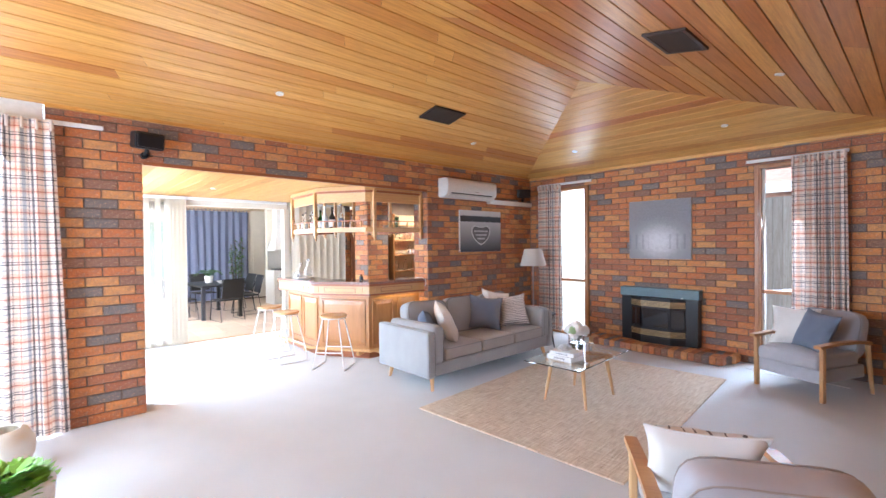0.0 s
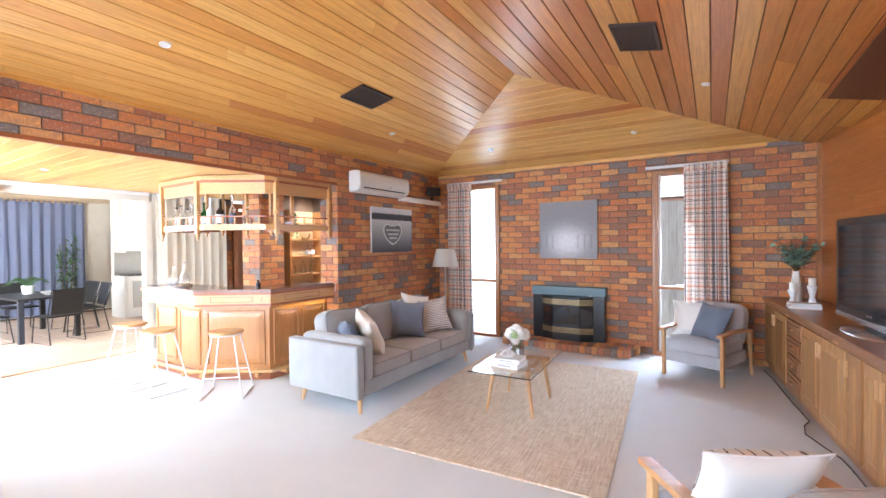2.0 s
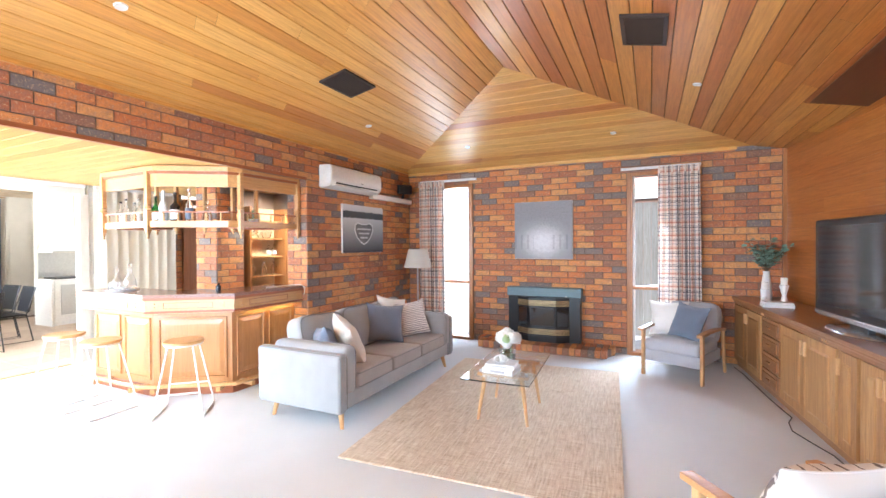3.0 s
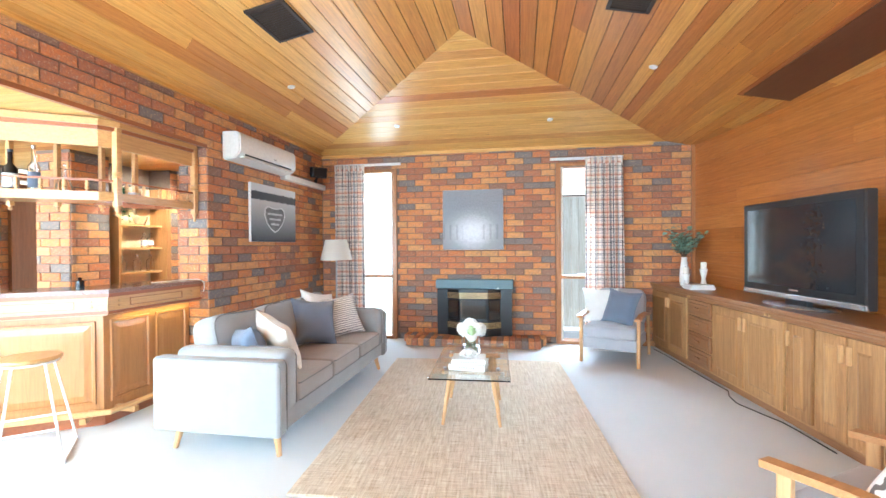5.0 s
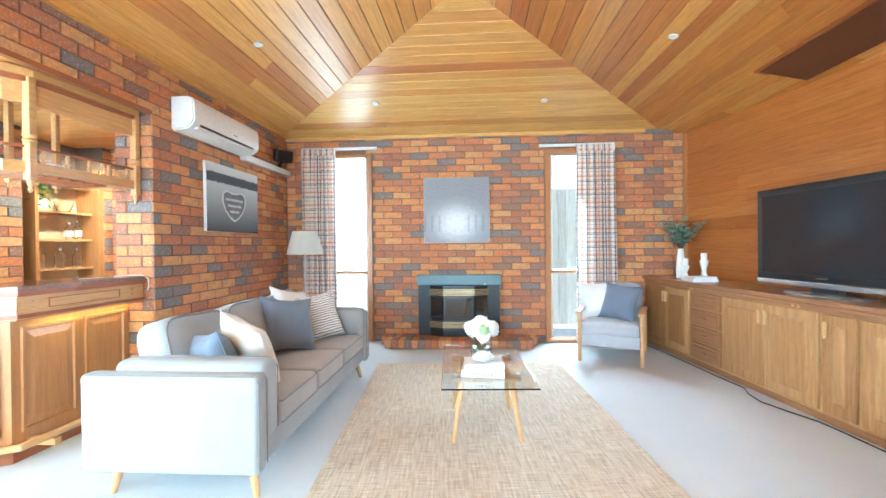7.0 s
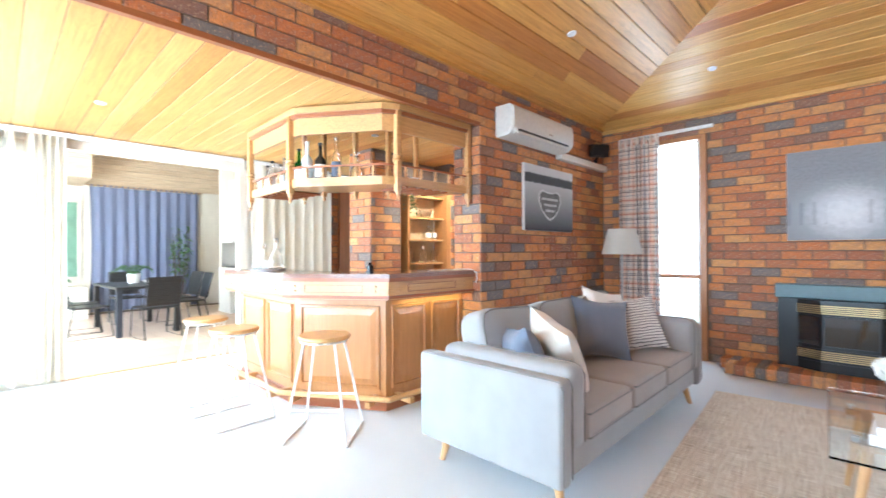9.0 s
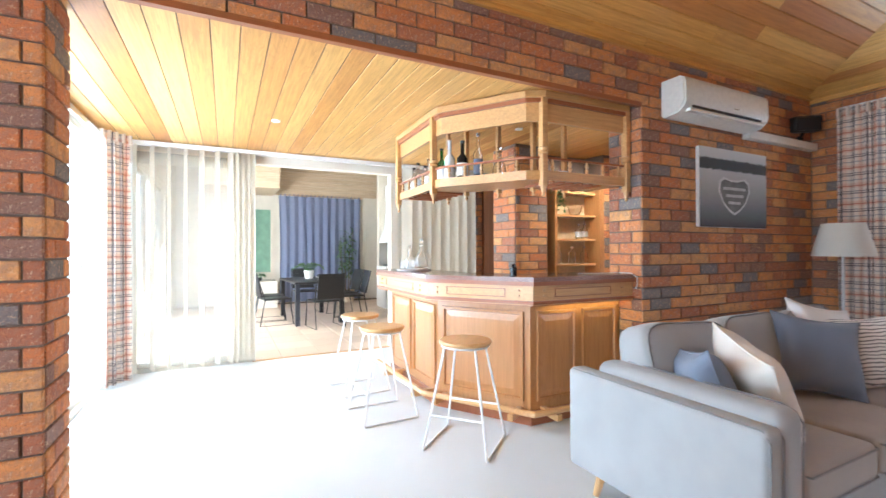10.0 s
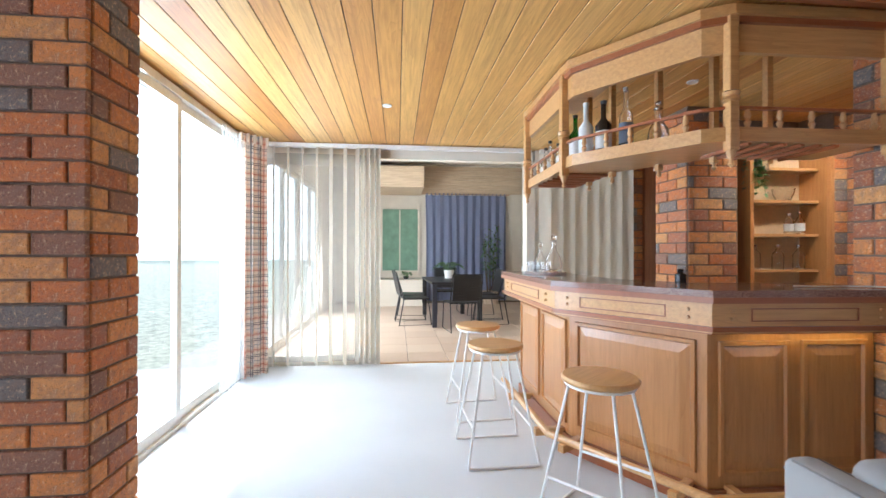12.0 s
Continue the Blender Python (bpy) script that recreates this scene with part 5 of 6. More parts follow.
def cabinet(x0, x1, doors, label):
    c = thing("cabinet", label, "cabinet", cab_at @ pose(x0, 0, 0), "built-in cabinets")
    w = x1 - x0
    part("body", box(0, -0.46, 0.06, w, -0.002, 0.80), OAK_Z, c)
    part("plinth", box(0, -0.44, 0.0, w, -0.015, 0.06), OAK_X, c)
    if doors == "drawers":
        h = 0.172
        for i in range(4):
            z = 0.085 + h * i
            d = part("drawer", box(0.02, 0.0, z, w - 0.02, 0.022, z + h - 0.012, bevel=0.004), OAK_X, c)
            part("drawer_panel", box(0.055, 0.0205, z + 0.03, w - 0.055, 0.032, z + h - 0.042, bevel=0.008), OAK_X, d)
            part("handle", box(w / 2 - 0.045, 0.03, z + h / 2 - 0.016, w / 2 + 0.045, 0.05, z + h / 2 + 0.004, bevel=0.006), OAK_X, d, "turned timber pull")
    else:
        step = (w - 0.03) / doors
        for i in range(doors):
            raised_door(c, 0.015 + step * i + 0.004, 0.015 + step * (i + 1) - 0.004, 0.085, 0.765, 1 if i % 2 == 0 else -1)
    return c


TWO = "oak cabinet unit with two raised-panel doors"
for x0, x1, n, lab in ((-0.98, -0.02, 2, TWO), (-1.475, -0.98, "drawers", "oak cabinet unit with four small drawers"), (-2.51, -1.475, 2, TWO),
                       (-2.79, -2.51, 1, "narrow oak cabinet unit with one raised-panel door"), (-3.34, -2.79, 2, TWO), (-4.05, -3.34, 2, TWO), (-4.80, -4.05, 2, TWO)):
    cabinet(x0, x1, n, lab)
top = thing("worktop", "long polished oak top over the cabinets", "worktop", cab_at)
part("board", box(-4.85, -0.49, 0.825, -0.005, 0.045, 0.858, bevel=0.008), OAK_X, top)
part("moulding", box(-4.84, -0.47, 0.800, -0.01, 0.030, 0.825, bevel=0.008), OAK_X, top)
part("frieze", box(-4.83, -0.46, 0.768, -0.02, 0.012, 0.800, bevel=0.003), OAK_X, top)
for x in (-0.98, -1.02, -2.28, -2.33):
    part("peg", rod((x, 0.010, 0.787), (x, 0.020, 0.787), 0.012, seg=10), LEGWOOD, top)
CT = 0.858

tv = thing("television", "large black flat television on a silver stand", "television", cab_at @ pose(-2.33, -0.20, CT))
part("casing", box(-0.64, -0.05, 0.055, 0.64, 0.03, 0.86, bevel=0.012), BLACKP, tv)
part("bezel", box(-0.635, 0.026, 0.10, 0.635, 0.036, 0.855, bevel=0.005), BLACK, tv)
part("screen", box(-0.575, 0.0365, 0.155, 0.575, 0.039, 0.80), SCREEN, tv, "dark glossy screen")
part("lower_trim", box(-0.64, 0.0, 0.055, 0.64, 0.040, 0.098, bevel=0.008), SILVER, tv, "silver lower trim")
part("maker_mark", box(-0.05, 0.0368, 0.125, 0.05, 0.0385, 0.138), SILVER, tv, "small silver maker's mark")
part("neck", box(-0.12, -0.03, 0.015, 0.12, 0.02, 0.06, bevel=0.006), BLACKP, tv)
bm = lathe([(0.0, 0.0), (0.34, 0.0), (0.345, 0.006), (0.33, 0.016), (0.0, 0.022)], 36)
for v in bm.verts:
    v.co.y *= 0.5
part("stand_base", bm, SILVER, tv, "oval silver stand", smooth=True)
part("rear_housing", box(-0.45, -0.12, 0.2, 0.45, -0.045, 0.75, bevel=0.03), BLACKP, tv)

vz = thing("white_vase", "tall faceted white vase holding eucalyptus sprigs", "vase", cab_at @ pose(-0.50, -0.17, CT))
part("body", lathe([(0.035, 0.0), (0.05, 0.01), (0.055, 0.10), (0.045, 0.22), (0.030, 0.33), (0.034, 0.345), (0.026, 0.345), (0.022, 0.33)], 9), CERAMIC, vz)
rnd = random.Random(12)
bm_s, bm_l = bmesh.new(), bmesh.new()


def leaf(bm, at, out, up, w, l):
    out, up = out.normalized(), up.normalized()
    side = out.cross(up).normalized()
    pts = [at, at + out * l * 0.35 + side * w / 2, at + out * l * 0.7 + side * w / 2 * 0.8 - up * l * 0.05, at + out * l - up * l * 0.1, at + out * l * 0.7 - side * w / 2 * 0.8 - up * l * 0.05, at + out * l * 0.35 - side * w / 2]
    bm.faces.new([bm.verts.new(p) for p in pts])


for i in range(34):
    a, lean = i * 2.4, rnd.uniform(0.1, 0.75)
    p0 = Vector((0, 0, 0.33))
    d = Vector((math.cos(a) * lean, math.sin(a) * lean, 1)).normalized()
    ln = rnd.uniform(0.22, 0.42)
    pts = [p0 + d * ln * t / 5 - Vector((0, 0, 0.06 * (t / 5) ** 2 * lean)) for t in range(6)]
    for p, q in zip(pts, pts[1:]):
        rod(p, q, 0.0022, seg=5, bm=bm_s)
    for t in range(2, 6):
        for s in range(3):
            o = Vector((rnd.uniform(-1, 1), rnd.uniform(-1, 1), rnd.uniform(-0.2, 0.6)))
            leaf(bm_l, pts[t], o, Vector((0.1, 0.2, 1)), rnd.uniform(0.055, 0.07), rnd.uniform(0.05, 0.068))
part("stems", bm_s, BARK, vz, "thin stems")
part("leaves", bm_l, EUCA, vz, "grey-green round leaves")

book("book", 0.26, 0.20, 0.028, cab_at @ pose(-0.93, -0.13, CT, 0, 0, 84), "white book lying on the oak top")
book("book", 0.24, 0.18, 0.024, cab_at @ pose(-0.93, -0.13, CT + 0.028, 0, 0, 90), "white book stacked under the candle holders")


def candle(at, h, label):
    c = thing("candle_holder", label, "candle holder", at, "candle holders")
    part("holder", lathe([(0.042, 0.0), (0.045, 0.006), (0.02, h * 0.5), (0.045, h - 0.006), (0.042, h)], 8), CERAMIC, c)
    part("candle", lathe([(0.03, 0.0), (0.031, 0.07), (0.028, 0.078), (0.0, 0.076)], 18, at=(0, 0, h)), WAX, c, "white pillar candle")
    part("wick", rod((0, 0, h + 0.074), (0, 0, h + 0.088), 0.0015, seg=5), BLACKP, c)
    return c


candle(cab_at @ pose(-0.72, -0.09, CT), 0.16, "short white candle holder with a pillar candle")
candle(cab_at @ pose(-0.85, -0.22, CT), 0.22, "tall white candle holder with a pillar candle")
outlet = thing("wall_socket", "brown wall socket on the cedar boards", "socket", m_south @ pose(-1.30, 0.004, 0.98))
part("plate", box(-0.055, 0, -0.035, 0.055, 0.010, 0.035, bevel=0.003), BARDARK, outlet)
part("switch", box(-0.02, 0.010, 0.0, 0.0, 0.014, 0.02), BLACKP, outlet)
CORD = [(6.42, 0.10), (6.1, 0.05), (5.7, 0.015), (5.22, -0.03), (4.95, -0.065), (4.80, -0.085), (4.66, -0.03), (4.47, -0.01), (4.25, -0.09), (4.09, -0.155), (3.95, -0.175), (3.6, -0.205)]
single("power_cord", tube([(x, y, 0.008) for x, y in CORD], 0.005, 8), BLACKP, "black power cord lying along the cabinets", "cable", smooth=True)
single("floor_cable", tube([(6.30, 1.33, 0.006), (6.2, 1.2, 0.006), (6.18, 1.0, 0.006), (6.25, 0.75, 0.006), (6.2, 0.4, 0.006)], 0.004, 8), PLASTIC, "thin pale cord on the carpet by the hearth", "cable", smooth=True)

# ---- bar ----
BO = Vector((3.3, 5.5, 0))


def loc(pts):
    return [(x - BO.x, y - BO.y) for x, y in pts]


COUNTER = [(2.70, 6.74), (2.70, 5.53), (3.19, 4.84), (4.12, 4.80)]
BODY = [(2.85, 6.68), (2.85, 5.62), (3.26, 4.97), (4.12, 4.95)]


def offset(line, d):
    """The polyline moved outward (to the right of its run) by d."""
    out = []
    for i, p in enumerate(line):
        p = Vector(p)
        ns = []
        for a, b in ((i - 1, i), (i, i + 1)):
            if 0 <= a and b < len(line):
                v = Vector(line[b]) - Vector(line[a])
                ns.append(Vector((v.y, -v.x)).normalized() * -1)
        n = sum(ns, Vector((0, 0))).normalized()
        k = d / max(0.3, n.dot(ns[0]))
        out.append(tuple(p - n * k))
    return out


def band(line, thick, z0, z1, bm=None):
    """A strip of given thickness that follows a polyline, inward."""
    inner = offset(line, -thick)
    bm = bm or bmesh.new()
    for i in range(len(line) - 1):
        prism([line[i], line[i + 1], inner[i + 1], inner[i]], z0, z1, bm)
    bmesh.ops.remove_doubles(bm, verts=bm.verts[:], dist=0.0005)
    return bm


bar = thing("bar_counter", "panelled timber bar with a red granite top", "bar", pose(*BO))
C, B = loc(COUNTER), loc(BODY)
part("granite_top", band(C, 0.46, 1.02, 1.05), GRANITE, bar, "polished red-brown granite top")
part("upper_moulding", band(offset(C, 0.004), 0.03, 0.992, 1.02), BARDARK, bar, "reddish rounded moulding")
part("apron", band(offset(C, -0.025), 0.03, 0.885, 0.992), BARWOOD, bar, "honey timber apron")
part("lower_moulding", band(offset(C, -0.008), 0.04, 0.866, 0.886), BARDARK, bar, "reddish rounded moulding")
part("lower_bead", band(offset(C, -0.022), 0.04, 0.852, 0.866), BARDARK, bar)
part("soffit", band(offset(C, -0.02), 0.2, 0.856, 0.862), BARWOOD, bar)
part("body", band(B, 0.04, 0.0, 0.866), BARWOOD_Z, bar)
part("plinth", band(offset(B, 0.018), 0.02, 0.0, 0.10), BARDARK, bar)


def on_face(p, q, u0, u1, depth):
    p, q = Vector((*p, 0)), Vector((*q, 0))
    d = (q - p).normalized()
    n = Vector((d.y, -d.x, 0))
    return d, n, p


def face_panel(parent, p, q, u0, u1, z0, z1, mat, name="raised_panel"):
    d, n, o = on_face(p, q, u0, u1, 0)
    L = (Vector((*q, 0)) - o).length
    a, b = u0 * L, u1 * L
    bm = bmesh.new()
    rings = []
    for ins, h in ((0.0, 0.002), (0.004, 0.016), (0.022, 0.016), (0.028, 0.003), (0.075, 0.012)):
        rings.append([bm.verts.new(o + d * u + n * h + Vector((0, 0, z))) for u, z in ((a + ins, z0 + ins), (b - ins, z0 + ins), (b - ins, z1 - ins), (a + ins, z1 - ins))])
    for r, s in zip(rings, rings[1:]):
        for i in range(4):
            bm.faces.new((r[i], r[(i + 1) % 4], s[(i + 1) % 4], s[i]))
    bm.faces.new(rings[-1])
    return part(name, bm, mat, parent)


# the polyline runs from the far end to the brick pier; outward is on its right hand
for i, cuts in ((0, ((0.04, 0.48), (0.54, 0.97))), (1, ((0.06, 0.94),)), (2, ((0.06, 0.48), (0.55, 0.95)))):
    for u0, u1 in cuts:
        face_panel(bar, B[i], B[i + 1], u0, u1, 0.16, 0.80, BARWOOD_Z)
AP = offset(C, -0.025)
for i in range(3):
    d, n, o = on_face(AP[i], AP[i + 1], 0, 1, 0)
    L = (Vector(AP[i + 1]) - Vector(AP[i])).length
    fr = bmesh.new()
    u0, u1, z0, z1 = 0.20 * L, 0.76 * L, 0.908, 0.968
    for (a, b, c, e) in ((u0, u1, z0, z0 + 0.005), (u0, u1, z1 - 0.005, z1), (u0, u0 + 0.005, z0, z1), (u1 - 0.005, u1, z0, z1)):
        vs = [o + d * a + n * 0.001, o + d * b + n * 0.001, o + d * b + n * 0.005, o + d * a + n * 0.005]
        prism([(v.x, v.y) for v in vs], c, e, fr)
    part("apron_bead", fr, BARDARK, bar)
    for u in (0.10, 0.88):
        for z in (0.92, 0.957):
            s = o + d * u * L + Vector((0, 0, z))
            part("apron_stud", rod(s, s + n * 0.012, 0.009, 0.006, 10), LEGWOOD, bar, "small turned stud")
RAILP = offset(B, 0.15)
rail_bm = bmesh.new()
tube([(x, y, 0.135) for x, y in RAILP], 0.022, 10, rail_bm)
part("foot_rail", rail_bm, BARWOOD, bar, "timber foot rail")
for i, us in ((0, (0.3, 0.92)), (1, (0.1, 0.9)), (2, (0.12, 0.62))):
    p, q = Vector((*B[i], 0)), Vector((*B[i + 1], 0))
    d = (q - p).normalized()
    n = Vector((d.y, -d.x, 0))
    for u in us:
        s = p + (q - p) * u
        br = bmesh.new()
        prism([tuple((s + d * 0.02).xy), tuple((s - d * 0.02).xy), tuple((s - d * 0.02 + n * 0.19).xy), tuple((s + d * 0.02 + n * 0.19).xy)], 0.075, 0.118, br)
        part("rail_bracket", br, BARWOOD, bar, "shaped timber bracket")
part("glow_strip", box(3.45 - BO.x, 4.90 - BO.y, 0.846, 4.05 - BO.x, 4.92 - BO.y, 0.855), glow("warm_strip", (1.0, 0.78, 0.3), 5.0), bar, "warm strip light under the counter")
strip = new("strip_light", bpy.data.lights.new("strip_light", "AREA"))
strip.data.shape, strip.data.size, strip.data.size_y, strip.data.energy, strip.data.color = "RECTANGLE", 0.75, 0.02, 0.45, (1.0, 0.78, 0.28)
strip.matrix_world = look((3.74, 4.905, 0.843), (3.74, 4.95, 0.3))

# ---- overhead gallery shelf of the bar ----
GAL = [(2.84, 6.46), (2.81, 5.61), (3.31, 4.88), (4.10, 4.86)]
BAYG = [(2.84, 6.46), (2.81, 5.61), (2.815, 5.50), (3.20, 4.93), (3.31, 4.87), (4.10, 4.85)]
gal = thing("bar_gallery", "hanging timber gallery shelf with turned rails over the bar", "shelf", pose(*BO))
G, Y = loc(GAL), loc(BAYG)
SHELF_OUT = offset(Y, -0.012)
SHELF_IN = offset(G, -0.40)
part("shelf_board", prism(SHELF_OUT + SHELF_IN[::-1], 1.735, 1.760), BARWOOD, gal)
part("shelf_edge", band(Y, 0.025, 1.725, 1.790), BARWOOD, gal)
part("fascia", band(offset(Y, -0.012), 0.03, 2.135, 2.262), BARWOOD, gal, "plain honey fascia")
part("cornice", band(offset(Y, 0.028), 0.07, 2.290, 2.335), BARWOOD, gal)
part("cornice_bead", band(offset(Y, 0.010), 0.05, 2.262, 2.290), BARDARK, gal, "reddish cornice bead")
part("top_board", prism(SHELF_OUT + SHELF_IN[::-1], 2.335, 2.350), BARWOOD, gal)
part("gallery_rail", band(offset(Y, -0.004), 0.020, 1.872, 1.886), BARDARK, gal, "slim gallery rail")
SPIN = [(0.010, 0.0), (0.010, 0.012), (0.016, 0.025), (0.008, 0.038), (0.015, 0.055), (0.010, 0.070), (0.010, 0.084)]
for i, n in ((0, 5), (2, 5), (4, 5)):
    p, q = Vector(offset(Y, -0.013)[i]), Vector(offset(Y, -0.013)[i + 1])
    for k in range(n):
        s = p + (q - p) * ((k + 0.5) / n)
        part("spindle", lathe(SPIN, 10, at=(s.x, s.y, 1.789)), LEGWOOD, gal, "turned spindle", smooth=True)
DROP = [(0.003, -0.075), (0.014, -0.06), (0.008, -0.045), (0.018, -0.02), (0.022, 0.0)]
inner = offset(G, -0.36)
for i, p in enumerate(G):
    x, y = p
    post = part("post", box(x - 0.024, y - 0.024, 1.68, x + 0.024, y + 0.024, 2.30, bevel=0.006), BARWOOD, gal, "square post with turned collars")
    part("collar", lathe([(0.026, 0.0), (0.038, 0.012), (0.030, 0.028), (0.038, 0.045), (0.026, 0.055)], 12, at=(x, y, 1.90)), BARWOOD, post, smooth=True)
    part("drop_finial", lathe(DROP, 12, at=(x, y, 1.68)), LEGWOOD, post, "turned drop finial", smooth=True)
for (x, y) in inner[1:3] + [((inner[0][0] + inner[1][0]) / 2, (inner[0][1] + inner[1][1]) / 2), ((inner[2][0] + inner[3][0]) / 2, inner[3][1]), ((inner[1][0] + inner[2][0]) / 2, (inner[1][1] + inner[2][1]) / 2)]:
    part("rear_post", box(x - 0.018, y - 0.018, 1.70, x + 0.018, y + 0.018, 2.335, bevel=0.004), BARWOOD, gal)
    part("drop_finial", lathe(DROP, 12, at=(x, y, 1.735)), LEGWOOD, gal, "turned drop finial", smooth=True)
for i in range(6):
    x = 3.42 + 0.09 * i - BO.x
    part("glass_rack", rod((x, 4.90 - BO.y, 1.725), (x, 5.22 - BO.y, 1.725), 0.011, seg=6), BARDARK, gal, "rail for hanging glasses")
for i in range(6):
    y = 5.80 + 0.10 * i - BO.y
    part("glass_rack", rod((2.88 - BO.x, y, 1.725), (3.18 - BO.x, y, 1.725), 0.011, seg=6), BARDARK, gal, "rail for hanging glasses")


# ---- bottles, decanters, glasses ----
def bottle(at, h, r, mat, label, neck=0.32, cap=BLACKP, band_mat=None, shoulder=0.12):
    b = thing("bottle", label, "bottle", at, "bar bottles")
    hs, hn = h * (1 - neck - shoulder), h * (1 - neck)
    t = 0.004
    rn = r * 0.34
    if mat in (GLASS, GREENGLASS):
        prof = [(0.0, 0.0), (r * 0.95, 0.0), (r, 0.006), (r, hs), (rn, hn), (rn, h * 0.93), (rn - 0.002, h * 0.93), (rn - 0.003, hn), (r - t, hs - 0.004), (r - t, 0.012), (0.0, 0.012)]
    else:
        prof = [(0.0, 0.0), (r * 0.95, 0.0), (r, 0.006), (r, hs), (rn, hn), (rn, h * 0.93), (0.0, h * 0.93)]
    part("glass", lathe(prof, 18), mat, b, smooth=True)
    part("stopper", lathe([(0.0, 0.0), (rn * 1.15, 0.0), (rn * 1.2, h * 0.06), (0.0, h * 0.07)], 14, at=(0, 0, h * 0.93)), cap, b)
    if band_mat:
        part("label_band", lathe([(r + 0.0012, hs * 0.25), (r + 0.0012, hs * 0.8)], 18), band_mat, b, "paper label")
    return b


bar_lamp = new("bar_lamp", bpy.data.lights.new("bar_lamp", "SPOT"))
bar_lamp.data.spot_size, bar_lamp.data.spot_blend = radians(125), 0.6
bar_lamp.data.energy, bar_lamp.data.color, bar_lamp.data.shadow_soft_size = 4.0, (1.0, 0.86, 0.66), 0.04
bar_lamp.matrix_world = look((3.75, 5.75, AL_Z - 0.03), (4.6, 6.15, 1.0))
# Fill spot added to brighten the shelf unit; its source is not seen.
shelf_fill = new("shelf_fill", bpy.data.lights.new("shelf_fill", "SPOT"))
shelf_fill.data.spot_size, shelf_fill.data.spot_blend = radians(100), 0.6
shelf_fill.data.energy, shelf_fill.data.color, shelf_fill.data.shadow_soft_size = 80.0, (1.0, 0.86, 0.66), 0.04
shelf_fill.matrix_world = look((4.88, 5.60, AL_Z - 0.03), (4.92, 6.45, 1.4))
# Unseen downlight, added as a fitting for the shelf fill.
downlight(4.88, 5.60, AL_Z - 0.004, 0)
SH = 1.761
for x, y, h, r, m, lab, cap, lb in (
        (2.93, 6.36, 0.24, 0.034, GLASS, "clear spirit bottle with a dark stopper", BLACKP, PAPER),
        (2.92, 6.24, 0.26, 0.032, GLASS, "clear bottle with a white label", BLACKP, PAPER),
        (2.94, 6.12, 0.22, 0.036, GLASS, "short clear spirit bottle with dark stopper", BLACKP, None),
        (2.91, 5.98, 0.25, 0.033, GLASS, "clear bottle with a silver cap", SILVER, PAPER),
        (2.84, 5.58, 0.25, 0.034, GREENGLASS, "green glass bottle with a white label", BLACKP, PAPER),
        (2.88, 5.52, 0.30, 0.038, plain("frosted_glass", (0.72, 0.76, 0.78), 0.5), "tall frosted white bottle", PAPER, None),
        (2.943, 5.428, 0.285, 0.040, DARKGLASS, "dark wine bottle with a small label", BLACKP, PAPER),
        (3.017, 5.317, 0.32, 0.033, GLASS, "tall clear bottle with a blue band", SILVER, CUSHBLUE)):
    bottle(pose(x + 0.03, y, SH), h * 1.14, r * 1.1, m, lab, cap=cap, band_mat=lb)


def decanter(at, h, r, label):
    d = thing("decanter", label, "decanter", at, "glass decanters")
    part("glass", lathe([(0.0, 0.0), (r, 0.0), (r * 1.02, h * 0.1), (r * 0.85, h * 0.38), (r * 0.3, h * 0.58), (r * 0.28, h * 0.78), (r * 0.42, h * 0.8), (r * 0.25, h * 0.8), (r * 0.25, h * 0.58), (r * 0.8, h * 0.37), (r * 0.94, h * 0.1), (0.0, 0.012)], 18), GLASS, d, smooth=True)
    a = bmesh.new()
    bmesh.ops.create_icosphere(a, subdivisions=1, radius=r * 0.36)
    bmesh.ops.translate(a, verts=a.verts[:], vec=(0, 0, h * 0.9))
    part("stopper", a, GLASS, d, "faceted glass stopper")
    return d


decanter(pose(3.144, 5.173, SH), 0.25, 0.055, "cut glass decanter with a faceted stopper")
tray = single("tray", lathe([(0.0, 0.0), (0.155, 0.0), (0.165, 0.014), (0.16, 0.014), (0.15, 0.006), (0.0, 0.006)], 32), CERAMIC, "round white tray on the granite top", "tray", at=pose(2.92, 6.28, 1.051))
decanter(pose(2.98, 6.24, 1.058), 0.30, 0.062, "tall clear glass decanter on the white tray")
decanter(pose(2.92, 6.37, 1.058), 0.24, 0.055, "small clear glass decanter on the white tray")


def tumbler(at, label="short clear glass tumbler", h=0.085, r=0.036):
    g = single("tumbler", lathe([(0.0, 0.0), (r * 0.85, 0.0), (r, h), (r - 0.003, h), (r * 0.85 - 0.004, 0.008), (0.0, 0.008)], 16), GLASS, label, "glass", "bar tumblers", smooth=True, at=at)
    return g


for x, y in ((2.84, 6.22), (2.86, 6.31), (2.90, 6.20), (2.82, 6.28)):
    tumbler(pose(x, y, 1.058))
single("counter_cable", tube([(3.72, 4.98, 1.056), (3.86, 4.94, 1.056), (3.98, 4.95, 1.056), (4.06, 4.90, 1.058), (4.105, 4.83, 1.058), (4.112, 4.775, 1.03), (4.108, 4.77, 0.97), (4.10, 4.775, 0.94)], 0.004, 8), PLASTIC, "thin white cable over the edge of the bar", "cable", smooth=True)
tap = single("bar_jar", lathe([(0.0, 0.0), (0.028, 0.0), (0.028, 0.05), (0.012, 0.058), (0.016, 0.075), (0.0, 0.08)], 14), DARKGLASS, "tiny dark jar on the granite top", "jar", smooth=True, at=pose(3.32, 5.25, 1.051))

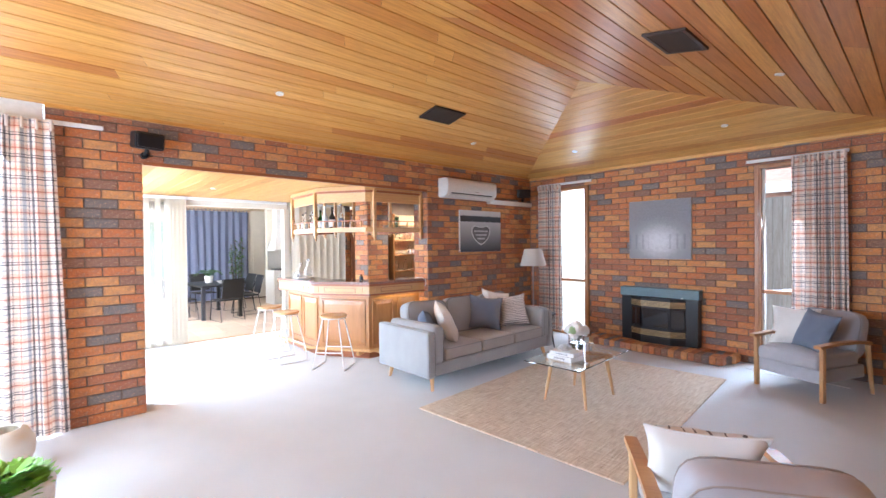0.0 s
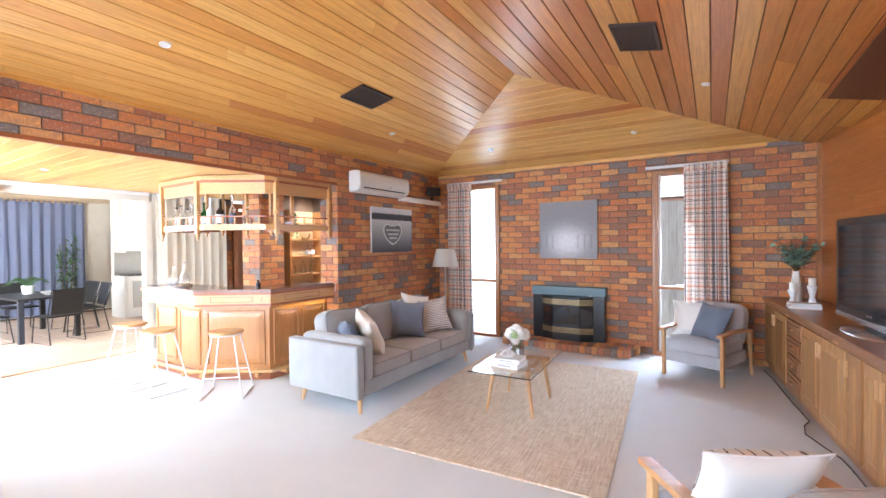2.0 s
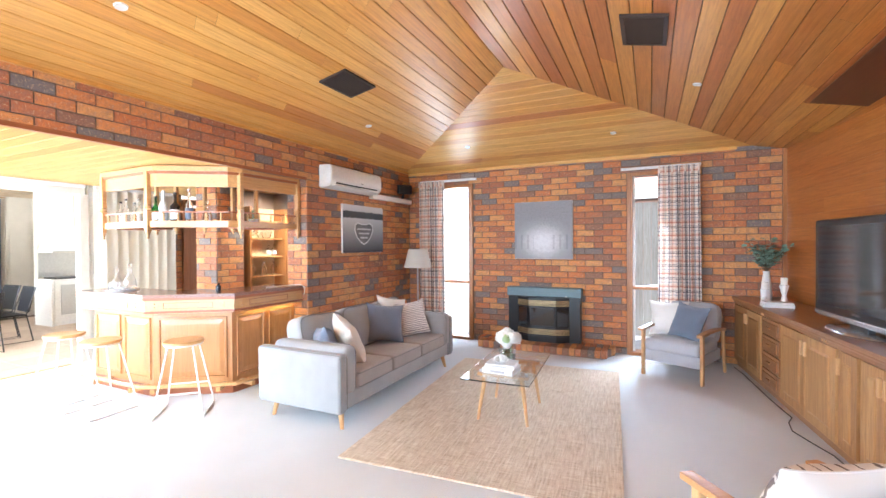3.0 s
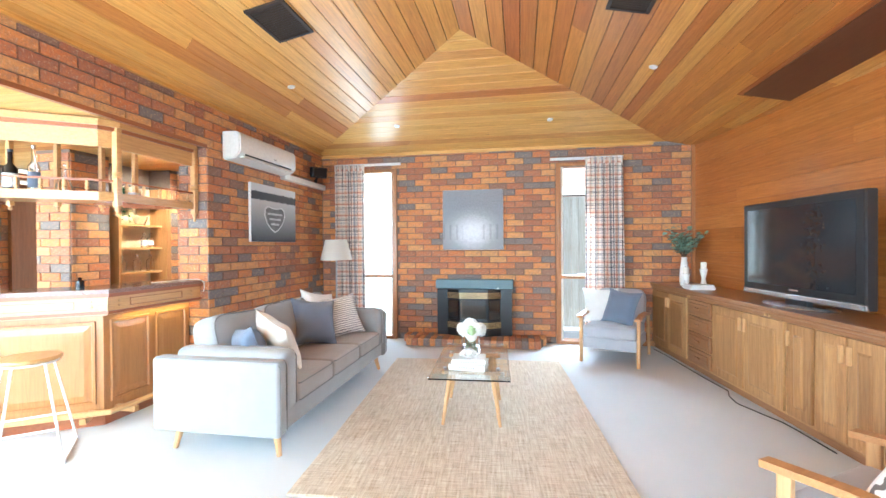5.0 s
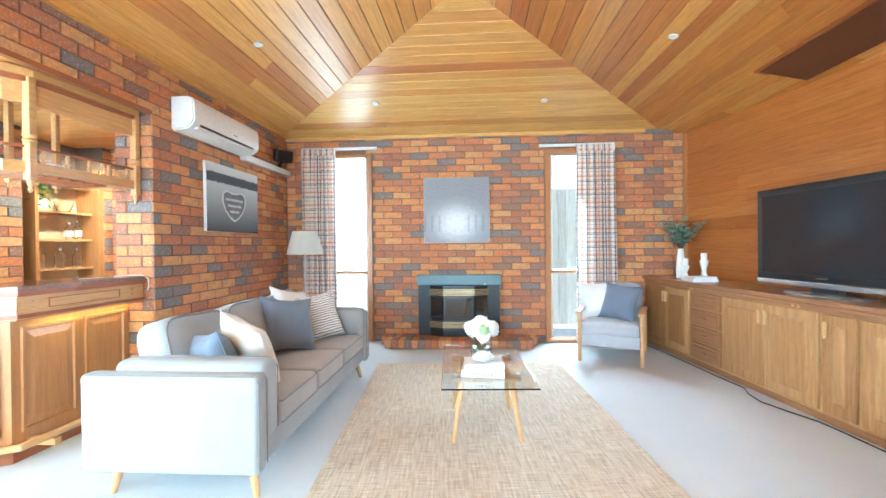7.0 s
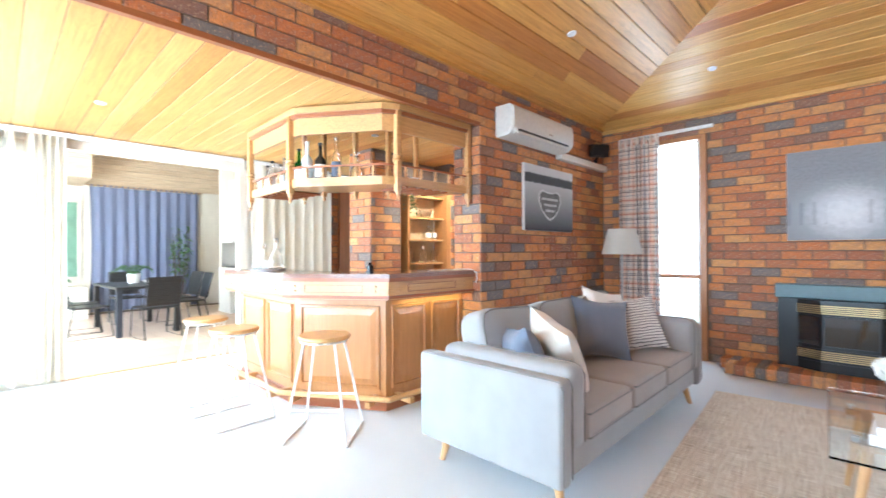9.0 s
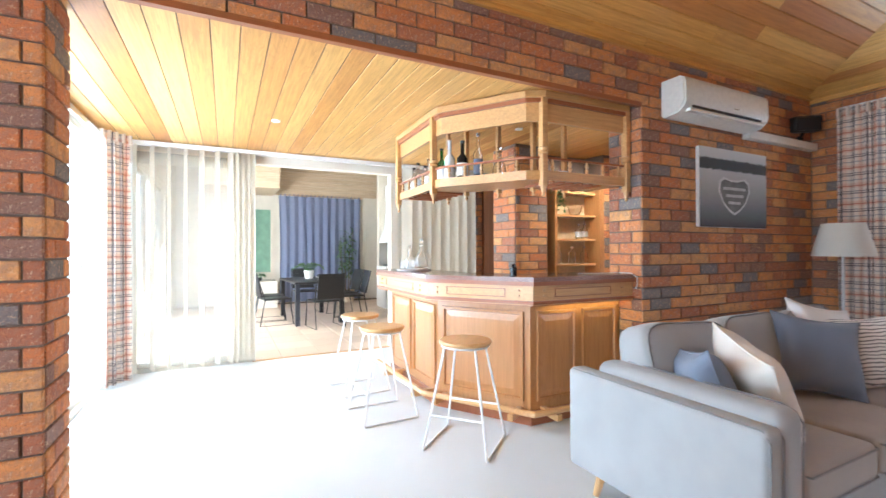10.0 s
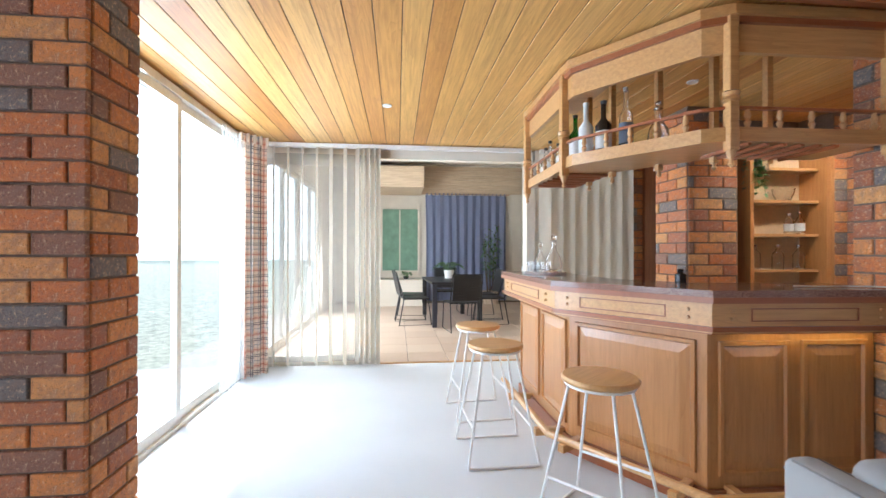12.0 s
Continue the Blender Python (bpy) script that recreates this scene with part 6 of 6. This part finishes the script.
# ---- shelf unit behind the bar ----
sh = thing("wall_shelf", "pale timber shelf unit set in the brick behind the bar", "shelf", pose(4.58, 6.22, 0))
part("side_panel", box(0.0, 0, 0.85, 0.03, 0.26, 2.1), BARWOOD_Z, sh)
part("side_panel", box(0.67, 0, 0.85, 0.70, 0.26, 2.1), BARWOOD_Z, sh)
part("back_panel", box(0.03, 0.245, 0.85, 0.67, 0.26, 2.1), plain("pale_ply", (0.66, 0.50, 0.31), 0.6), sh)
part("facing", box(0.70, -0.012, 0.85, 0.735, 0.02, 2.1), BARWOOD_Z, sh)
for z in (0.85, 1.055, 1.345, 1.62, 1.885):
    part("shelf_board", box(0.03, 0.07, z, 0.67, 0.245, z + 0.022), BARWOOD, sh)
part("bench", box(-0.5, -0.28, 0.86, 0.70, 0.0, 0.89), GRANITE, sh, "granite back bench")
for x, z, h in ((4.72, 1.078, 0.20), (4.93, 1.078, 0.20), (5.12, 1.078, 0.20), (5.03, 1.368, 0.17), (5.13, 1.368, 0.18)):
    bottle(pose(x, 6.34, z), h, 0.042 if z < 1.2 else 0.034, GLASS, "square-shouldered clear spirit bottle with a pale label", neck=0.22, cap=SILVER, shoulder=0.16, band_mat=PAPER if z > 1.2 else None)
single("glass_bowl", lathe([(0.0, 0.0), (0.05, 0.0), (0.075, 0.06), (0.08, 0.10), (0.076, 0.10), (0.07, 0.06), (0.045, 0.008), (0.0, 0.008)], 16), GLASS, "small cut glass bowl on the timber shelf", "bowl", smooth=True, at=pose(4.98, 6.34, 1.643))


# ---- plants ----
def trailing_plant(at):
    p = thing("trailing_plant", "trailing green plant in a small white pot", "plant", at)
    part("pot", lathe([(0.04, 0.0), (0.055, 0.08), (0.05, 0.08), (0.036, 0.006), (0.0, 0.006)], 16), CERAMIC, p, "small white pot", smooth=True)
    rnd2 = random.Random(4)
    s, l = bmesh.new(), bmesh.new()
    for i in range(15):
        a = rnd2.uniform(2.2, 5.2)
        pts = [Vector((0, 0, 0.07))]
        for t in range(10):
            pts.append(pts[-1] + (Vector((math.cos(a) * 0.02, math.sin(a) * 0.02, 0.02)) if t < 3 else Vector((rnd2.uniform(-0.006, 0.006), rnd2.uniform(-0.006, 0.006), -0.05))))
        pts = pts[:rnd2.randint(7, 12)]
        for q, r in zip(pts, pts[1:]):
            rod(q, r, 0.0016, seg=4, bm=s)
            for k in range(3):
                leaf(l, r, Vector((rnd2.uniform(-1, 1), rnd2.uniform(-1, 1), rnd2.uniform(-0.6, 0.3))), Vector((0, 0.1, 1)), 0.03, 0.045)
    part("stems", s, LEAF, p)
    part("leaves", l, LEAF, p, "small green leaves")
    return p


trailing_plant(pose(4.66, 6.27, 1.908))
single("flower_pot", lathe([(0.0, 0.0), (0.045, 0.0), (0.05, 0.07), (0.045, 0.07), (0.0, 0.05)], 14), CERAMIC, "small white pot on the gallery shelf", "pot", smooth=True, at=pose(3.62, 5.05, SH))


def leafy(at, name, label, mat, count, spread, length, width, h0, seed, droop=0.5, pot=None):
    p = thing(name, label, "plant", at)
    rnd2 = random.Random(seed)
    if pot:
        part("pot", lathe(pot[0], 24), pot[1], p, pot[2], smooth=True)
    s, l = bmesh.new(), bmesh.new()
    for i in range(count):
        a = i * 2.4 + rnd2.uniform(-0.3, 0.3)
        k = rnd2.uniform(0.5, 1.0)
        base = Vector((0.02 * math.cos(a), 0.02 * math.sin(a), h0))
        tip = base + Vector((math.cos(a) * spread * k, math.sin(a) * spread * k, length * (1.1 - 0.6 * k)))
        mid = (base + tip) / 2 + Vector((0, 0, length * 0.25))
        pts = [base.lerp(mid, t / 3) for t in range(3)] + [mid.lerp(tip, t / 4) - Vector((0, 0, droop * length * (t / 4) ** 2 * k)) for t in range(5)]
        for q, r in zip(pts, pts[1:]):
            rod(q, r, 0.003, seg=4, bm=s)
        for q in pts[2:]:
            for c in (-1, 1):
                side = Vector((-math.sin(a) * c, math.cos(a) * c, 0))
                leaf(l, q, side + (tip - base).normalized() * 0.8 + Vector((0, 0, rnd2.uniform(-0.2, 0.3))), Vector((0, 0.05, 1)), width * rnd2.uniform(0.7, 1.1), width * 3 * rnd2.uniform(0.7, 1.1))
    part("stems", s, LEAF, p)
    part("leaves", l, mat, p, "green leaves")
    return p


POT = [(0.0, 0.0), (0.16, 0.0), (0.20, 0.20), (0.21, 0.36), (0.19, 0.38), (0.18, 0.36), (0.0, 0.33)]
leafy(pose(-0.16, 2.92, 0.0), "potted_plant", "bright green leafy plant in a round cream pot", BRIGHTLEAF, 60, 0.15, 0.13, 0.04, 0.32, 3, 0.4, (POT, CERAMIC, "round cream pot"))
bm = lathe([(0.0, 0.0), (0.12, 0.0), (0.19, 0.10), (0.20, 0.20), (0.16, 0.28), (0.12, 0.30), (0.11, 0.29), (0.15, 0.26), (0.18, 0.19), (0.0, 0.06)], 24)
single("cream_urn", bm, CREAM, "round cream ceramic urn standing below the plaid curtain", "urn", smooth=True, at=pose(-0.25, 4.13, 0.0))


# ---- stools ----
def bar_stool(at):
    s = thing("bar_stool", "round timber seat on a white wire stool frame", "stool", at, "bar stools")
    part("seat", lathe([(0.0, 0.0), (0.155, 0.0), (0.168, 0.008), (0.170, 0.020), (0.162, 0.030), (0.0, 0.030)], 32, at=(0, 0, 0.635)), SEATWOOD, s, "round honey timber seat", smooth=True)
    ring = bmesh.new()
    pts = [(0.15 * math.cos(a * math.pi / 12), 0.15 * math.sin(a * math.pi / 12), 0.628) for a in range(25)]
    tube(pts, 0.007, 8, ring)
    part("seat_ring", ring, WHITE_METAL, s)
    for sx in (-1, 1):
        for sy in (-1, 1):
            part("leg", rod((sx * 0.205, sy * 0.205, 0.008), (sx * 0.10, sy * 0.10, 0.63), 0.0075, seg=8), WHITE_METAL, s)
    for sy in (-1, 1):
        part("floor_bar", rod((-0.205, sy * 0.205, 0.008), (0.205, sy * 0.205, 0.008), 0.0075, seg=8), WHITE_METAL, s)
    k = 0.205 - 0.105 * 0.21 / 0.622
    for sx in (-1, 1):
        part("foot_rung", rod((sx * k, -k, 0.215), (sx * k, k, 0.215), 0.007, seg=8), WHITE_METAL, s)
    return s


stool = bar_stool(pose(2.71, 4.93, 0, 0, 0, 41))
copy_thing(stool, pose(2.395, 5.655, 0, 0, 0, 2))
copy_thing(stool, pose(2.415, 6.335, 0, 0, 0, 4))

# ---- dining room ----
dt = thing("dining_table", "black dining table with square legs", "table", pose(2.73, 10.72, -0.012, 0, 0, 3))
part("tabletop", box(-0.42, -0.75, 0.70, 0.42, 0.75, 0.735, bevel=0.006), BLACKP, dt)
for sx in (-1, 1):
    for sy in (-1, 1):
        part("leg", box(sx * 0.37 - 0.035, sy * 0.70 - 0.035, 0, sx * 0.37 + 0.035, sy * 0.70 + 0.035, 0.70), plain("charcoal_metal", (0.03, 0.035, 0.05), 0.4) if sx == -1 and sy == -1 else BLACKP, dt)


def dining_chair(at):
    """Faces its own +y."""
    c = thing("dining_chair", "black woven dining chair on a bent rod frame", "chair", at, "dining chairs")
    part("seat", box(-0.23, -0.21, 0.43, 0.23, 0.23, 0.455, bevel=0.012), BLACKP, c)
    b = part("backrest", box(-0.215, -0.008, 0.0, 0.215, 0.008, 0.40, bevel=0.006), BLACKP, c, "woven black back")
    b.matrix_basis = pose(0, -0.24, 0.48, 12, 0, 0)
    for i in range(8):
        part("weave_strand", box(-0.212, -0.013, 0.02 + 0.048 * i, 0.212, 0.013, 0.045 + 0.048 * i), BLACKP, b)
    for s in (-1, 1):
        part("side_rod", tube([(s * 0.23, -0.33, 0.88), (s * 0.235, -0.20, 0.45), (s * 0.24, -0.28, 0.01), (s * 0.24, 0.26, 0.01), (s * 0.235, 0.20, 0.44), (s * 0.235, -0.20, 0.45)], 0.009, 6), BLACKP, c)
    part("top_rod", rod((-0.23, -0.33, 0.88), (0.23, -0.33, 0.88), 0.009, seg=8), BLACKP, c)
    return c


ch = dining_chair(pose(2.80, 9.78, -0.012, 0, 0, 8))
for x, y, r in ((2.08, 10.45, -82), (2.06, 11.05, -95), (3.38, 10.4, 88), (3.40, 11.0, 96), (2.8, 11.7, 182)):
    copy_thing(ch, pose(x, y, -0.012, 0, 0, r))
leafy(pose(2.74, 10.95, 0.724), "fern", "green fern in a pale pot on the dining table", LEAF, 34, 0.30, 0.20, 0.022, 0.14, 6, 0.5,
      ([(0.0, 0.0), (0.075, 0.0), (0.095, 0.15), (0.085, 0.15), (0.0, 0.12)], CERAMIC, "pale pot"))
single("serving_bowl", lathe([(0.0, 0.0), (0.05, 0.0), (0.12, 0.06), (0.115, 0.06), (0.045, 0.008), (0.0, 0.008)], 20), CERAMIC, "white bowl on the dining table", "bowl", smooth=True, at=pose(2.88, 10.45, 0.724))
tree = thing("bamboo_plant", "tall bamboo plant in a basket by the blue curtain", "plant", pose(3.97, 13.05, -0.012))
part("basket", lathe([(0.0, 0.0), (0.17, 0.0), (0.20, 0.30), (0.18, 0.30), (0.0, 0.26)], 20), JUTE, tree, "woven basket", smooth=True)
rnd = random.Random(22)
s, l = bmesh.new(), bmesh.new()
for i in range(9):
    a = i * 0.7
    p0, p1 = Vector((0.08 * math.cos(a), 0.08 * math.sin(a), 0.26)), Vector((0.18 * math.cos(a), 0.18 * math.sin(a), rnd.uniform(1.25, 1.85)))
    rod(p0, p1, 0.009, 0.004, 6, s)
    for t in range(26):
        q = p0.lerp(p1, 0.3 + 0.7 * rnd.random())
        leaf(l, q, Vector((rnd.uniform(-1, 1), rnd.uniform(-1, 1), rnd.uniform(-0.5, 0.5))), Vector((0, 0.1, 1)), 0.045, rnd.uniform(0.12, 0.22))
part("canes", s, BARK, tree)
part("leaves", l, LEAF, tree, "long green leaves")
cu = thing("curtain", "long blue tab-top curtain closed across the dining wall", "curtain", pose(3.46, DY - 0.1, 2.56), "dining curtains")
part("cloth", drape(1.98, 2.54, 10, 0.035, seed=51, gather=0.02), BLUECLOTH, cu, smooth=True)
part("rod", rod((-1.06, 0, 0.03), (1.06, 0, 0.03), 0.012, seg=10), LEGWOOD, cu, "pale curtain rod")
for i in range(20):
    part("tab", box(-0.95 + 0.1 * i - 0.018, -0.018, -0.01, -0.95 + 0.1 * i + 0.018, 0.018, 0.048, bevel=0.004), BLUECLOTH, cu)
door2 = thing("door_2", "cream panelled door in the dining room wall", "door", pose(4.60, DY, 0), kind="structure")
part("door_frame", box(-0.05, -0.03, 0, 0.36, 0.0, 2.08), CREAM, door2)
part("door_leaf", box(0.0, -0.05, 0, 0.31, -0.031, 2.03), CREAM, door2, "cream painted door")
kb = thing("kitchen_bench", "white kitchen bench with a dark cooktop", "cabinet", pose(4.46, 11.36, -0.012))
part("carcass", box(0, 0.02, 0.1, 1.3, 0.62, 0.87), WHITE, kb)
part("kickboard", box(0.02, 0.06, 0.0, 1.28, 0.60, 0.1), WHITE, kb)
part("benchtop", box(-0.01, 0.0, 0.87, 1.31, 0.63, 0.91, bevel=0.004), PAPER, kb, "pale benchtop")
part("oven_front", box(0.10, 0.0, 0.22, 0.62, 0.02, 0.80), STEEL, kb, "steel oven front")
part("cooktop", box(0.06, 0.06, 0.91, 0.66, 0.56, 0.935), BLACKP, kb, "dark cooktop")
part("splashback", box(0, 0.612, 0.935, 1.3, 0.63, 1.42), STEEL, kb, "grey splashback")
hood = thing("range_hood", "white flared kitchen range hood", "hood", pose(4.46, 11.42, 1.42))
bm = bmesh.new()
rings = [[bm.verts.new(p) for p in ((x0, y0, z), (x1, y0, z), (x1, 0.56, z), (x0, 0.56, z))] for x0, x1, y0, z in ((0.0, 0.62, 0.0, 0.0), (0.0, 0.62, 0.0, 0.06), (0.10, 0.52, 0.22, 0.30), (0.15, 0.47, 0.28, 0.60), (0.15, 0.47, 0.28, 1.3))]
for p, q in zip(rings, rings[1:]):
    for i in range(4):
        bm.faces.new((p[i], p[(i + 1) % 4], q[(i + 1) % 4], q[i]))
bm.faces.new(rings[0])
part("canopy", bm, WHITE, hood, smooth=True)
part("trim", box(-0.005, -0.008, 0.0, 0.625, -0.0005, 0.03), STEEL, hood)
tall = single("tall_cupboard", box(4.40, 11.36, -0.012, 4.445, 12.0, 0.9, bevel=0.004), WHITE, "white end panel of the kitchen bench", "cupboard")
gs = thing("green_screen", "green window with a sheer curtain above a planter", "window", pose(1.45, DY - 0.02, 0), kind="structure")
part("pane", box(0.0, -0.03, 0.75, 0.84, 0.0, 2.22), GREENWALL, gs)
fr = bmesh.new()
for a in ((-0.04, 0.72, 0.0, 2.26), (0.40, 0.72, 0.425, 2.26), (0.84, 0.72, 0.90, 2.26)):
    box(a[0], -0.045, a[1], a[2], -0.03 if a[0] == 0.36 else 0.0, a[3], fr)
part("window_frame", fr, CREAM, gs)
pl = single("planter_box", box(1.20, 12.7, -0.012, 2.36, 13.55, 0.58, bevel=0.01), CREAM, "cream tiled planter ledge under the green window", "planter")
leafy(pose(2.0, 12.95, 0.58), "small_plant", "small dark green plant on the planter ledge", LEAF, 18, 0.12, 0.14, 0.02, 0.06, 16, 0.5, ([(0.0, 0.0), (0.05, 0.0), (0.065, 0.07), (0.0, 0.06)], BLACKP, "dark pot"))

# ---- outside ----
def fence(at, n, label):
    f = thing("fence", label, "fence", at)
    me = mesh_of(box(-0.064, -0.01, 0, 0.064, 0.01, 2.45, bevel=0.003, seg=1), "paling", FENCE)
    rnd2 = random.Random(3)
    for i in range(n):
        put_brick(me, f, pose(i * 0.131, rnd2.uniform(-0.004, 0.004), 0), "paling")
    part("rail", box(0, -0.06, 0.45, n * 0.131, -0.012, 0.53), FENCE, f)
    part("rail", box(0, -0.06, 1.95, n * 0.131, -0.012, 2.03), FENCE, f)
    return f


fence(pose(8.7, -2.6, -0.2, 0, 0, 90), 40, "tall weathered grey timber paling fence")
house = thing("neighbour_house", "pale red brick house with a white fascia beyond the fence", "house", pose(11.5, -7.0, -0.21))
part("wall", box(0, 0, 0, 5.0, 9.6, 2.75), plain("pale_red_brick", (0.50, 0.31, 0.25), 0.9, 0, 0.15, 12), house)
part("fascia", box(-0.45, -0.4, 2.75, -0.38, 10.0, 2.95), WHITE, house, "white painted fascia")
bm = bmesh.new()
v = [bm.verts.new(p) for p in ((-0.45, -0.4, 2.95), (-0.45, 10.0, 2.95), (2.5, 10.0, 4.1), (2.5, -0.4, 4.1), (5.4, -0.4, 2.95), (5.4, 10.0, 2.95))]
for f in ((0, 1, 2, 3), (3, 2, 5, 4), (0, 3, 4), (1, 5, 2), (0, 4, 5, 1)):
    bm.faces.new([v[i] for i in f])
part("roof", bm, plain("terracotta_roof", (0.42, 0.22, 0.16), 0.8, 0, 0.2, 10), house, "low terracotta roof")
structure("pavement_side", box(6.92, -3.0, -0.22, 8.66, 9.0, -0.14), plain("side_concrete", (0.58, 0.56, 0.53), 0.9, 0, 0.1, 6, 0.3), "pale concrete path along the house", "pavement")


SHRUBLEAF = cloth_through("sunny_shrub_leaf", (0.36, 0.48, 0.25), 0.5)


def shrub(at, r, h, label, seed, n=420):
    p = thing("shrub", label, "shrub", at, "garden shrubs")
    rnd2 = random.Random(seed)
    s, l = bmesh.new(), bmesh.new()
    for i in range(10):
        a = i * 2.4
        rod((0, 0, 0), (r * 0.6 * math.cos(a), r * 0.6 * math.sin(a), h * rnd2.uniform(0.5, 0.9)), 0.02, 0.006, 5, s)
    for i in range(n):
        a, q = rnd2.uniform(0, 6.28), rnd2.random() ** 0.5
        z = h * rnd2.uniform(0.15, 1.0)
        k = r * q * math.sin(math.pi * min(0.95, 0.2 + 0.75 * z / h)) * rnd2.uniform(0.7, 1.15)
        leaf(l, Vector((k * math.cos(a), k * math.sin(a), z)), Vector((rnd2.uniform(-1, 1), rnd2.uniform(-1, 1), rnd2.uniform(-0.3, 0.8))), Vector((0.1, 0, 1)), 0.10, 0.22)
    part("branches", s, BARK, p)
    part("leaves", l, SHRUBLEAF, p)
    return p


for i, (x, y, r, h) in enumerate(((-7.5, 13.6, 1.1, 1.2), (-12.5, 17.0, 1.6, 1.7), (-15.0, 14.0, 1.5, 1.6))):
    shrub(pose(x, y, -0.21), r, h, "green garden shrub on the sunny lawn", 60 + i)
structure("pavement", box(-0.9, 5.1, -0.22, 0.20, 12.5, -0.12), plain("pale_concrete", (0.55, 0.53, 0.50), 0.9, 0, 0.1, 6, 0.3), "pale concrete paving outside the sliding glass", "pavement")

# ---- bricks ----
COURSE, STRETCH, JOINT = 0.086, 0.240, 0.010
BRICK_MESH = {}


def brick_mesh(length):
    key = round(length, 2)
    if key not in BRICK_MESH:
        h, w, c, d = (COURSE - JOINT) / 2, max(0.01, key - JOINT) / 2, 0.004, 0.022
        bm = bmesh.new()
        f = [bm.verts.new(p) for p in ((-w + c, 0, -h + c), (w - c, 0, -h + c), (w - c, 0, h - c), (-w + c, 0, h - c))]
        m = [bm.verts.new(p) for p in ((-w, c, -h), (w, c, -h), (w, c, h), (-w, c, h))]
        b = [bm.verts.new(p) for p in ((-w, d, -h), (w, d, -h), (w, d, h), (-w, d, h))]
        bm.faces.new(f)
        for p, q in ((f, m), (m, b)):
            for i in range(4):
                bm.faces.new((p[i], p[(i + 1) % 4], q[(i + 1) % 4], q[i]))
        BRICK_MESH[key] = mesh_of(bm, "brick", BRICK)
    return BRICK_MESH[key]


def lay_bricks(wall, at, length, courses, holes, near, seed, shift=0.0, limit=300):
    """Stretcher bond along the local x of at, its face at y = 0; near(u, z) tells which bricks stay singly."""
    rnd2 = random.Random(seed)
    rest = []
    singles = 0
    for c in range(courses):
        z0 = c * COURSE
        zc = z0 + COURSE / 2
        cuts = [(a, b) for a, b, h0, h1 in holes if h0 < zc < h1]
        spans, u = [], 0.0
        for a, b in sorted(cuts) + [(length, length)]:
            if a > u:
                spans.append((u, min(a, length)))
            u = max(u, b)
        for s0, s1 in spans:
            k = math.floor((s0 - shift) / STRETCH) - 1
            while True:
                a = shift + k * STRETCH + (STRETCH / 2 if c % 2 else 0)
                k += 1
                b = a + STRETCH
                if a >= s1:
                    break
                a, b = max(a, s0), min(b, s1)
                if b - a < 0.035:
                    continue
                m = at @ pose((a + b) / 2, rnd2.uniform(-0.002, 0.002), zc, rnd2.uniform(-0.5, 0.5), 0, rnd2.uniform(-0.4, 0.4))
                if singles < limit and near((a + b) / 2, zc):
                    put_brick(brick_mesh(b - a), wall, m)
                    singles += 1
                else:
                    rest.append((b - a, m))
    if rest:
        bm = bmesh.new()
        for ln, m in rest:
            n0 = len(bm.verts)
            bm.from_mesh(brick_mesh(ln))
            bm.verts.ensure_lookup_table()
            for v in bm.verts[n0:]:
                v.co = m @ v.co
        me = bpy.data.meshes.new("brickwork")
        bm.to_mesh(me)
        bm.free()
        me.materials.append(BRICK)
        ob = new("brickwork", me)
        ob.parent = wall
        tagged(ob, kind="stuff")


lay_bricks(wall_east, pose(EAST, NORTH, 0, 0, 0, -90), NORTH - south_y(6.6), 32,
           [(NORTH - W1[1], NORTH - W1[0], 0, HEAD), (NORTH - W2[1], NORTH - W2[0], 0, HEAD), (NORTH - 2.93, NORTH - 1.93, 0.09, 0.76)],
           lambda u, z: 1.0 < u < 3.5 and z > 0.3, 1)
lay_bricks(wall_north, pose(0.02, NORTH, 0), EAST - 0.02, 32, [(OPEN_X0 - 0.02, OPEN_X1 - 0.02, 0, LINTEL)], lambda u, z: u < 4.9, 2, 0.0)
# returns of the opening
lay_bricks(wall_north, pose(OPEN_X0, NORTH + 0.024, 0, 0, 0, 90), 0.30, 27, [], lambda u, z: False, 3, 0.10)
lay_bricks(wall_north, pose(OPEN_X1, 5.06, 0, 0, 0, -90), 0.314, 27, [], lambda u, z: False, 4, 0.10)
lay_bricks(wall_bar, pose(4.04, 6.20, 0), 0.42, 27, [], lambda u, z: True, 5, 0.05)
lay_bricks(wall_bar, pose(4.03, 6.62, 0, 0, 0, -90), 0.41, 27, [], lambda u, z: True, 6, 0.05)
lay_bricks(wall_bar, pose(5.30, 6.20, 0), 0.12, 27, [], lambda u, z: False, 7)
lay_bricks(wall_bar, pose(5.40, 6.20, 0, 0, 0, -90), 1.13, 27, [], lambda u, z: z > 0.9, 8)
lay_bricks(wall_jamb, pose(4.43, AL_Y1, 0), 0.19, 27, [], lambda u, z: True, 9)

tile_me = mesh_of(box(-0.222, -0.222, -0.02, 0.222, 0.222, 0.0, bevel=0.004, seg=1), "tile", TILE)
for i in range(13):
    for j in range(12):
        put_brick(tile_me, floor_dining, pose(0.35 + 0.45 * i, 8.08 + 0.45 * j, 0.0), "tile")
